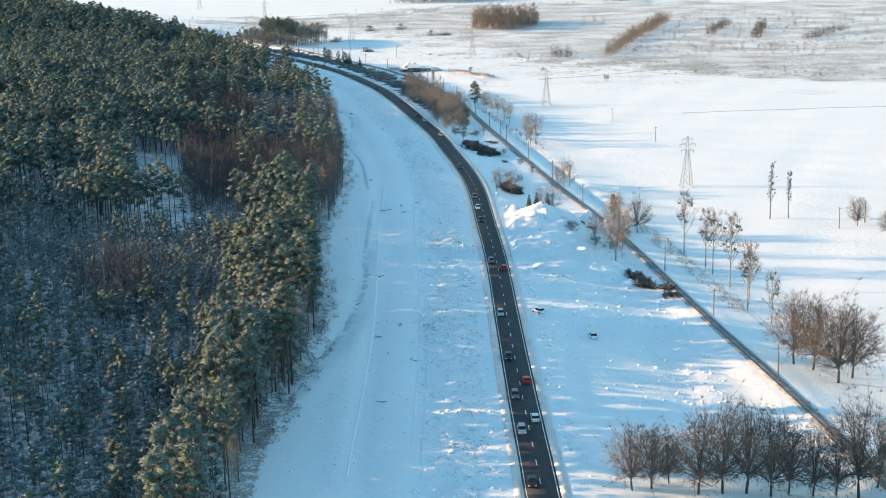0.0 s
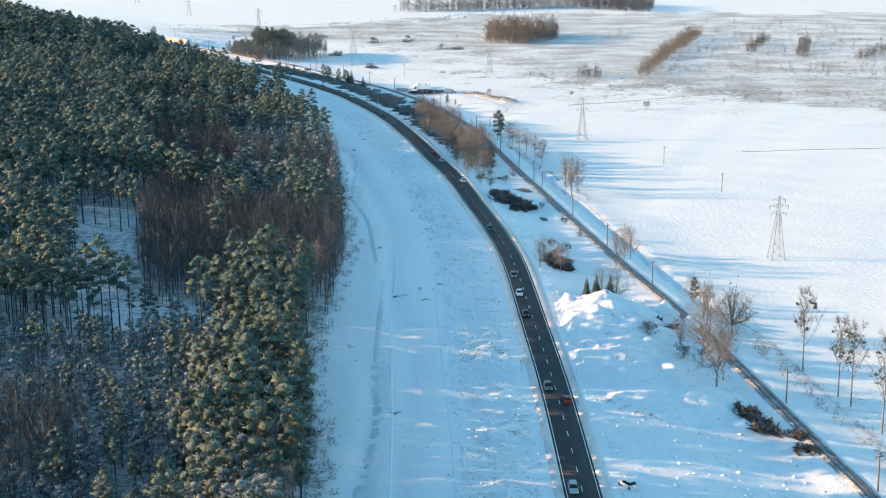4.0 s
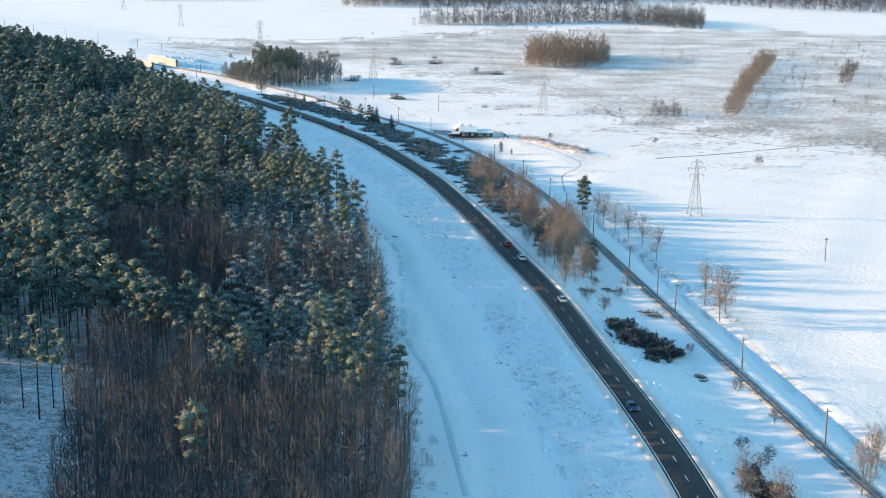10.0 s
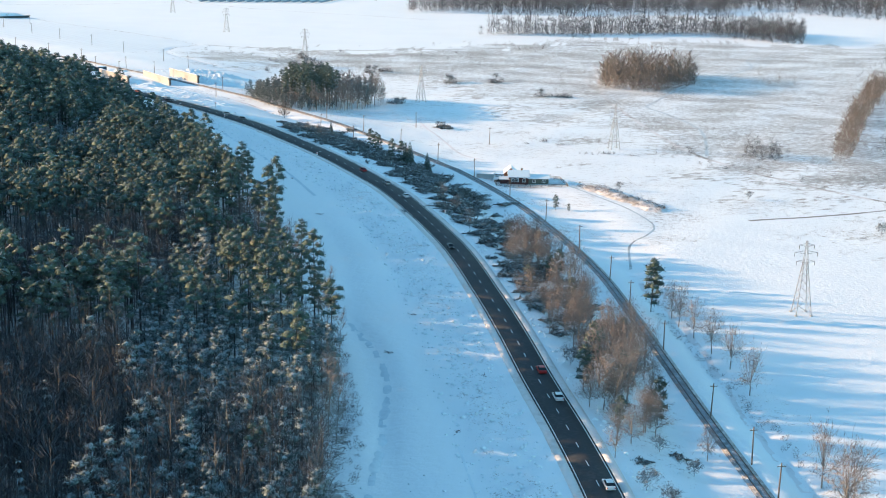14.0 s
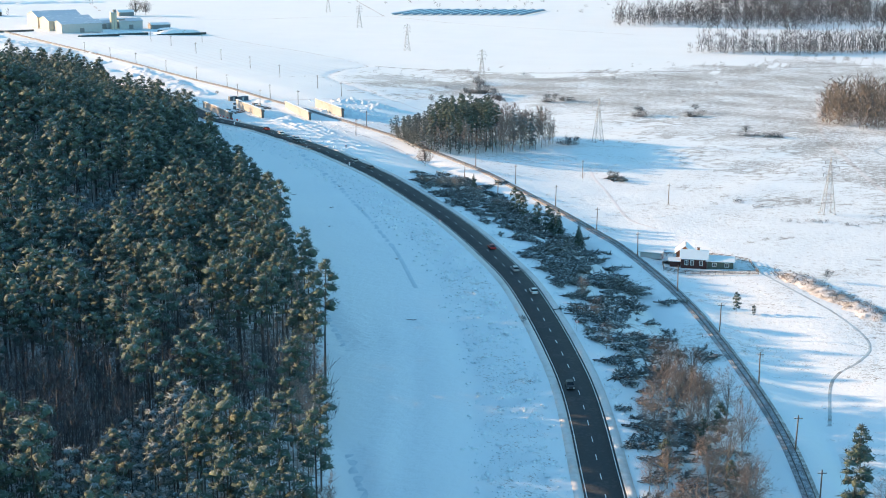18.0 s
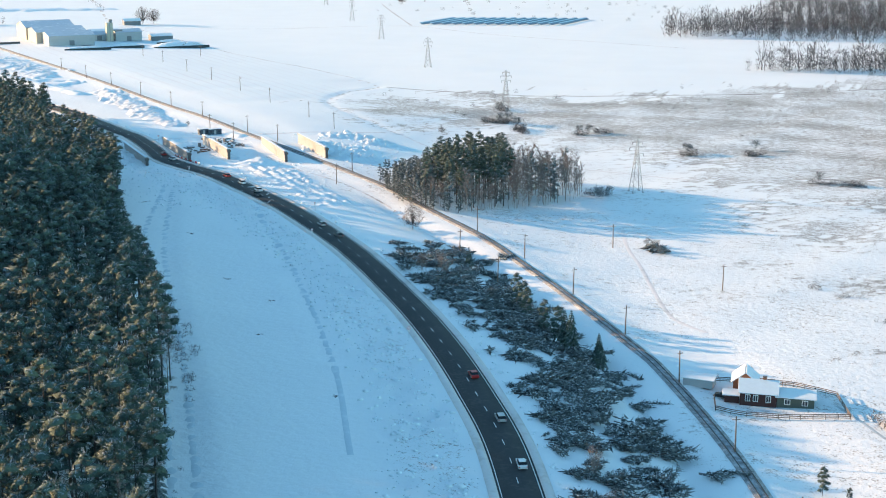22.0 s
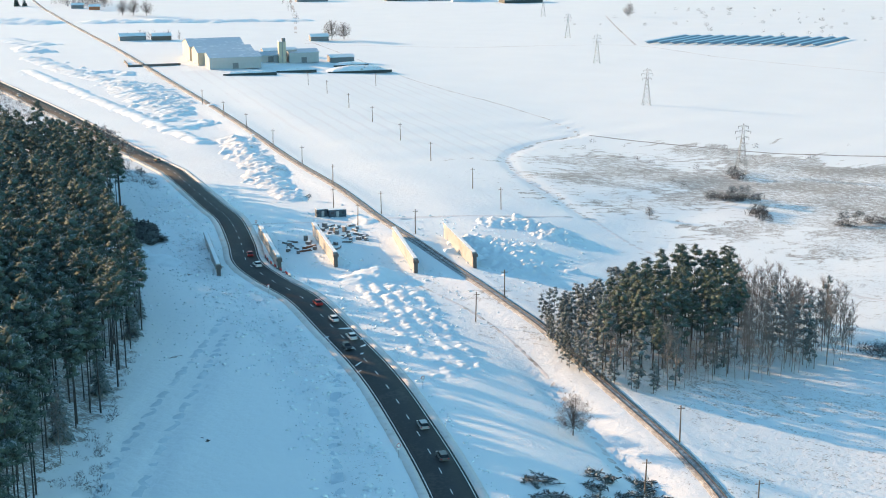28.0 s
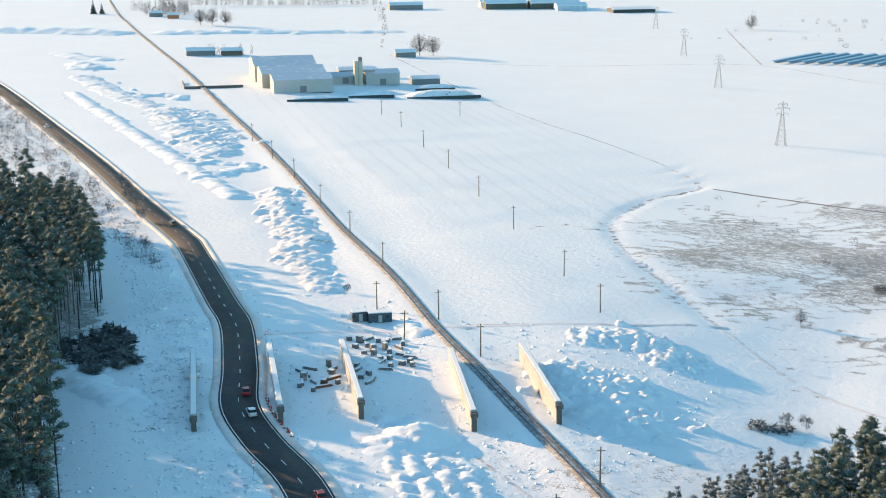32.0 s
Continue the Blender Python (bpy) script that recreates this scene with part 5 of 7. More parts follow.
# ---- the half-built overpass: five concrete walls ----
def abutment_wall(a, b, height, name="retaining_wall"):
    """A freestanding concrete wall from a to b, with coping, a dark end block and panel joints."""
    length = math.dist(a, b)
    z = min(ground_z(*a), ground_z(*b))
    root = thing(name, "freestanding concrete abutment wall of an unfinished overpass", "wall", pose(a[0], a[1], z, 0, 0, turn_of(a, b)), group="overpass walls")
    n = int(length // 3)
    for k in range(n):
        part("panel", boxes((k * length / n + 0.03, (k + 1) * length / n - 0.03, -0.45, 0.45, -0.8, height - 0.5), bevel=0.04), CONCRETE, root)
    part("core", boxes((0.1, length - 0.1, -0.36, 0.36, -0.9, height - 0.5), bevel=0), DARK_CONCRETE, root, "dark recessed joints of the wall")
    part("coping", boxes((-0.2, length + 0.2, -0.75, 0.75, height - 0.5, height), bevel=0.06), CONCRETE, root, "pale concrete coping")
    part("snow_cover", boxes((0, length, -0.6, 0.6, height + 0.002, height + 0.16), bevel=0.07), ROOF_SNOW, root, "thin snow on top")
    bm = boxes((-1.1, -0.21, -0.55, 0.55, -0.9, height - 1.2), (-1.5, -0.205, -0.8, 0.8, height - 1.19, height - 0.3), bevel=0.05)
    part("end_block", bm, DARK_CONCRETE, root, "dark stepped end block")
    return root


for a, b, h in (((-278, 1195), (-305, 1227), 3.4), ((-264.5, 1207), (-294, 1242), 3.9), ((-251.5, 1218), (-278, 1250), 4.4), ((-229, 1227), (-254, 1261), 4.4), ((-215, 1239), (-240, 1271), 4.8)):
    abutment_wall(a, b, h)


# ---- buildings ----
def gable_hall(name, origin, turn, width, depth, eave, ridge, wall_mat, roof_mat, label, ridge_along_x=True, doors=0, windows=()):
    """A hall: x to the right along its front, y to the back. windows: x0, width, z0, height on the front."""
    x, y = origin
    root = thing(name, label, "building", pose(x, y, ground_z(x, y) - 0.2, 0, 0, turn))
    bm = bmesh.new()
    if ridge_along_x:
        prof = [(0, 0), (depth, 0), (depth, eave), (depth / 2, ridge), (0, eave)]
        rings = [[bm.verts.new((xx, p, q)) for p, q in prof] for xx in (0, width)]
    else:
        prof = [(0, 0), (width, 0), (width, eave), (width / 2, ridge), (0, eave)]
        rings = [[bm.verts.new((p, yy, q)) for p, q in prof] for yy in (depth, 0)]
    bm.faces.new(rings[0])
    bm.faces.new(rings[1][::-1])
    for k in range(5):
        n = (k + 1) % 5
        bm.faces.new((rings[0][n], rings[0][k], rings[1][k], rings[1][n]))
    bmesh.ops.recalc_face_normals(bm, faces=bm.faces[:])
    part("wall", bm, wall_mat, root)
    span = depth if ridge_along_x else width
    run = width if ridge_along_x else depth
    slope = math.atan2(ridge - eave, span / 2)
    long_ = math.hypot(ridge - eave, span / 2)
    for s in (-1, 1):
        bm = bmesh.new()
        box(bm, -0.5, run + 0.5, 0, long_ + 0.5, 0.02, 0.3, bevel=0.05)
        m = Matrix.Translation((0, span / 2, ridge)) @ Matrix.Rotation(-slope if s > 0 else math.pi + slope, 4, "X") @ (Matrix.Identity(4) if s > 0 else Matrix.Scale(-1, 4, (0, 0, 1)))
        if not ridge_along_x:
            m = Matrix.Translation((width, 0, 0)) @ Matrix.Rotation(math.pi / 2, 4, "Z") @ m
        bmesh.ops.transform(bm, matrix=m, verts=bm.verts[:])
        bmesh.ops.recalc_face_normals(bm, faces=bm.faces[:])
        part("roof", bm, roof_mat, root, "snow-covered roof")
    for k in range(doors):
        x0 = width * (k + 0.5) / doors - 2
        part("door", boxes((x0, x0 + 4, -0.08, 0.02, 0.2, min(4.2, eave - 0.8)), bevel=0.02), DARK_SHEET, root, "tall dark sliding door")
    for x0, w, z0, h in windows:
        win = part("window", boxes((x0, x0 + w, -0.1, 0.03, z0, z0 + h), bevel=0.02), WHITE_PAINT, root, "white-framed window")
        part("pane", boxes((x0 + 0.14, x0 + w / 2 - 0.05, -0.115, -0.09, z0 + 0.14, z0 + h - 0.14), bevel=0), PANE, win)
        part("pane", boxes((x0 + w / 2 + 0.05, x0 + w - 0.14, -0.115, -0.09, z0 + 0.14, z0 + h - 0.14), bevel=0), PANE, win)
    return root


FT = 43.0
gable_hall("farm_hall", (-601, 1653), FT, 36, 27, 8, 10.5, GREY_SHEET, SHEET_ROOF, "large pale farm hall with a snowy sheet roof", doors=1)
gable_hall("farm_hall", (-622, 1669), FT, 40, 34, 9, 12, CREAM_SHEET, SHEET_ROOF, "long cream farm hall with a snowy roof")
gable_hall("farm_hall", (-647, 1694), FT, 40, 40, 10.5, 14.5, CREAM_SHEET, SHEET_ROOF, "tall cream farm hall with a snowy roof")
gable_hall("grain_dryer", (-603, 1716), FT, 20, 14, 5, 7, GREY_SHEET, SHEET_ROOF, "low grain dryer building beside the silo tower", doors=1)
gable_hall("grain_store", (-583, 1728), FT, 22, 18, 7.5, 9.5, GREY_SHEET, SHEET_ROOF, "grey grain store with a snowy roof", doors=1)
tower = thing("grain_elevator", "tall square grain elevator tower with a headhouse", "tower", at_ground(-588, 1726, FT))
part("shaft", boxes((-2.6, 2.6, -2.6, 2.6, -0.3, 15.5), bevel=0.1), CREAM_SHEET, tower)
part("headhouse", boxes((0.2, 2.6, -1.4, 1.4, 15.502, 18), bevel=0.08), DARK_SHEET, tower, "small dark headhouse")
part("roof", boxes((-2.8, 0.1, -2.8, 2.8, 15.502, 15.8), bevel=0.08), ROOF_SNOW, tower, "flat snowy roof")
part("conveyor", boxes((2.62, 11, -0.6, 0.6, 8.2, 9.4), bevel=0.05), GALVANISED, tower, "steel conveyor bridge")
part("ladder", boxes((-0.3, 0.3, -2.85, -2.62, 0, 15.5), bevel=0.02), GALVANISED, tower)
gable_hall("farm_shed", (-562, 1752), FT, 18, 12, 4, 5.5, DARK_SHEET, ROOF_SNOW, "dark low shed with snow on its roof")
gable_hall("farm_shed", (-626, 1760), FT, 26, 12, 4, 5.5, DARK_SHEET, ROOF_SNOW, "dark open shed with a snowy roof")


def silage_clamp(x, y, turn, w, d, h, seed):
    root = thing("silage_clamp", "snow-covered silage heap behind a dark retaining wall", "silage heap", at_ground(x, y, turn), group="silage heaps")
    part("retaining_wall", boxes((-w / 2, w / 2, -d / 2 - 0.4, -d / 2, -0.3, 1.7), bevel=0.06), TARP, root, "dark low wall")
    r = random.Random(seed)
    bm = bmesh.new()
    bmesh.ops.create_grid(bm, x_segments=18, y_segments=10, size=0.5)
    for v in bm.verts:
        u, q = abs(v.co.x) * 2, abs(v.co.y) * 2
        v.co.z = h * (1 - u**3) * (1 - q**3) + r.uniform(-0.25, 0.35) * (u < 0.95 and q < 0.95)
        v.co.x *= w
        v.co.y *= d - 0.2
    part("silage_mound", bm, SOIL_SNOW, root, "lumpy snow-covered heap")
    return root


silage_clamp(-562, 1642, FT, 36, 12, 2.6, 1)
silage_clamp(-548, 1678, FT, 28, 13, 3, 2)
silage_clamp(-517, 1710, FT, 46, 20, 4.2, 3)
silage_clamp(-540, 1740, FT, 26, 14, 3, 4)
yard = thing("yard_wall", "low dark yard wall with stored goods in snow", "wall", at_ground(-654, 1655, FT))
part("wall", boxes((-14, 22, -0.4, 0.4, -0.4, 1.4), bevel=0.05), DARK_CONCRETE, yard)
part("wall", boxes((-14.8, -14.01, -0.4, 34, -0.4, 1.4), bevel=0.05), DARK_CONCRETE, yard)
for k, (x, y, w, d, h, mt) in enumerate([(-875, 2436, 50, 20, 7, GREEN_BOARDS), (-828, 2463, 60, 22, 7, GREEN_BOARDS), (-790, 2455, 36, 18, 6, SHEET_ROOF), (-717, 2450, 50, 26, 4, TARP), (-974, 2378, 40, 16, 6, DARK_SHEET), (-900, 2470, 30, 16, 6, GREY_SHEET), (-1121, 2122, 14, 10, 4, DARK_SHEET), (-1085, 2110, 12, 9, 4, ORANGE_BRICK), (-800, 1806, 22, 10, 4, DARK_SHEET), (-778, 1822, 16, 9, 4, FENCE_WOOD), (-672, 1907, 16, 9, 4, DARK_SHEET)]):
    gable_hall("distant_farmhouse", (x, y), 40 if y > 1900 else 44, w, d, h, h * 1.5, mt, ROOF_SNOW, "distant farm building with a snowy roof")

# the house by the railway
HT = 2.0
gable_hall("house", (-24, 999.5), HT, 8.4, 6.4, 3.5, 5.6, RED_BOARDS, ROOF_SNOW, "dark red wooden house with white windows and snowy roof", windows=[(1.2, 1.2, 1.3, 1.7), (3.0, 1.2, 1.3, 1.7), (5.9, 1.2, 1.3, 1.7)])
gable_hall("house_annex", (-15.5, 999.9), HT, 8.4, 5.6, 2.9, 4.0, GREEN_BOARDS, ROOF_SNOW, "grey-green wooden annex with a snowy roof", windows=[(1.6, 1.4, 1.1, 1.3), (5.6, 1.4, 1.1, 1.3)])
gable_hall("house_wing", (-26, 1006.2), HT, 5.6, 6, 3.6, 5.9, ORANGE_BRICK, ROOF_SNOW, "orange brick gabled wing with a snow-white roof", ridge_along_x=False)
gable_hall("porch", (-27.6, 1000.4), HT, 3.4, 3.2, 2.2, 2.9, RED_BOARDS, ROOF_SNOW, "small red wooden porch under snow")
gable_hall("shed", (-38, 1008), -8, 7.2, 4, 2.2, 2.9, GREY_SHEET, ROOF_SNOW, "grey wooden shed with a snowy roof")
chim = thing("chimney", "brick chimney on the house roof", "chimney", pose(-18.6, 1003.0, ground_z(-18.5, 1003) + 4.8))
part("stack", boxes((-0.4, 0.4, -0.35, 0.35, -1.2, 1.4), bevel=0.03), ORANGE_BRICK, chim)
part("cap", boxes((-0.5, 0.5, -0.45, 0.45, 1.402, 1.55), bevel=0.03), DARK_CONCRETE, chim)


def fence(points, label="weathered wooden fence round the yard", h=1.3, gap=2.4):
    root = thing("fence", label, "fence")
    for a, b in zip(points, points[1:]):
        n = max(1, int(math.dist(a, b) / gap))
        for k in range(n + 1):
            x, y = a[0] + (b[0] - a[0]) * k / n, a[1] + (b[1] - a[1]) * k / n
            z = ground_z(x, y)
            bm = bmesh.new()
            prism(bm, (x, y, z - 0.3), (x, y, z + h), 0.09, 0.07, 5)
            part("post", bm, FENCE_WOOD, root)
            if k < n:
                x2, y2 = a[0] + (b[0] - a[0]) * (k + 1) / n, a[1] + (b[1] - a[1]) * (k + 1) / n
                z2 = ground_z(x2, y2)
                for u in (0.35, 0.75, 1.1):
                    bm = bmesh.new()
                    prism(bm, (x, y, z + u * h * 0.85), (x2, y2, z2 + u * h * 0.85), 0.1, 0.1, 4)
                    part("board", bm, FENCE_WOOD, root)
    return root


fence([(-29, 992.5), (-22, 992), (-10, 993), (1, 995), (-2, 1009), (-12, 1014)])
fence([(-30, 1001), (-29, 992.5)], "short leaning wooden fence by the yard entrance")
fence([(-32, 1014), (-20, 1016), (-12, 1014)])

# solar park
for k in range(14):
    x0 = -401 + k * 10.4
    root = thing("solar_row", "row of tilted solar panels edged with snow", "solar panels", pose(x0, 2012 + k * 2.6, ground_z(x0, 2012) + 0.0, 0, 0, -10), group="solar park")
    bm = bmesh.new()
    box(bm, 0, 5.0, 0, 82, 0, 0.12, bevel=0.02)
    bmesh.ops.transform(bm, matrix=Matrix.Translation((0, 0, 2.6)) @ Matrix.Rotation(radians(22), 4, "Y"), verts=bm.verts[:])
    part("panel_table", bm, SOLAR, root)
    bm = bmesh.new()
    box(bm, 0.0, 1.6, 0, 82, 0.122, 0.25, bevel=0.03)
    bmesh.ops.transform(bm, matrix=Matrix.Translation((0, 0, 2.6)) @ Matrix.Rotation(radians(22), 4, "Y"), verts=bm.verts[:])
    part("snow_cover", bm, ROOF_SNOW, root, "snow left along the upper edge")
    for q in range(6):
        part("post", boxes((0.3, 0.5, 4 + q * 15, 4.2 + q * 15, -0.3, 2.4), bevel=0), GALVANISED, root)


# ---- clods of churned snow ----
def clods(name, places, label, seed):
    """Small lumps of frozen snow, joined: places are x, y, size."""
    r = np.random.RandomState(seed)
    p = np.array(places)
    base = np.array([(1, 0, 0), (0, 1, 0), (-1, 0, 0), (0, -1, 0), (0, 0, 0.9), (0, 0, -0.5)], float)
    f = np.array([(0, 1, 4), (1, 2, 4), (2, 3, 4), (3, 0, 4), (1, 0, 5), (2, 1, 5), (3, 2, 5), (0, 3, 5)])
    n = len(p)
    a = r.uniform(0, 6.28, n)
    v = np.repeat(base[None], n, 0) * (1 + r.uniform(-0.35, 0.35, (n, 6, 3)))
    c, s = np.cos(a)[:, None], np.sin(a)[:, None]
    x, y = v[:, :, 0] * c - v[:, :, 1] * s, v[:, :, 0] * s + v[:, :, 1] * c
    z = np.array([ground_z(q[0], q[1]) for q in p])
    v = np.stack([x * p[:, 2:3] + p[:, 0:1], y * p[:, 2:3] + p[:, 1:2], v[:, :, 2] * p[:, 2:3] * 0.8 + z[:, None]], 2).reshape(-1, 3)
    faces = (f[None] + 6 * np.arange(n)[:, None, None]).reshape(-1, 3)
    return tagged(new(name, mesh_np(name, v, faces, [SNOW])), label, "snow clods", kind="stuff")


cl = np.random.RandomState(51)
rows = []
nr_ = normals_of(ROAD)
for k in range(9000):
    q = cl.randint(15, 390)
    off = -cl.uniform(7, 25) if cl.uniform() < 0.85 else cl.uniform(6.5, 10)
    x, y = ROAD[q] + nr_[q] * off
    if 230 < y < 1300:
        rows.append((x + cl.uniform(-2, 2), y + cl.uniform(-2, 2), 0.26 + 0.65 * cl.uniform() ** 3))
away = lie([q[0] for q in rows], [q[1] for q in rows])
rows = [q for q, a in zip(rows, away[1]) if abs(a) > 7]
clods("churned_snow", rows, "lumpy churned snow along the road verge", 1)
rows = [(cl.uniform(-50, 16), cl.uniform(255, 720), 0.15 + 0.35 * cl.uniform() ** 3) for k in range(900)]
rows += [(cl.uniform(24, 70), cl.uniform(300, 520), 0.2 + 0.6 * cl.uniform() ** 3) for k in range(1500)]
rows += [(cl.uniform(-300, -190), cl.uniform(1120, 1300), 0.2 + 0.5 * cl.uniform() ** 3) for k in range(2500)]
away = lie([q[0] for q in rows], [q[1] for q in rows])
rows = [q for q, a, b in zip(rows, away[1], away[2]) if abs(a) > 8 and abs(b) > 5]
clods("scattered_snow_clods", rows, "small clods of snow scattered over the building ground", 2)

# ---- single trees, groves and far woods ----
def tree_kind(name, models, mats, label, group=""):
    return [split_tree(name, m, mats, label, "tree", group=group) for m in models]


ROUND = tree_kind("bare_tree", [dome_model(200 + k, 17, 7.4, 28, 4000, clear=0.16, middle=0.5, twig_width=0.04, twig_length=1.5) for k in range(3)], [BARK, GREY_TWIGS, CROWN_SNOW], "broad leafless tree with a dense rounded crown")
BIRCH = tree_kind("birch_tree", [dome_model(220 + k, 15, 4.0, 15, 1000, girth=0.013, twig_width=0.035, twig_length=1.5, clear=0.2, middle=0.48) for k in range(4)], [PALE_BARK, RED_TWIGS, CROWN_SNOW], "leafless birch with reddish-brown twigs")
POPLAR = tree_kind("poplar_tree", [bare_model(240 + k, 21, 3.8, 18, 900, fork=0.35, girth=0.010, twig_width=0.035, twig_length=1.5, upright=1.5) for k in range(2)], [PALE_BARK, GREY_TWIGS, CROWN_SNOW], "tall leafless poplar with balls of mistletoe")
for root in POPLAR:
    r = np.random.RandomState(5)
    for k in range(11):
        z, a, d = r.uniform(9, 18), r.uniform(0, 6.28), r.uniform(0.8, 2.8)
        v, f = blades(r, np.array([[math.cos(a) * d, math.sin(a) * d, z]]) + r.normal(size=(14, 3)) * 0.2, 0.42, 0.9, 2)
        ob = new("mistletoe", mesh_np("mistletoe", v, f, [NEEDLES]))
        ob.parent = root
        ob["label"], ob["kind"] = "dark ball of mistletoe", "stuff"
IVY = tree_kind("ivy_tree", [bare_model(250, 23, 1.6, 16, 160, fork=0.3, girth=0.009, twig_width=0.04, twig_length=1.0, upright=1.2)], [BARK, TWIGS, CROWN_SNOW], "tall bare tree trunk thickly overgrown with mistletoe")
r = np.random.RandomState(6)
c = np.array([[0.4 * math.sin(k), 0.4 * math.cos(k * 2), 8 + k * 0.27] for k in range(48)]) + r.normal(size=(48, 3)) * 0.45
v, f = blades(r, c, 0.7, 0.9, 4)
ob = new("mistletoe", mesh_np("mistletoe", v, f, [NEEDLES]))
ob.parent = IVY[0]
ob["kind"] = "stuff"
SHRUB = tree_kind("bush", [bare_model(260 + k, 3.2, 2.1, 16, 650, fork=0.05, girth=0.012, twig_width=0.018, twig_length=0.9, upright=0.9, frost=0.2) for k in range(2)], [BARK, TWIGS, CROWN_SNOW], "leafless bush dusted with snow")
LONE_PINE = tree_kind("pine_tree", [pine_model(270 + k, 15, 0.2, 3.2, 15, 48, 0.85, 0.16) for k in range(2)], [BARK, NEEDLES, CROWN_SNOW], "dark green pine standing beside the railway")
SPRUCE = tree_kind("spruce_tree", [spruce_model(280 + k, 10, 2.6, 18, 0.25) for k in range(2)], [BARK, NEEDLES, CROWN_SNOW], "dense dark spruce in snow")

pr = random.Random(3)
for x, y, h in ((37, 250, 14), (41, 251, 13.5), (50, 249, 16), (55, 250, 18.5), (60, 251, 19), (65, 251, 17), (69, 253, 15), (74, 253, 14.5), (79, 254, 13.5), (83, 252, 21), (45, 254, 11), (88, 256, 15)):
    planted(pr.choice(ROUND), x, y, h / 17.0, r=pr)["group"] = "avenue trees"
for x, y, h in ((91, 335, 19.5), (95, 331, 19), (99, 322, 21), (104, 327, 18), (156, 496, 11), (71, 481, 13), (162, 480, 9), (-143, 1130, 9), (-509, 2304, 14), (-656, 1938, 15), (-664, 1930, 17), (-998, 2060, 16), (-988, 2066, 17), (-977, 2074, 15), (-20, 872, 12), (-14, 868, 13), (-195, 1355, 4)):
    planted(pr.choice(ROUND), x, y, h / 17.0, r=pr)
for x, y, h in ((83, 452, 22), (87, 434, 20), (88, 427, 21), (90, 410, 24), (90, 385, 20), (92, 392, 19), (94, 372, 16)):
    planted(pr.choice(POPLAR), x, y, h / 20.0, r=pr)
for x, y, h in ((126, 508, 25), (133, 508, 21)):
    planted(IVY[0], x, y, h / 23.0, r=pr)
for x, y, h in ((57, 433, 20), (60, 440, 15), (58, 456, 16), (53, 462, 12), (65, 486, 13), (62, 478, 15), (42, 506, 13), (38, 510, 11), (51, 557, 13), (48, 552, 12), (54, 562, 11), (45, 675, 17), (48, 682, 15), (44, 692, 14), (30, 792, 12), (27, 803, 13), (33, 778, 12.5), (36, 765, 12), (38, 746, 12), (26, 812, 12), (4, 717, 19), (7, 728, 17), (1, 735, 17), (9, 745, 17), (3, 752, 15), (-4, 764, 11), (5, 770, 14), (-2, 782, 13), (-9, 790, 12), (-4, 819, 15), (0, 806, 14), (-10, 830, 13), (-5, 861, 13), (-9, 850, 12), (-1, 838, 14), (-2, 718, 10), (6, 700, 9), (2, 690, 8), (-10, 771, 9), (-15, 790, 8), (-18, 803, 8), (24, 549, 9), (28, 536, 11), (22, 540, 9), (66, 516, 9), (22, 700, 8), (14, 760, 13), (10, 780, 13), (-120, 1063, 7), (-116, 1070, 6), (-48, 935, 7), (-42, 915, 7), (-36, 890, 8)):
    planted(pr.choice(BIRCH), x, y, h / 15.0, r=pr)
for x, y, h in ((20, 813, 16), (23, 840, 11), (66, 512, 8.5), (-89, 1052, 10.7), (-84, 1042, 9.5), (-86, 1047, 10), (-77, 1031, 10), (-72, 1025, 11), (0, 743, 14), (-3, 728, 12), (6, 735, 11), (-5, 952, 6.5), (0, 950, 3.5)):
    planted(pr.choice(LONE_PINE), x, y, h / 15.0, r=pr)
for x, y, h in ((33, 504, 8), (36, 506, 9), (40, 505, 9.6), (-68, 1021, 12), (-70, 1023, 11), (-60, 1016, 9.7), (-113, 1091, 7), (-1201, 2120, 16), (-1194, 2126, 13)):
    planted(pr.choice(SPRUCE), x, y, h / 10.0, r=pr)
for x, y, h in ((11, 668, 4), (7, 675, 4), (19, 648, 3), (53, 456, 4), (30, 560, 3), (33, 566, 3), (28, 570, 3), (46, 470, 5), (-93, 1223, 4), (-90, 1228, 3.5), (-61, 1141, 3), (-64, 1146, 2.5), (-58, 1136, 2.5), (-8, 1279, 4), (113, 923, 4), (-171, 1404, 5), (-175, 1400, 5), (-165, 1398, 4), (-128, 1378, 4), (-124, 1382, 4), (-67, 1333, 4), (-187, 1451, 4), (-182, 1392, 4), (22, 991, 3), (-176, 1275, 3), (-172, 1277, 3), (-424, 1340, 4), (-395, 1310, 3), (12, 700, 3), (18, 690, 3), (74, 981, 3), (-69, 1336, 4), (-38, 1356, 4), (-310, 1300, 2), (66, 470, 3), (-60, 905, 2), (40, 590, 3), (36, 610, 3), (30, 640, 2.5), (-440, 1355, 5), (-450, 1362, 5), (-460, 1372, 5), (-472, 1382, 5)):
    planted(pr.choice(SHRUB), x, y, h / 3.2, r=pr)

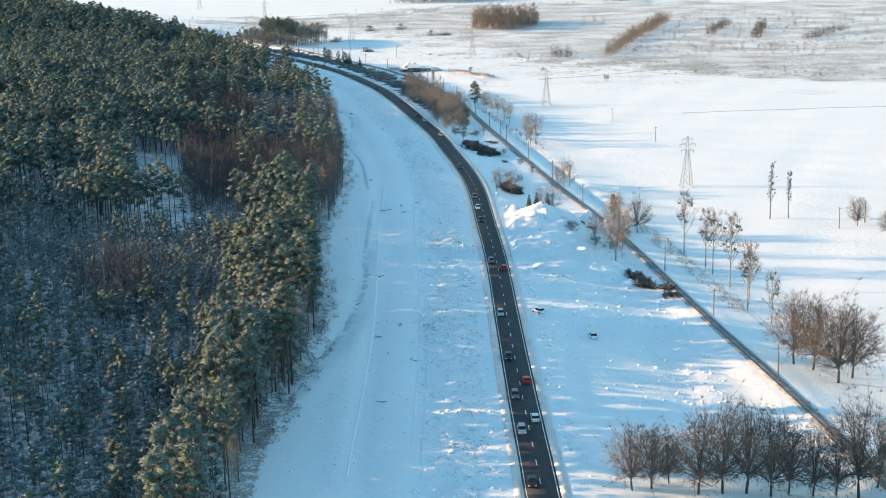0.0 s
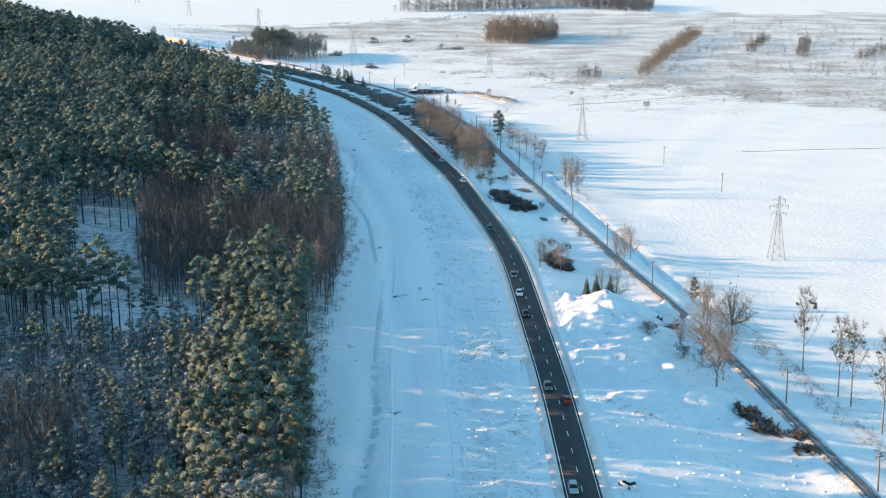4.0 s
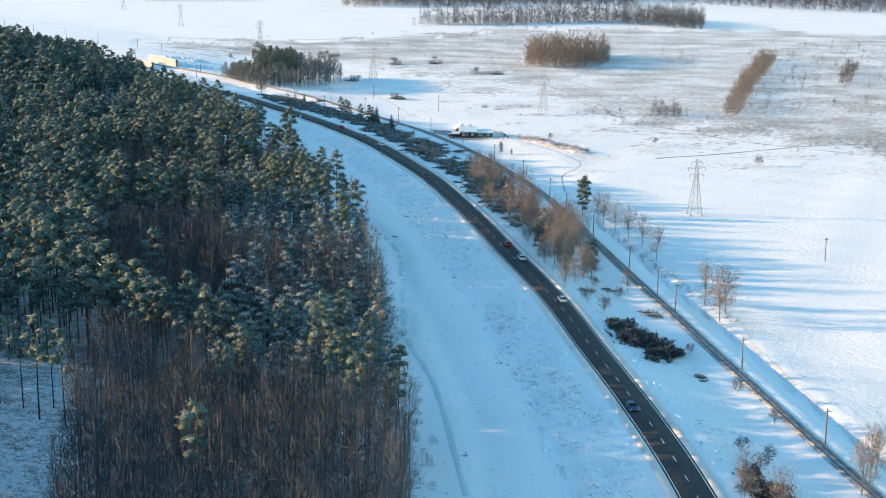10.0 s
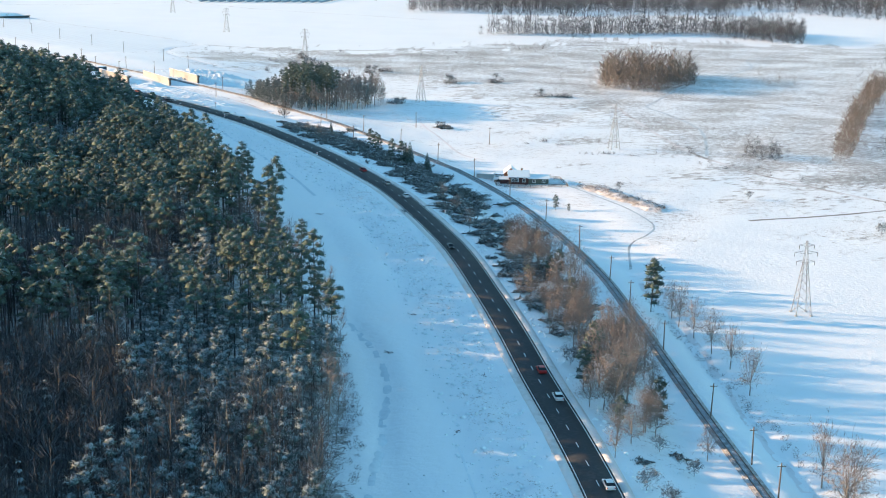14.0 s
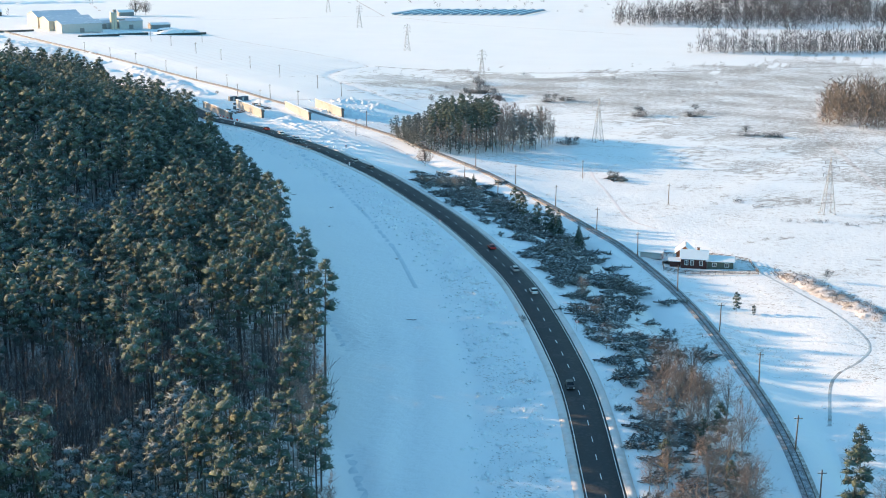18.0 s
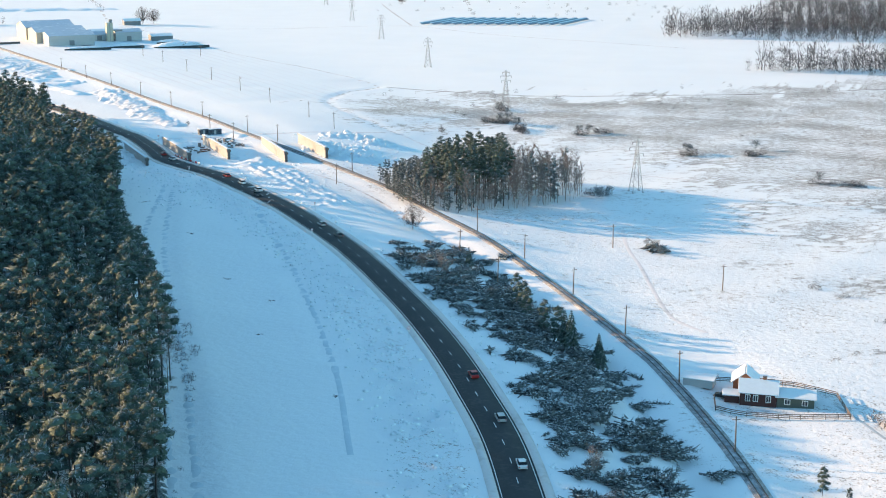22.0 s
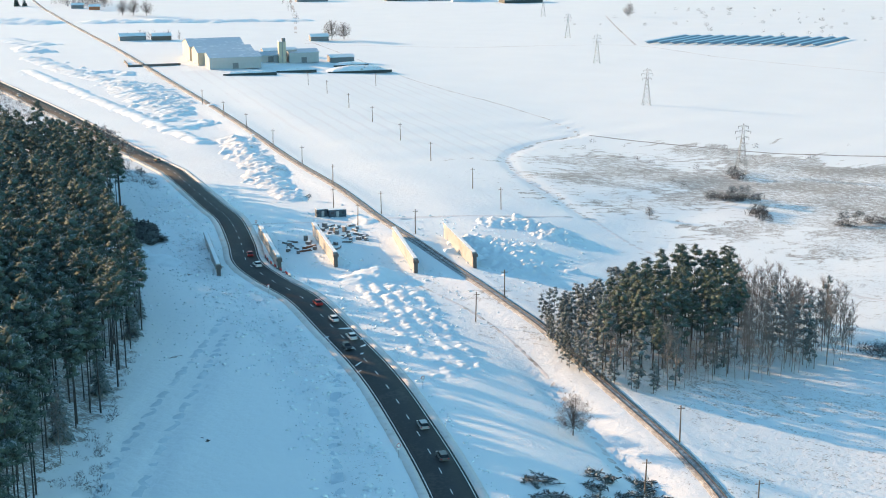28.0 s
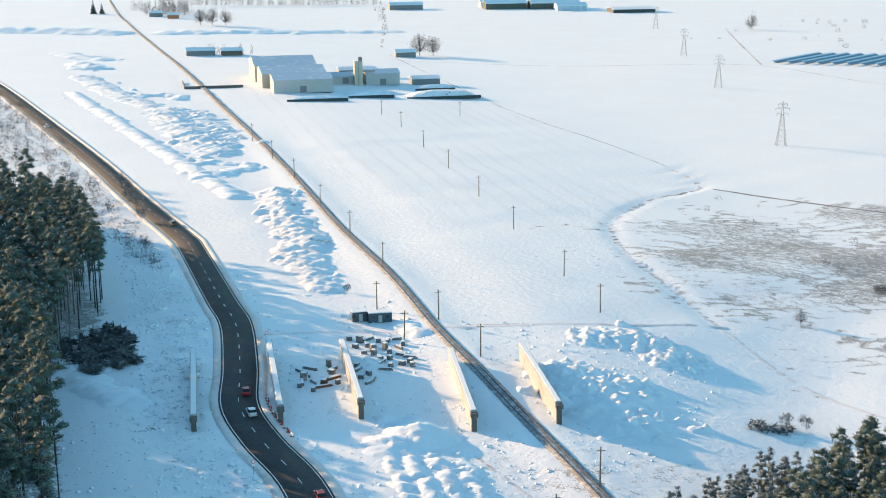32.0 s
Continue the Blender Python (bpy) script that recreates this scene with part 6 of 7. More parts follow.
# the belt of young broad-leaved trees between road and railway
BELT = [(-5, 705), (6, 690), (14, 700), (16, 740), (8, 790), (0, 830), (-10, 862), (-22, 868), (-22, 830), (-16, 800), (-8, 770), (-6, 735)]
belt_r = np.random.RandomState(31)
count = 0
while count < 70:
    x, y = belt_r.uniform(-24, 16), belt_r.uniform(690, 868)
    if inside(BELT, x, y) and signed_distance(ROAD, np.array([x]), np.array([y]))[0][0] > 8:
        count += 1
        if belt_r.uniform() < 0.12:
            planted(LONE_PINE[belt_r.randint(2)], x, y, belt_r.uniform(0.5, 0.8), belt_r.uniform(0, 360))
        elif belt_r.uniform() < 0.3:
            planted(SHRUB[belt_r.randint(2)], x, y, belt_r.uniform(0.9, 1.6), belt_r.uniform(0, 360))
        else:
            planted(BIRCH[belt_r.randint(4)], x, y, belt_r.uniform(0.5, 1.0), belt_r.uniform(0, 360))

# the grove by the railway: each tree of its own
GROVE = [(-176, 1198), (-168, 1184), (-157, 1169), (-144, 1164), (-136, 1165), (-128, 1182), (-115, 1198), (-102, 1220), (-108, 1240), (-138, 1250), (-166, 1232)]
gr = np.random.RandomState(9)
gx_, gy_ = np.meshgrid(np.arange(-180, -98, 4.3), np.arange(1160, 1254, 4.3))
gx_, gy_ = gx_.ravel() + gr.uniform(-1.8, 1.8, gx_.size), gy_.ravel() + gr.uniform(-1.8, 1.8, gy_.size)
ins = inside(GROVE, gx_, gy_)
for x, y in zip(gx_[ins], gy_[ins]):
    u = gr.uniform()
    rim = not (inside(GROVE, x - 9, y - 6) and inside(GROVE, x + 3, y - 9))
    if x < -152 - 4 * gr.uniform():
        planted(FINE_PROTOS[1][gr.randint(3)], x, y, gr.uniform(0.5, 0.72), gr.uniform(0, 360))
    elif x > -124 + 0.3 * (1200 - y) and u < 0.85:
        planted(FINE_PROTOS[2][gr.randint(3)], x, y, gr.uniform(0.8, 1.1), gr.uniform(0, 360))
    elif rim and u < 0.35:
        planted(FINE_PROTOS[2][gr.randint(3)], x, y, gr.uniform(0.5, 0.85), gr.uniform(0, 360))
    elif u < 0.75:
        planted(FINE_PROTOS[0][gr.randint(4)], x, y, gr.uniform(0.72, 0.95) * (0.85 if rim else 1), gr.uniform(0, 360))
    else:
        planted(FINE_PROTOS[1][gr.randint(3)], x, y, gr.uniform(0.7, 1.0), gr.uniform(0, 360))

rim_line = smooth_line(GROVE + GROVE[:1], 2.6)
for x, y in rim_line:
    x, y = x + gr.uniform(-1.2, 1.2), y + gr.uniform(-1.2, 1.2)
    if x < -134:
        planted(FINE_PROTOS[1][gr.randint(3)], x, y, gr.uniform(0.3, 0.6), gr.uniform(0, 360))
    else:
        planted(FINE_PROTOS[2][gr.randint(3)], x, y, gr.uniform(0.5, 0.95), gr.uniform(0, 360))

# far woods and hedges
FAR_BARE = [stem_model(300 + k, 15 + k, 3.0, 2, 32, 0.19, 3.2, low=0.04, lean=0.32) for k in range(3)]
LOW_BUSH = [stem_model(320 + k, 2.2, 1.9, 3, 44, 0.06, 1.0, low=0.02, lean=0.6) for k in range(3)]


def wood(name, poly, spacing, size, label, mats, models=FAR_BARE, seed=1, part_share=1.0, category="woodland"):
    r = np.random.RandomState(seed)
    p = np.array(poly)
    wx, wy = np.meshgrid(np.arange(p[:, 0].min(), p[:, 0].max(), spacing), np.arange(p[:, 1].min(), p[:, 1].max(), spacing))
    wx, wy = wx.ravel() + r.uniform(-0.45, 0.45, wx.size) * spacing, wy.ravel() + r.uniform(-0.45, 0.45, wy.size) * spacing
    ok = inside(poly, wx, wy) & (r.uniform(size=wx.size) < part_share)
    rows = [(x, y, ground_z(x, y) - 0.2, r.uniform(0, 6.28), size * r.uniform(0.45, 1.2), r.randint(len(models))) for x, y in zip(wx[ok], wy[ok])]
    return scattered(name, models, rows, mats, label, category)


BARE_MATS, PINE_MATS = [BARK, TWIGS, CROWN_SNOW], [BARK, NEEDLES, CROWN_SNOW]
wood("birch_wood", [(31, 1327), (64, 1303), (97, 1352), (101, 1402), (60, 1425), (36, 1395)], 4.2, 1.15, "square stand of bare birches in the meadow", [PALE_BARK, GREY_TWIGS, CROWN_SNOW], seed=2)
wood("far_wood", [(-63, 1692), (-2, 1690), (142, 1742), (190, 1690), (228, 1662), (246, 1760), (200, 1800), (146, 1790), (40, 1750), (-40, 1722)], 5.4, 1.2, "dark strip of distant leafless woodland", BARE_MATS, seed=3)
wood("far_wood", [(-151, 1945), (28, 1940), (60, 1990), (200, 2010), (246, 2120), (100, 2200), (-60, 2120), (-150, 2020)], 8, 1.3, "distant dark woodland on the plain", BARE_MATS, seed=4)
wood("far_wood", [(178, 2145), (423, 1943), (640, 1850), (800, 1900), (800, 2100), (500, 2300), (250, 2350)], 11, 1.5, "distant dark forest along the horizon", BARE_MATS, seed=5)
wood("far_wood", [(-80, 2230), (40, 2220), (130, 2260), (120, 2420), (-60, 2420)], 11, 1.5, "distant dark forest beyond the fields", BARE_MATS, seed=6)
wood("hedge_row", [(128, 1078), (135, 1074), (178, 1215), (237, 1400), (226, 1404), (168, 1222)], 3.0, 0.62, "long hedge of bare brown bushes", [PALE_BARK, GREY_TWIGS, CROWN_SNOW], seed=7, category="hedge")
wood("hedge_row", [(238, 1232), (246, 1230), (290, 1354), (281, 1358)], 3.4, 0.5, "short distant hedge of bare bushes", BARE_MATS, seed=8, category="hedge")
wood("hedge_row", [(272, 1199), (281, 1197), (320, 1330), (311, 1334)], 3.4, 0.5, "short distant hedge of bare bushes", BARE_MATS, seed=9, category="hedge")
wood("hedge_row", [(312, 1182), (322, 1180), (378, 1263), (366, 1267)], 3.4, 0.5, "short distant hedge of bare bushes", BARE_MATS, seed=10, category="hedge")
wood("thicket", [(87, 1078), (100, 1070), (109, 1078), (104, 1094), (90, 1094)], 3.4, 0.55, "thicket of bare trees in the meadow", BARE_MATS, seed=11, category="thicket")
wood("lane_trees", [(-790, 2075), (-780, 2070), (-1010, 2420), (-1022, 2414)], 9, 0.3, "row of bare trees along a farm lane", BARE_MATS, seed=12, category="tree row")
wood("tree_row", [(-1260, 2285), (-1040, 2462), (-1030, 2452), (-1250, 2275)], 6, 1.0, "long row of bare trees at the horizon", BARE_MATS, seed=13, category="tree row")
wood("village_trees", [(-1205, 2180), (-1120, 2125), (-1090, 2160), (-1160, 2230)], 8, 0.85, "bare trees round distant houses", BARE_MATS, seed=14, category="tree group")
wood("farm_trees", [(-806, 1822), (-770, 1850), (-762, 1840), (-798, 1812)], 5, 0.5, "small bare trees behind a farm shed", BARE_MATS, seed=15, category="tree group")
wood("meadow_bushes", [(150, 1080), (420, 1030), (520, 1400), (260, 1560), (190, 1330)], 15, 0.9, "low bushes scattered over the snowy meadow", BARE_MATS, LOW_BUSH, 16, 0.5, "bushes")
wood("meadow_saplings", [(155, 1136), (330, 1112), (330, 1084), (148, 1101)], 7, 0.42, "row of pale bare saplings along a meadow drain", [PALE_BARK, RED_TWIGS, CROWN_SNOW], FAR_BARE, 31, 0.6, "saplings")
wood("meadow_saplings", [(204, 1302), (239, 1314), (217, 1236), (189, 1241)], 12, 0.45, "loose group of pale bare saplings", [PALE_BARK, RED_TWIGS, CROWN_SNOW], FAR_BARE, 32, 0.6, "saplings")
wood("meadow_saplings", [(150, 1428), (181, 1432), (164, 1344), (135, 1341)], 12, 0.5, "loose group of pale bare saplings", [PALE_BARK, RED_TWIGS, CROWN_SNOW], FAR_BARE, 33, 0.6, "saplings")
wood("meadow_saplings", [(150, 1080), (420, 1030), (520, 1400), (260, 1560), (190, 1330)], 24, 0.42, "scattered bare saplings in the meadow", BARE_MATS, FAR_BARE, 17, 0.55, "saplings")
wood("meadow_bushes", [(-230, 1420), (60, 1320), (30, 1640), (-120, 1600), (-280, 1500)], 17, 1.0, "low bushes scattered over the rough meadow", BARE_MATS, LOW_BUSH, 18, 0.28, "bushes")
wood("meadow_bushes", [(40, 1080), (140, 960), (400, 870), (420, 930), (150, 1040), (60, 1130)], 7, 0.8, "low dry bushes along a meadow track", BARE_MATS, LOW_BUSH, 19, 0.5, "bushes")
for k, (x, y, rx, ry) in enumerate(((-178, 1404, 8, 5), (-170, 1408, 5, 3), (-160, 1382, 4, 7), (-156, 1373, 3, 4), (-187, 1455, 4, 3), (-183, 1447, 4, 2), (-127, 1375, 4, 3), (-117, 1385, 5, 3), (-67, 1329, 5, 3), (-38, 1337, 5, 3.5), (-6, 1276, 7, 2.5), (6, 1274, 6, 2.5), (-94, 1228, 5, 3), (-17, 1099, 3, 1.6), (2, 1099, 4, 1.6), (13, 1075, 5, 1.8), (22, 1076, 5, 1.8), (34, 1074, 4, 1.6), (-8, 1108, 2, 6))):
    wood("low_bushes", [(x + rx * math.cos(a), y + ry * math.sin(a)) for a in (0, 0.8, 1.6, 2.4, 3.2, 4.0, 4.8, 5.6)], 1.5, 1.2 if y > 1200 else 0.55, "low broad patch of bare bushes in the snowy meadow", BARE_MATS, LOW_BUSH, 40 + k, 0.9, "bushes")
wood("bank_brush", [(6, 998), (14, 996), (24, 980), (38, 957), (36, 949), (27, 960), (16, 980), (8, 990)], 1.5, 0.9, "dry brown brush growing on a long bank", [BARK, GREY_TWIGS, CROWN_SNOW], LOW_BUSH, 61, 0.9, "brush")
wood("far_bushes", [(-560, 2180), (-200, 2080), (60, 1900), (60, 2200), (-300, 2500), (-500, 2450)], 26, 1.6, "low bushes on the distant plain", BARE_MATS, LOW_BUSH, 20, 0.35, "bushes")
wood("undergrowth", [(-36, 268), (-30, 320), (-30, 375), (-38, 436), (-38, 491), (-36, 541), (-36, 565), (-43, 622), (-50, 700), (-58, 735), (-85, 815), (-104, 869), (-145, 957), (-211, 1046), (-254, 1131), (-262, 1135), (-150, 975), (-112, 880), (-66, 750), (-56, 690), (-48, 600), (-46, 440), (-40, 360), (-44, 268)], 2.6, 0.8, "low bare undergrowth at the forest foot", BARE_MATS, LOW_BUSH, 22, 0.6, "undergrowth")
wood("glade_saplings", [(-160, 577), (-107, 560), (-102, 545), (-106, 503), (-122, 470), (-160, 470)], 3.2, 0.5, "low saplings and grass in a snowy glade", BARE_MATS, LOW_BUSH, 23, 0.5, "undergrowth")
wood("rail_scrub", [(66, 505), (74, 470), (80, 420), (86, 380), (91, 384), (86, 425), (80, 475), (70, 508)], 2.4, 0.75, "brown scrub on the railway bank", [BARK, RED_TWIGS, CROWN_SNOW], LOW_BUSH, 24, 0.8, "scrub")
wood("rail_scrub", [(20, 815), (44, 690), (50, 660), (53, 662), (47, 694), (24, 818)], 2.2, 0.5, "dark scrub along a field ditch", BARE_MATS, LOW_BUSH, 25, 0.8, "scrub")
wood("verge_scrub", [(-372, 1290), (-400, 1318), (-480, 1380), (-560, 1440), (-680, 1530), (-780, 1590), (-800, 1560), (-700, 1450), (-600, 1370), (-480, 1336), (-420, 1314)], 4.4, 1.3, "dry snowy scrub between road and forest", BARE_MATS, LOW_BUSH, 26, 0.6, "scrub")


# ---- felled trees and brush ----
def brush_model(seed, length, width, height, stems, per, snow):
    """Felled trees lying across one another: stems, twigs, snow and needles."""
    r = np.random.RandomState(seed)
    m = Model()
    for k in range(stems):
        a = np.array((r.uniform(-0.5, 0.15) * length, r.uniform(-0.5, 0.5) * width, r.uniform(0.1, 0.5) * height))
        turn, l = r.normal(0, 0.5), length * r.uniform(0.45, 0.8)
        b = a + np.array((math.cos(turn) * l, math.sin(turn) * l, r.uniform(-0.1, 0.35) * height))
        m.add(*tri_rod(a, b, 0.15, 0.03, 4), 0)
        c, d, w, q = sprays(r, a, b, per, r.uniform(1.0, 1.7), 0.3, 0.12)
        c[:, 2] = np.maximum(c[:, 2] + r.uniform(-0.4, 0.5, per) * height * 0.6, 0.1)
        cut = int(per * 0.45)
        m.add(np.stack([c[:cut] - w[:cut] * 0.05, c[:cut] + w[:cut] * 0.05, c[:cut] + d[:cut] * q[:cut] * 1.2], 1).reshape(-1, 3), np.arange(3 * cut).reshape(-1, 3), 1)
        m.add(np.stack([c[cut:] - w[cut:] * q[cut:] * 0.2, c[cut:] + w[cut:] * q[cut:] * 0.2, c[cut:] + d[cut:] * q[cut:]], 1).reshape(-1, 3), np.arange(3 * (per - cut)).reshape(-1, 3), 3)
        n = int(per * snow)
        if n:
            m.add(*blades(r, c[:n] + d[:n] * q[:n] * 0.4 + (0, 0, 0.22), 0.55, 0.2, 1), 2)
    return m.done()


FELLED_NEEDLES = island_material("felled_needles", [(0.072, 0.090, 0.094), (0.120, 0.142, 0.145), (0.21, 0.24, 0.245)])
HEAP_MATS = [BARK, TWIGS, CROWN_SNOW, TWIGS]
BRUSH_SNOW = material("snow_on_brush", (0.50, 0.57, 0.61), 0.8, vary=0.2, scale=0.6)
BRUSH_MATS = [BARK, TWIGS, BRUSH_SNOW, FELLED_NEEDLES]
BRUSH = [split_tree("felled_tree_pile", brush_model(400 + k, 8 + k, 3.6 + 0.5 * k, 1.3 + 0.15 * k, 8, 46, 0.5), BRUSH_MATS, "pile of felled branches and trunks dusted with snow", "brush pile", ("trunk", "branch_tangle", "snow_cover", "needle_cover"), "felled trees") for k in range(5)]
BRUSH_ZONE = [(-143, 1097), (-115, 1116), (-104, 1093), (-79, 1045), (-55, 1021), (-42, 981), (-30, 936), (-15, 881), (-3, 831), (3, 775), (-8, 765), (-22, 800), (-33, 845), (-50, 898), (-64, 938), (-84, 984), (-104, 1022), (-125, 1056)]
br = np.random.RandomState(14)
placed = []
for k in range(2600):
    x, y = br.uniform(-146, 0), br.uniform(765, 1115)
    dense = 2.8 if y > 940 else 4.4
    if inside(BRUSH_ZONE, x, y) and signed_distance(ROAD, np.array([x]), np.array([y]))[0][0] > 8.8 and all((x - a) ** 2 + (y - b) ** 2 > dense**2 for a, b in placed):
        placed.append((x, y))
placed = placed[:290]
for x, y in placed:
    planted(BRUSH[br.randint(5)], x, y, br.uniform(0.5, 1.05), br.uniform(-40, 60) if br.uniform() < 0.6 else br.uniform(0, 360), sink=0.05)
for x, y, s in ((-12, 905, 0.9), (-22, 925, 0.8), (-14, 880, 0.8), (-26, 955, 0.8), (-105, 1110, 0.7), (-122, 1116, 0.9), (-130, 1112, 0.9), (-60, 1138, 0.9), (-63, 1144, 0.8), (-177, 1274, 0.8), (-182, 1270, 0.8), (8, 690, 0.5), (16, 700, 0.5), (24, 676, 0.6), (30, 620, 0.5), (58, 462, 0.6), (47, 478, 0.6)):
    planted(BRUSH[br.randint(5)], x, y, s, br.uniform(0, 360), sink=0.05)
DARK = [brush_model(420 + k, 6, 4, 2.8, 6, 52, 0.04) for k in range(2)]


def brush_heap(poly, n, label, seed, mats):
    r = np.random.RandomState(seed)
    p = np.array(poly)
    rows = []
    while len(rows) < n:
        x, y = r.uniform(p[:, 0].min(), p[:, 0].max()), r.uniform(p[:, 1].min(), p[:, 1].max())
        if inside(poly, x, y):
            rows.append((x, y, ground_z(x, y) - 0.2, r.uniform(0, 6.28), r.uniform(0.7, 1.1), r.randint(2)))
    return scattered("brush_heap", DARK, rows, mats, label, "brush heap", kind="stuff")


brush_heap([(10, 657), (12, 640), (16, 629), (23, 627), (27, 632), (25, 650), (19, 659)], 34, "large dark heap of cut brushwood by the road", 1, HEAP_MATS)
brush_heap([(23, 556), (26, 545), (32, 538), (35, 541), (31, 553), (26, 559)], 16, "dark heap of cut brushwood in snow", 2, HEAP_MATS)
brush_heap([(58, 418), (63, 406), (68, 395), (72, 398), (66, 412), (61, 422)], 12, "low brown brush beside the railway", 3, [BARK, GREY_TWIGS, CROWN_SNOW, GREY_TWIGS])
brush_heap([(49, 488), (52, 481), (54, 483), (51, 490)], 4, "small dark brush heap", 4, HEAP_MATS)
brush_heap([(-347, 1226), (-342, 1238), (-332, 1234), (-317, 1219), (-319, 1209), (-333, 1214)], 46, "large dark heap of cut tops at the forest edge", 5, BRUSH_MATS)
for group_ in (ROUND, BIRCH, POPLAR, IVY, SHRUB, LONE_PINE, SPRUCE, BRUSH, *FINE_PROTOS.values()):
    for proto in group_:
        remove_proto(proto)

# ---- poles and pylons ----
def utility_pole(h=8.4):
    root = thing("utility_pole", "weathered wooden utility pole with a crossarm", "utility pole", group="poles along the railway")
    bm = bmesh.new()
    prism(bm, (0, 0, -0.6), (0, 0, h), 0.19, 0.13, 8)
    part("pole", bm, POLE_WOOD, root)
    part("crossarm", boxes((-0.9, 0.9, -0.2, -0.08, h - 0.75, h - 0.6), bevel=0.02), POLE_WOOD, root)
    for x in (-0.8, -0.35, 0.35, 0.8):
        bm = bmesh.new()
        prism(bm, (x, -0.14, h - 0.6), (x, -0.14, h - 0.32), 0.07, 0.05, 6)
        part("insulator", bm, WHITE_PAINT, root, "pale porcelain insulator")
    return root


pole_proto = utility_pole()
POLES = [(84, 323), (78, 375), (72, 425), (64, 478), (56, 528), (48, 578), (41, 628), (33, 680), (26, 726), (20, 775), (14, 815), (10, 845), (2, 888), (-9, 930), (-23, 968), (-39, 1009), (-57, 1043), (-77, 1075), (-99, 1109), (-122, 1138), (-148, 1169), (-194, 1213), (-249, 1267), (-273, 1288), (-314, 1325), (-348, 1358), (-384, 1392), (-424, 1431), (-460, 1464), (-499, 1500), (-100, 1075), (-121, 1110), (-193, 1191), (-272, 1269), (-293, 1289), (-241, 1321), (-265, 1349), (-307, 1398), (-344, 1441), (-385, 1489), (-423, 1532), (-465, 1580), (-498, 1613)]
FIELD_POLES = [(-464, 1640), (109, 683), (95, 747), (148, 492), (-75, 1141), (-35, 1097), (160, 500), (31, 699)]
pr2 = random.Random(4)
for x, y in POLES + FIELD_POLES:
    copy_thing(pole_proto, pose(x, y, ground_z(x, y) - 0.1, pr2.uniform(-1.5, 1.5), pr2.uniform(-1.5, 1.5), 38 + pr2.uniform(-8, 8) if y > 1000 else 15))
remove_proto(pole_proto)


def pylon(h=22.0):
    root = thing("power_pylon", "grey steel lattice power pylon standing in the field", "pylon", group="power line")
    half_, waist = 2.3, 0.55
    for sx in (-1, 1):
        for sy in (-1, 1):
            bm = bmesh.new()
            prism(bm, (sx * half_, sy * half_, -0.4), (sx * waist, sy * waist, h * 0.72), 0.13, 0.10, 4)
            prism(bm, (sx * waist, sy * waist, h * 0.72), (sx * 0.15, sy * 0.15, h), 0.10, 0.07, 4)
            part("leg", bm, GALVANISED, root)
            part("footing", boxes((sx * half_ - 0.4, sx * half_ + 0.4, sy * half_ - 0.4, sy * half_ + 0.4, -0.5, 0.25), bevel=0.05), CONCRETE, root)
    zs = [h * 0.72 * u for u in (0, 0.2, 0.38, 0.54, 0.68, 0.8, 0.9, 1.0)]
    bm = bmesh.new()
    for z0, z1 in zip(zs, zs[1:]):
        r0, r1 = half_ + (waist - half_) * z0 / (h * 0.72), half_ + (waist - half_) * z1 / (h * 0.72)
        for (ax, ay), (bx, by) in (((-1, -1), (1, -1)), ((1, -1), (1, 1)), ((1, 1), (-1, 1)), ((-1, 1), (-1, -1))):
            prism(bm, (ax * r0, ay * r0, z0), (bx * r1, by * r1, z1), 0.05, 0.05, 3)
            prism(bm, (bx * r0, by * r0, z0), (ax * r1, ay * r1, z1), 0.05, 0.05, 3)
    part("lattice", bm, GALVANISED, root)
    for z, w in ((0.72, 2.7), (0.84, 3.4), (0.94, 2.2)):
        bm = bmesh.new()
        for s in (-1, 1):
            prism(bm, (s * 0.3, 0, h * z + 0.5), (s * w, 0, h * z), 0.09, 0.05, 4)
            prism(bm, (s * 0.3, 0, h * z - 0.4), (s * w, 0, h * z), 0.09, 0.05, 4)
        part("crossarm", bm, GALVANISED, root)
        for s in (-1, 1):
            bm = bmesh.new()
            prism(bm, (s * w, 0, h * z), (s * w, 0, h * z - 1.2), 0.09, 0.09, 5)
            part("insulator", bm, DARK_CONCRETE, root, "hanging insulator string")
    return root


proto = pylon()
LINE = [(128, 330), (105, 571), (64, 818), (26, 1092), (-80, 1237), (-186, 1462), (-288, 1652), (-390, 1856), (-482, 2041), (-595, 2269)]
for k, (x, y) in enumerate(LINE[1:]):
    a, b = LINE[k], LINE[min(k + 2, len(LINE) - 1)]
    copy_thing(proto, pose(x, y, ground_z(x, y), 0, 0, turn_of(a, b) + 90))
remove_proto(proto)

# ---- cars ----
CAR_GLASS = material("car_glass", (0.02, 0.024, 0.03), 0.1, vary=0.1, scale=1)
TYRE = material("tyre_rubber", (0.02, 0.02, 0.02), 0.9, vary=0.2, scale=5)
RIM = material("wheel_rim", (0.4, 0.4, 0.42), 0.4, 0.7, vary=0.1, scale=5)
HEAD_LAMP = material("headlight_glass", (0.75, 0.77, 0.8), 0.2, vary=0.05, scale=5)
TAIL_LAMP = material("tail_light", (0.45, 0.02, 0.02), 0.3, vary=0.1, scale=5)
CAR_PAINT = {n: material(n + "_car_paint", c, 0.35, 0.1, vary=0.06, scale=2) for n, c in {"white": (0.75, 0.76, 0.77), "silver": (0.42, 0.43, 0.45), "black": (0.02, 0.02, 0.022), "red": (0.32, 0.025, 0.025), "grey": (0.13, 0.135, 0.14), "blue": (0.03, 0.06, 0.14)}.items()}


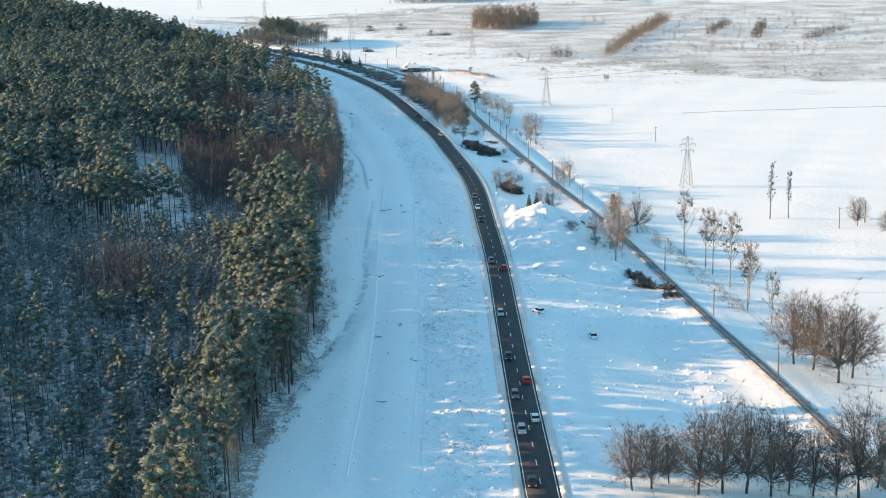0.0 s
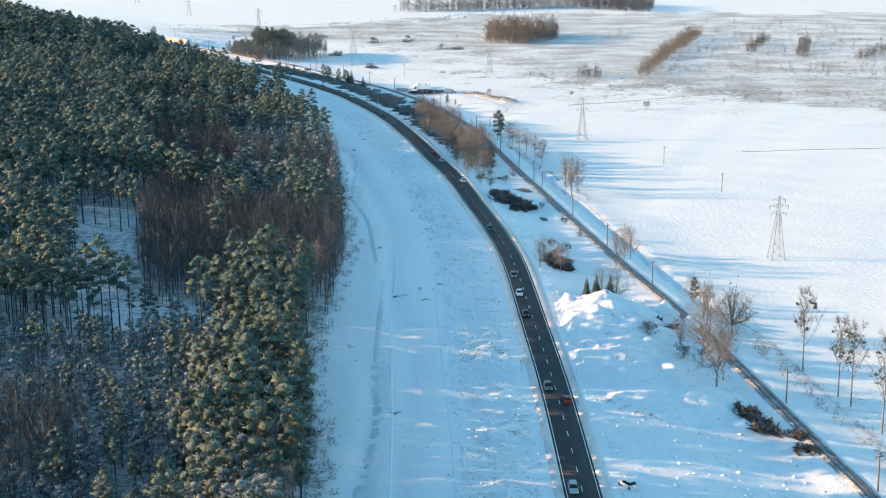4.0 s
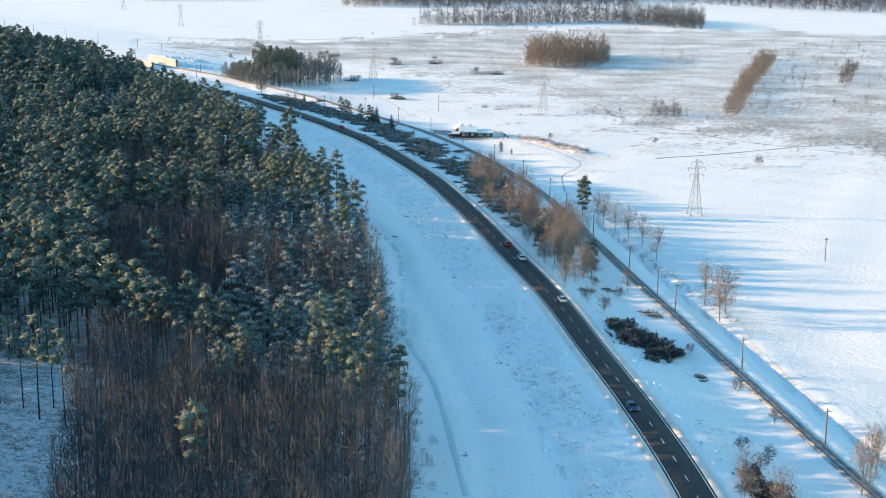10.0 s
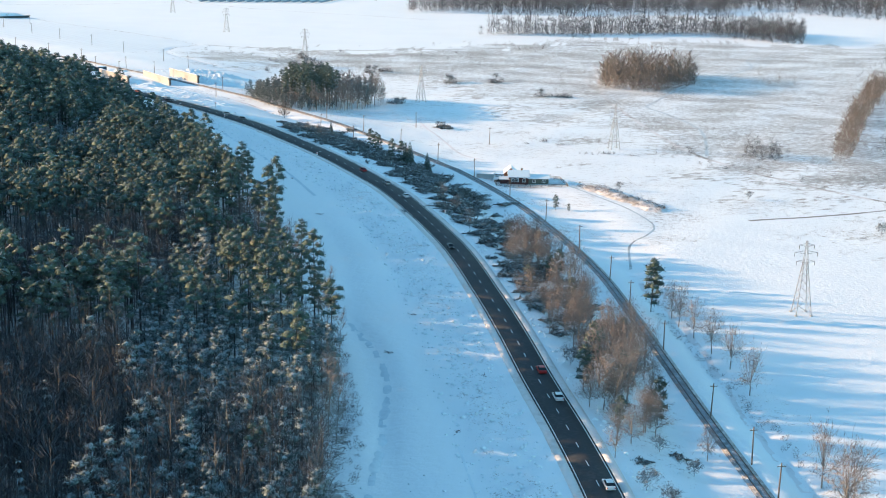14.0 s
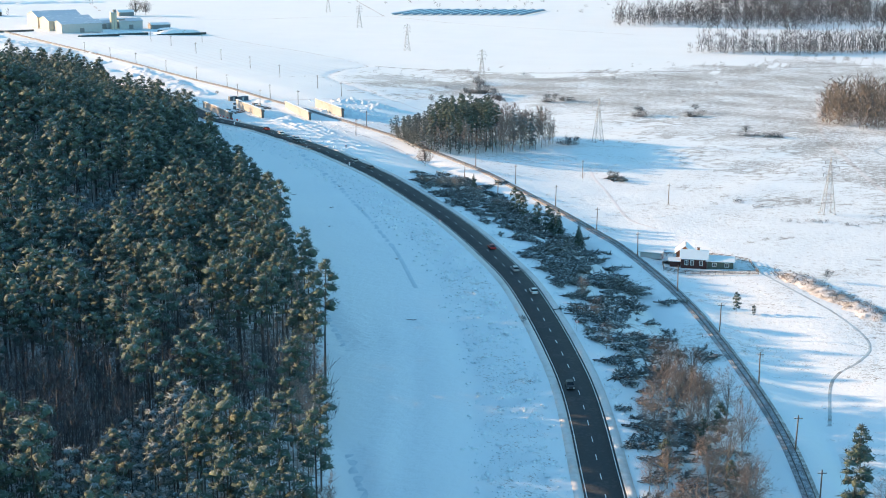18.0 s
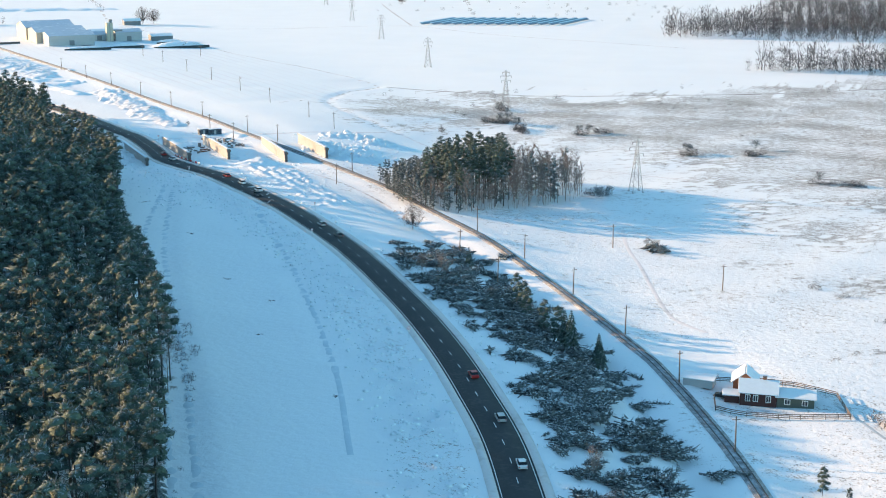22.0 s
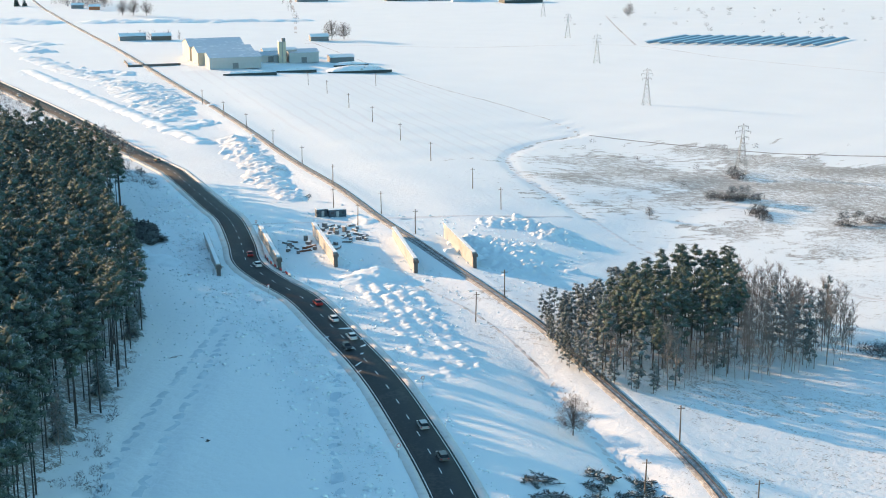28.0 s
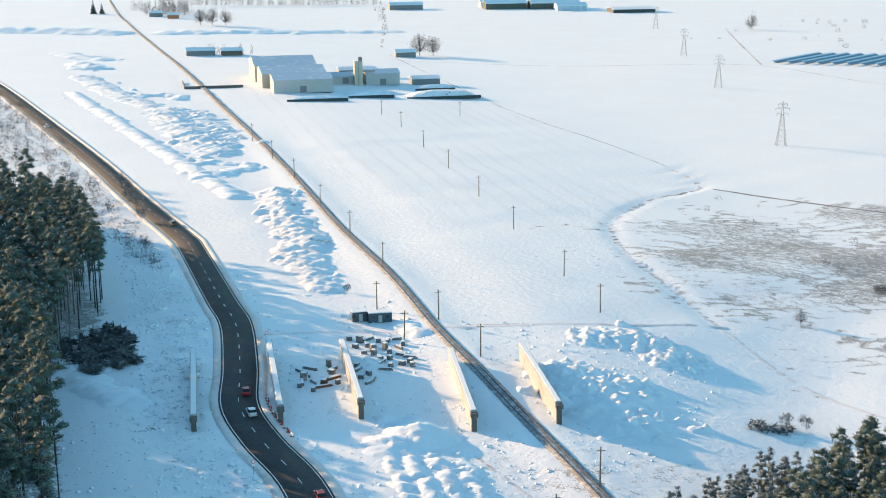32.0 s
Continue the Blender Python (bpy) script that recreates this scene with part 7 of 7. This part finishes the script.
def car(colour, estate=False):
    """A passenger car facing +y."""
    root = thing("car", colour + " passenger car on the asphalt road", "car", group="cars on the road")
    paint = CAR_PAINT[colour]
    L, W = 2.25, 0.9
    side = [(-L, 0.28), (-L + 0.02, 0.78), (-L + 0.25, 0.95), (1.0, 0.93), (1.95, 0.78), (L, 0.55), (L - 0.02, 0.28)]
    bm = bmesh.new()
    rings = [[bm.verts.new((s * W * (0.94 if z > 0.85 else 1.0), y, z)) for y, z in side] for s in (-1, 1)]
    bm.faces.new(rings[0])
    bm.faces.new(rings[1][::-1])
    for k in range(len(side)):
        n = (k + 1) % len(side)
        bm.faces.new((rings[0][n], rings[0][k], rings[1][k], rings[1][n]))
    bmesh.ops.recalc_face_normals(bm, faces=bm.faces[:])
    bmesh.ops.bevel(bm, geom=bm.edges[:], offset=0.05, segments=1, affect="EDGES")
    part("body", bm, paint, root)
    back = -L + (0.3 if estate else 0.75)
    cab = [(back - 0.25, 0.93, W * 0.93), (1.05, 0.92, W * 0.93), (0.3, 1.43, W * 0.76), (back + 0.2, 1.44, W * 0.76)]
    bm = bmesh.new()
    rings = [[bm.verts.new((s * w, y, z)) for y, z, w in cab] for s in (-1, 1)]
    bm.faces.new(rings[0])
    bm.faces.new(rings[1][::-1])
    for k in range(4):
        n = (k + 1) % 4
        bm.faces.new((rings[0][n], rings[0][k], rings[1][k], rings[1][n]))
    bmesh.ops.recalc_face_normals(bm, faces=bm.faces[:])
    part("glazing", bm, CAR_GLASS, root, "dark tinted windows")
    part("roof", boxes((-W * 0.77, W * 0.77, back + 0.18, 0.34, 1.41, 1.49), bevel=0.03), paint, root)
    for sx in (-1, 1):
        for y in (-1.4, 1.4):
            bm = bmesh.new()
            prism(bm, (sx * 0.70, y, 0.32), (sx * 0.92, y, 0.32), 0.32, 0.32, 12)
            wheel = part("wheel", bm, TYRE, root)
            bm = bmesh.new()
            prism(bm, (sx * 0.921, y, 0.32), (sx * 0.935, y, 0.32), 0.2, 0.19, 8)
            part("rim", bm, RIM, wheel)
        part("headlight", boxes((sx * 0.68 - 0.18, sx * 0.68 + 0.18, L - 0.12, L + 0.02, 0.56, 0.70), bevel=0.02), HEAD_LAMP, root)
        part("tail_light", boxes((sx * 0.74 - 0.12, sx * 0.74 + 0.12, -L - 0.02, -L + 0.1, 0.62, 0.82), bevel=0.02), TAIL_LAMP, root)
        part("mirror", boxes((sx * 0.98 - 0.1, sx * 0.98 + 0.1, 0.72, 0.86, 0.92, 1.06), bevel=0.02), paint, root)
    return root


CARS = {n: car(n, n in ("grey", "silver")) for n in CAR_PAINT}


def road_at(y):
    k = int(np.argmin(np.abs(ROAD[:, 1] - y)))
    a, b = ROAD[max(k - 1, 0)], ROAD[min(k + 1, len(ROAD) - 1)]
    return np.array((np.interp(y, ROAD[:, 1], ROAD[:, 0]), y)), math.degrees(math.atan2(-(b[0] - a[0]), b[1] - a[1])), float(profile(ROAD_Z, y))


def drive(colour, y, away):
    """A car in its lane: away drives ahead on the right."""
    p, turn, z = road_at(y)
    a = radians(turn)
    off = 1.75 if away else -1.75
    x, yy = p[0] + math.cos(a) * off, p[1] + math.sin(a) * off
    copy_thing(CARS[colour], pose(x, yy, z + 0.1, 0, 0, turn if away else turn + 180))


for colour, y, away in (("black", 253, False), ("silver", 281, False), ("white", 288, True), ("grey", 303, False), ("red", 313, True), ("black", 331, False), ("silver", 369, False), ("red", 418, True), ("grey", 427, False), ("black", 486, False), ("white", 507, False), ("grey", 527, False), ("blue", 590, False), ("white", 674, True), ("white", 721, True), ("red", 739, True), ("black", 858, False), ("white", 934, True), ("silver", 957, True), ("red", 982, True), ("grey", 1098, True), ("silver", 1111, True), ("white", 1156, True), ("black", 1151, False), ("white", 1167, True), ("red", 1178, True), ("white", 1206, True), ("red", 1216, True), ("grey", 1340, True), ("white", 1482, False)):
    drive(colour, y, away)
for colour, x, y, turn, label in (("white", 27, 371, 35, "white car parked on the snowy building ground"), ("white", 40.5, 352, 5, "white car parked on packed snow"), ("black", -28, 1003.5, 80, "black car parked in the house yard")):
    c = copy_thing(CARS[colour], at_ground(x, y, turn))
    c["label"], c["group"] = label, "parked cars"
for proto in CARS.values():
    remove_proto(proto)

# ---- building site between the walls ----
HUT_BLUE = material("site_hut_sheet", (0.05, 0.075, 0.10), 0.6, vary=0.15, scale=1)
SITE_GREY = material("stacked_formwork", (0.16, 0.16, 0.16), 0.8, vary=0.3, scale=2, second=(0.6, 0.62, 0.64), amount=0.35)
RED_BOARD = material("red_barrier_board", (0.5, 0.03, 0.03), 0.6, vary=0.1, scale=3)
RUST = material("rusty_rebar", (0.16, 0.08, 0.05), 0.9, vary=0.3, scale=3)


def site_hut(x, y, turn, w=6.2, d=2.6):
    root = thing("site_hut", "dark container hut with a snowy roof", "hut", at_ground(x, y, turn))
    part("body", boxes((-w / 2, w / 2, -d / 2, d / 2, 0, 2.6), bevel=0.06), HUT_BLUE, root)
    part("snow_cover", boxes((-w / 2 - 0.1, w / 2 + 0.1, -d / 2 - 0.1, d / 2 + 0.1, 2.602, 2.85), bevel=0.1), ROOF_SNOW, root, "snow on the flat roof")
    part("door", boxes((-0.5, 0.5, -d / 2 - 0.05, -d / 2 + 0.01, 0.1, 2.1), bevel=0.02), GREY_SHEET, root)
    for s in (-1, 1):
        part("window", boxes((s * 1.9 - 0.5, s * 1.9 + 0.5, -d / 2 - 0.05, -d / 2 + 0.01, 1.1, 2.0), bevel=0.02), PANE, root)


site_hut(-287, 1281, 40)
site_hut(-292, 1279, 46, 4.5)
cr = random.Random(12)


def pallet(x, y, turn, h, label, mat):
    root = thing("material_stack", label, "stack", at_ground(x, y, turn), group="stacks of building material")
    w, d = (cr.uniform(1.3, 2.2), cr.uniform(0.2, 0.45)) if h < 0.8 else (cr.uniform(0.5, 0.9), cr.uniform(0.45, 0.75))
    part("base", boxes((-w, w, -d, d, 0, 0.15), bevel=0.02), FENCE_WOOD, root)
    n = max(1, int(h / 0.4))
    for k in range(n):
        part("layer", boxes((-w * cr.uniform(0.85, 0.98), w * cr.uniform(0.8, 0.98), -d * 0.95, d * 0.95, 0.155 + k * 0.4, 0.545 + k * 0.4), bevel=0.04), mat, root)
    part("snow_cover", boxes((-w * 0.84, w * 0.8, -d * 0.9, d * 0.9, 0.55 + (n - 1) * 0.4, 0.72 + (n - 1) * 0.4), bevel=0.07), ROOF_SNOW, root, "snow lying on top")


taken = []
for k in range(400):
    x, y = cr.uniform(-290, -258), cr.uniform(1222, 1272)
    d1 = abs((x + 264.5) * 0.765 + (y - 1207) * 0.645)
    d2 = abs((x + 251.5) * 0.77 + (y - 1218) * 0.638)
    if inside([(-281, 1236), (-272, 1247), (-279, 1257), (-262, 1240), (-262, 1228), (-272, 1224)], x, y) or inside([(-286, 1262), (-274, 1272), (-260, 1254), (-262, 1246)], x, y):
        if d1 > 2.4 and d2 > 2.4 and all((x - a) ** 2 + (y - b) ** 2 > 5.5 for a, b in taken):
            taken.append((x, y))
for x, y in taken[:70]:
    pallet(x, y, cr.uniform(0, 180), cr.choice((0.4, 0.4, 0.4, 0.8, 0.8, 1.2, 1.6)), "stack of dark formwork and blocks under snow", SITE_GREY if cr.random() < 0.92 else RUST)

# works barrier on the bend
barrier = thing("works_barrier", "red and white works barrier along the road bend", "barrier")
for k in range(12):
    y = 1196 + k * 1.5
    q, turn, z = road_at(y)
    a = radians(turn)
    x, yy = q[0] + math.cos(a) * 6.2, q[1] + math.sin(a) * 6.2
    b = part("board", boxes((-0.8, 0.8, -0.06, 0.06, 0.35, 1.0), bevel=0.02), RED_BOARD if k % 2 else WHITE_PAINT, barrier)
    b.matrix_world = pose(x, yy, z, 0, 0, turn + 90)
    f_ = part("foot", boxes((-0.2, 0.2, -0.4, 0.4, -0.1, 0.349), bevel=0.03), DARK_CONCRETE, barrier)
    f_.matrix_world = pose(x, yy, z, 0, 0, turn + 90)


def road_sign(x, y, turn, label):
    root = thing("road_sign", label, "road sign", at_ground(x, y, turn), group="road signs")
    bm = bmesh.new()
    prism(bm, (0, 0, -0.4), (0, 0, 2.9), 0.05, 0.05, 6)
    part("post", bm, GALVANISED, root)
    bm = bmesh.new()
    prism(bm, (0, -0.07, 2.6), (0, -0.03, 2.6), 0.42, 0.42, 14)
    part("plate", bm, RED_BOARD, root, "round plate with a red rim")
    bm = bmesh.new()
    prism(bm, (0, -0.09, 2.6), (0, -0.072, 2.6), 0.32, 0.32, 14)
    part("face", bm, WHITE_PAINT, root)
    part("plate", boxes((-0.3, 0.3, -0.07, -0.03, 1.7, 2.1), bevel=0.01), WHITE_PAINT, root)


for y, side in ((1128, 7.5), (1100, -6.5), (1188, -7), (1245, 7), (440, -7), (900, 7), (1010, -7.2)):
    q, turn, z = road_at(y)
    a = radians(turn)
    road_sign(q[0] + math.cos(a) * side, q[1] + math.sin(a) * side, turn, "round red-rimmed road sign on a steel post")

# marker posts along the carriageway
mk = thing("marker_post", "slim white roadside marker post in snow", "marker post", group="marker posts")
part("post", boxes((-0.06, 0.06, -0.05, 0.05, -0.3, 1.05), bevel=0.02), WHITE_PAINT, mk)
part("reflector", boxes((-0.061, 0.061, -0.055, 0.055, 0.72, 0.86), bevel=0), DARK_CONCRETE, mk)
for k, y in enumerate(np.arange(270, 1300, 42)):
    q, turn, z = road_at(y)
    a = radians(turn)
    for side in (-6.3, 6.3):
        copy_thing(mk, pose(q[0] + math.cos(a) * side, q[1] + math.sin(a) * side, z + 0.1, 0, 0, turn))
remove_proto(mk)


# dark branches and clods lying on the graded snow
def debris(x, y, turn, size, seed):
    r = random.Random(seed)
    root = thing("fallen_branches", "few dark branches lying on the graded snow", "branches", at_ground(x, y, turn), group="branches on the snow")
    for k in range(7):
        bm = bmesh.new()
        a = (r.uniform(-1, 1) * size, r.uniform(-0.4, 0.4) * size, 0.05)
        prism(bm, a, (a[0] + r.uniform(-1, 1) * size, a[1] + r.uniform(-0.6, 0.6) * size, r.uniform(0.1, 0.5) * size * 0.6), 0.08, 0.03, 4)
        part("branch", bm, BARK, root)


for k, (x, y, s) in enumerate([(-14, 500, 1.8), (-22, 505, 2.2), (-16, 512, 1.4), (-33, 455, 1.2), (-10, 520, 1.0), (-152, 1025, 0.9), (-143, 996, 1.1), (-30, 700, 1.2), (-26, 735, 1.4), (-46, 782, 1.3), (-50, 747, 1.6), (-20, 620, 1.1), (-12, 585, 1.0), (-160, 1060, 1.0), (-205, 1085, 1.3), (-172, 1040, 0.9), (-285, 1190, 1.8), (-242, 1125, 1.3), (-110, 960, 1.0), (-90, 900, 1.1), (-20, 410, 1.4), (-25, 380, 1.2), (-12, 360, 1.2), (-8, 330, 1.0), (-18, 350, 1.2), (-15, 300, 1.1), (-30, 560, 0.9)]):
    debris(x, y, 37 * k, s, k)
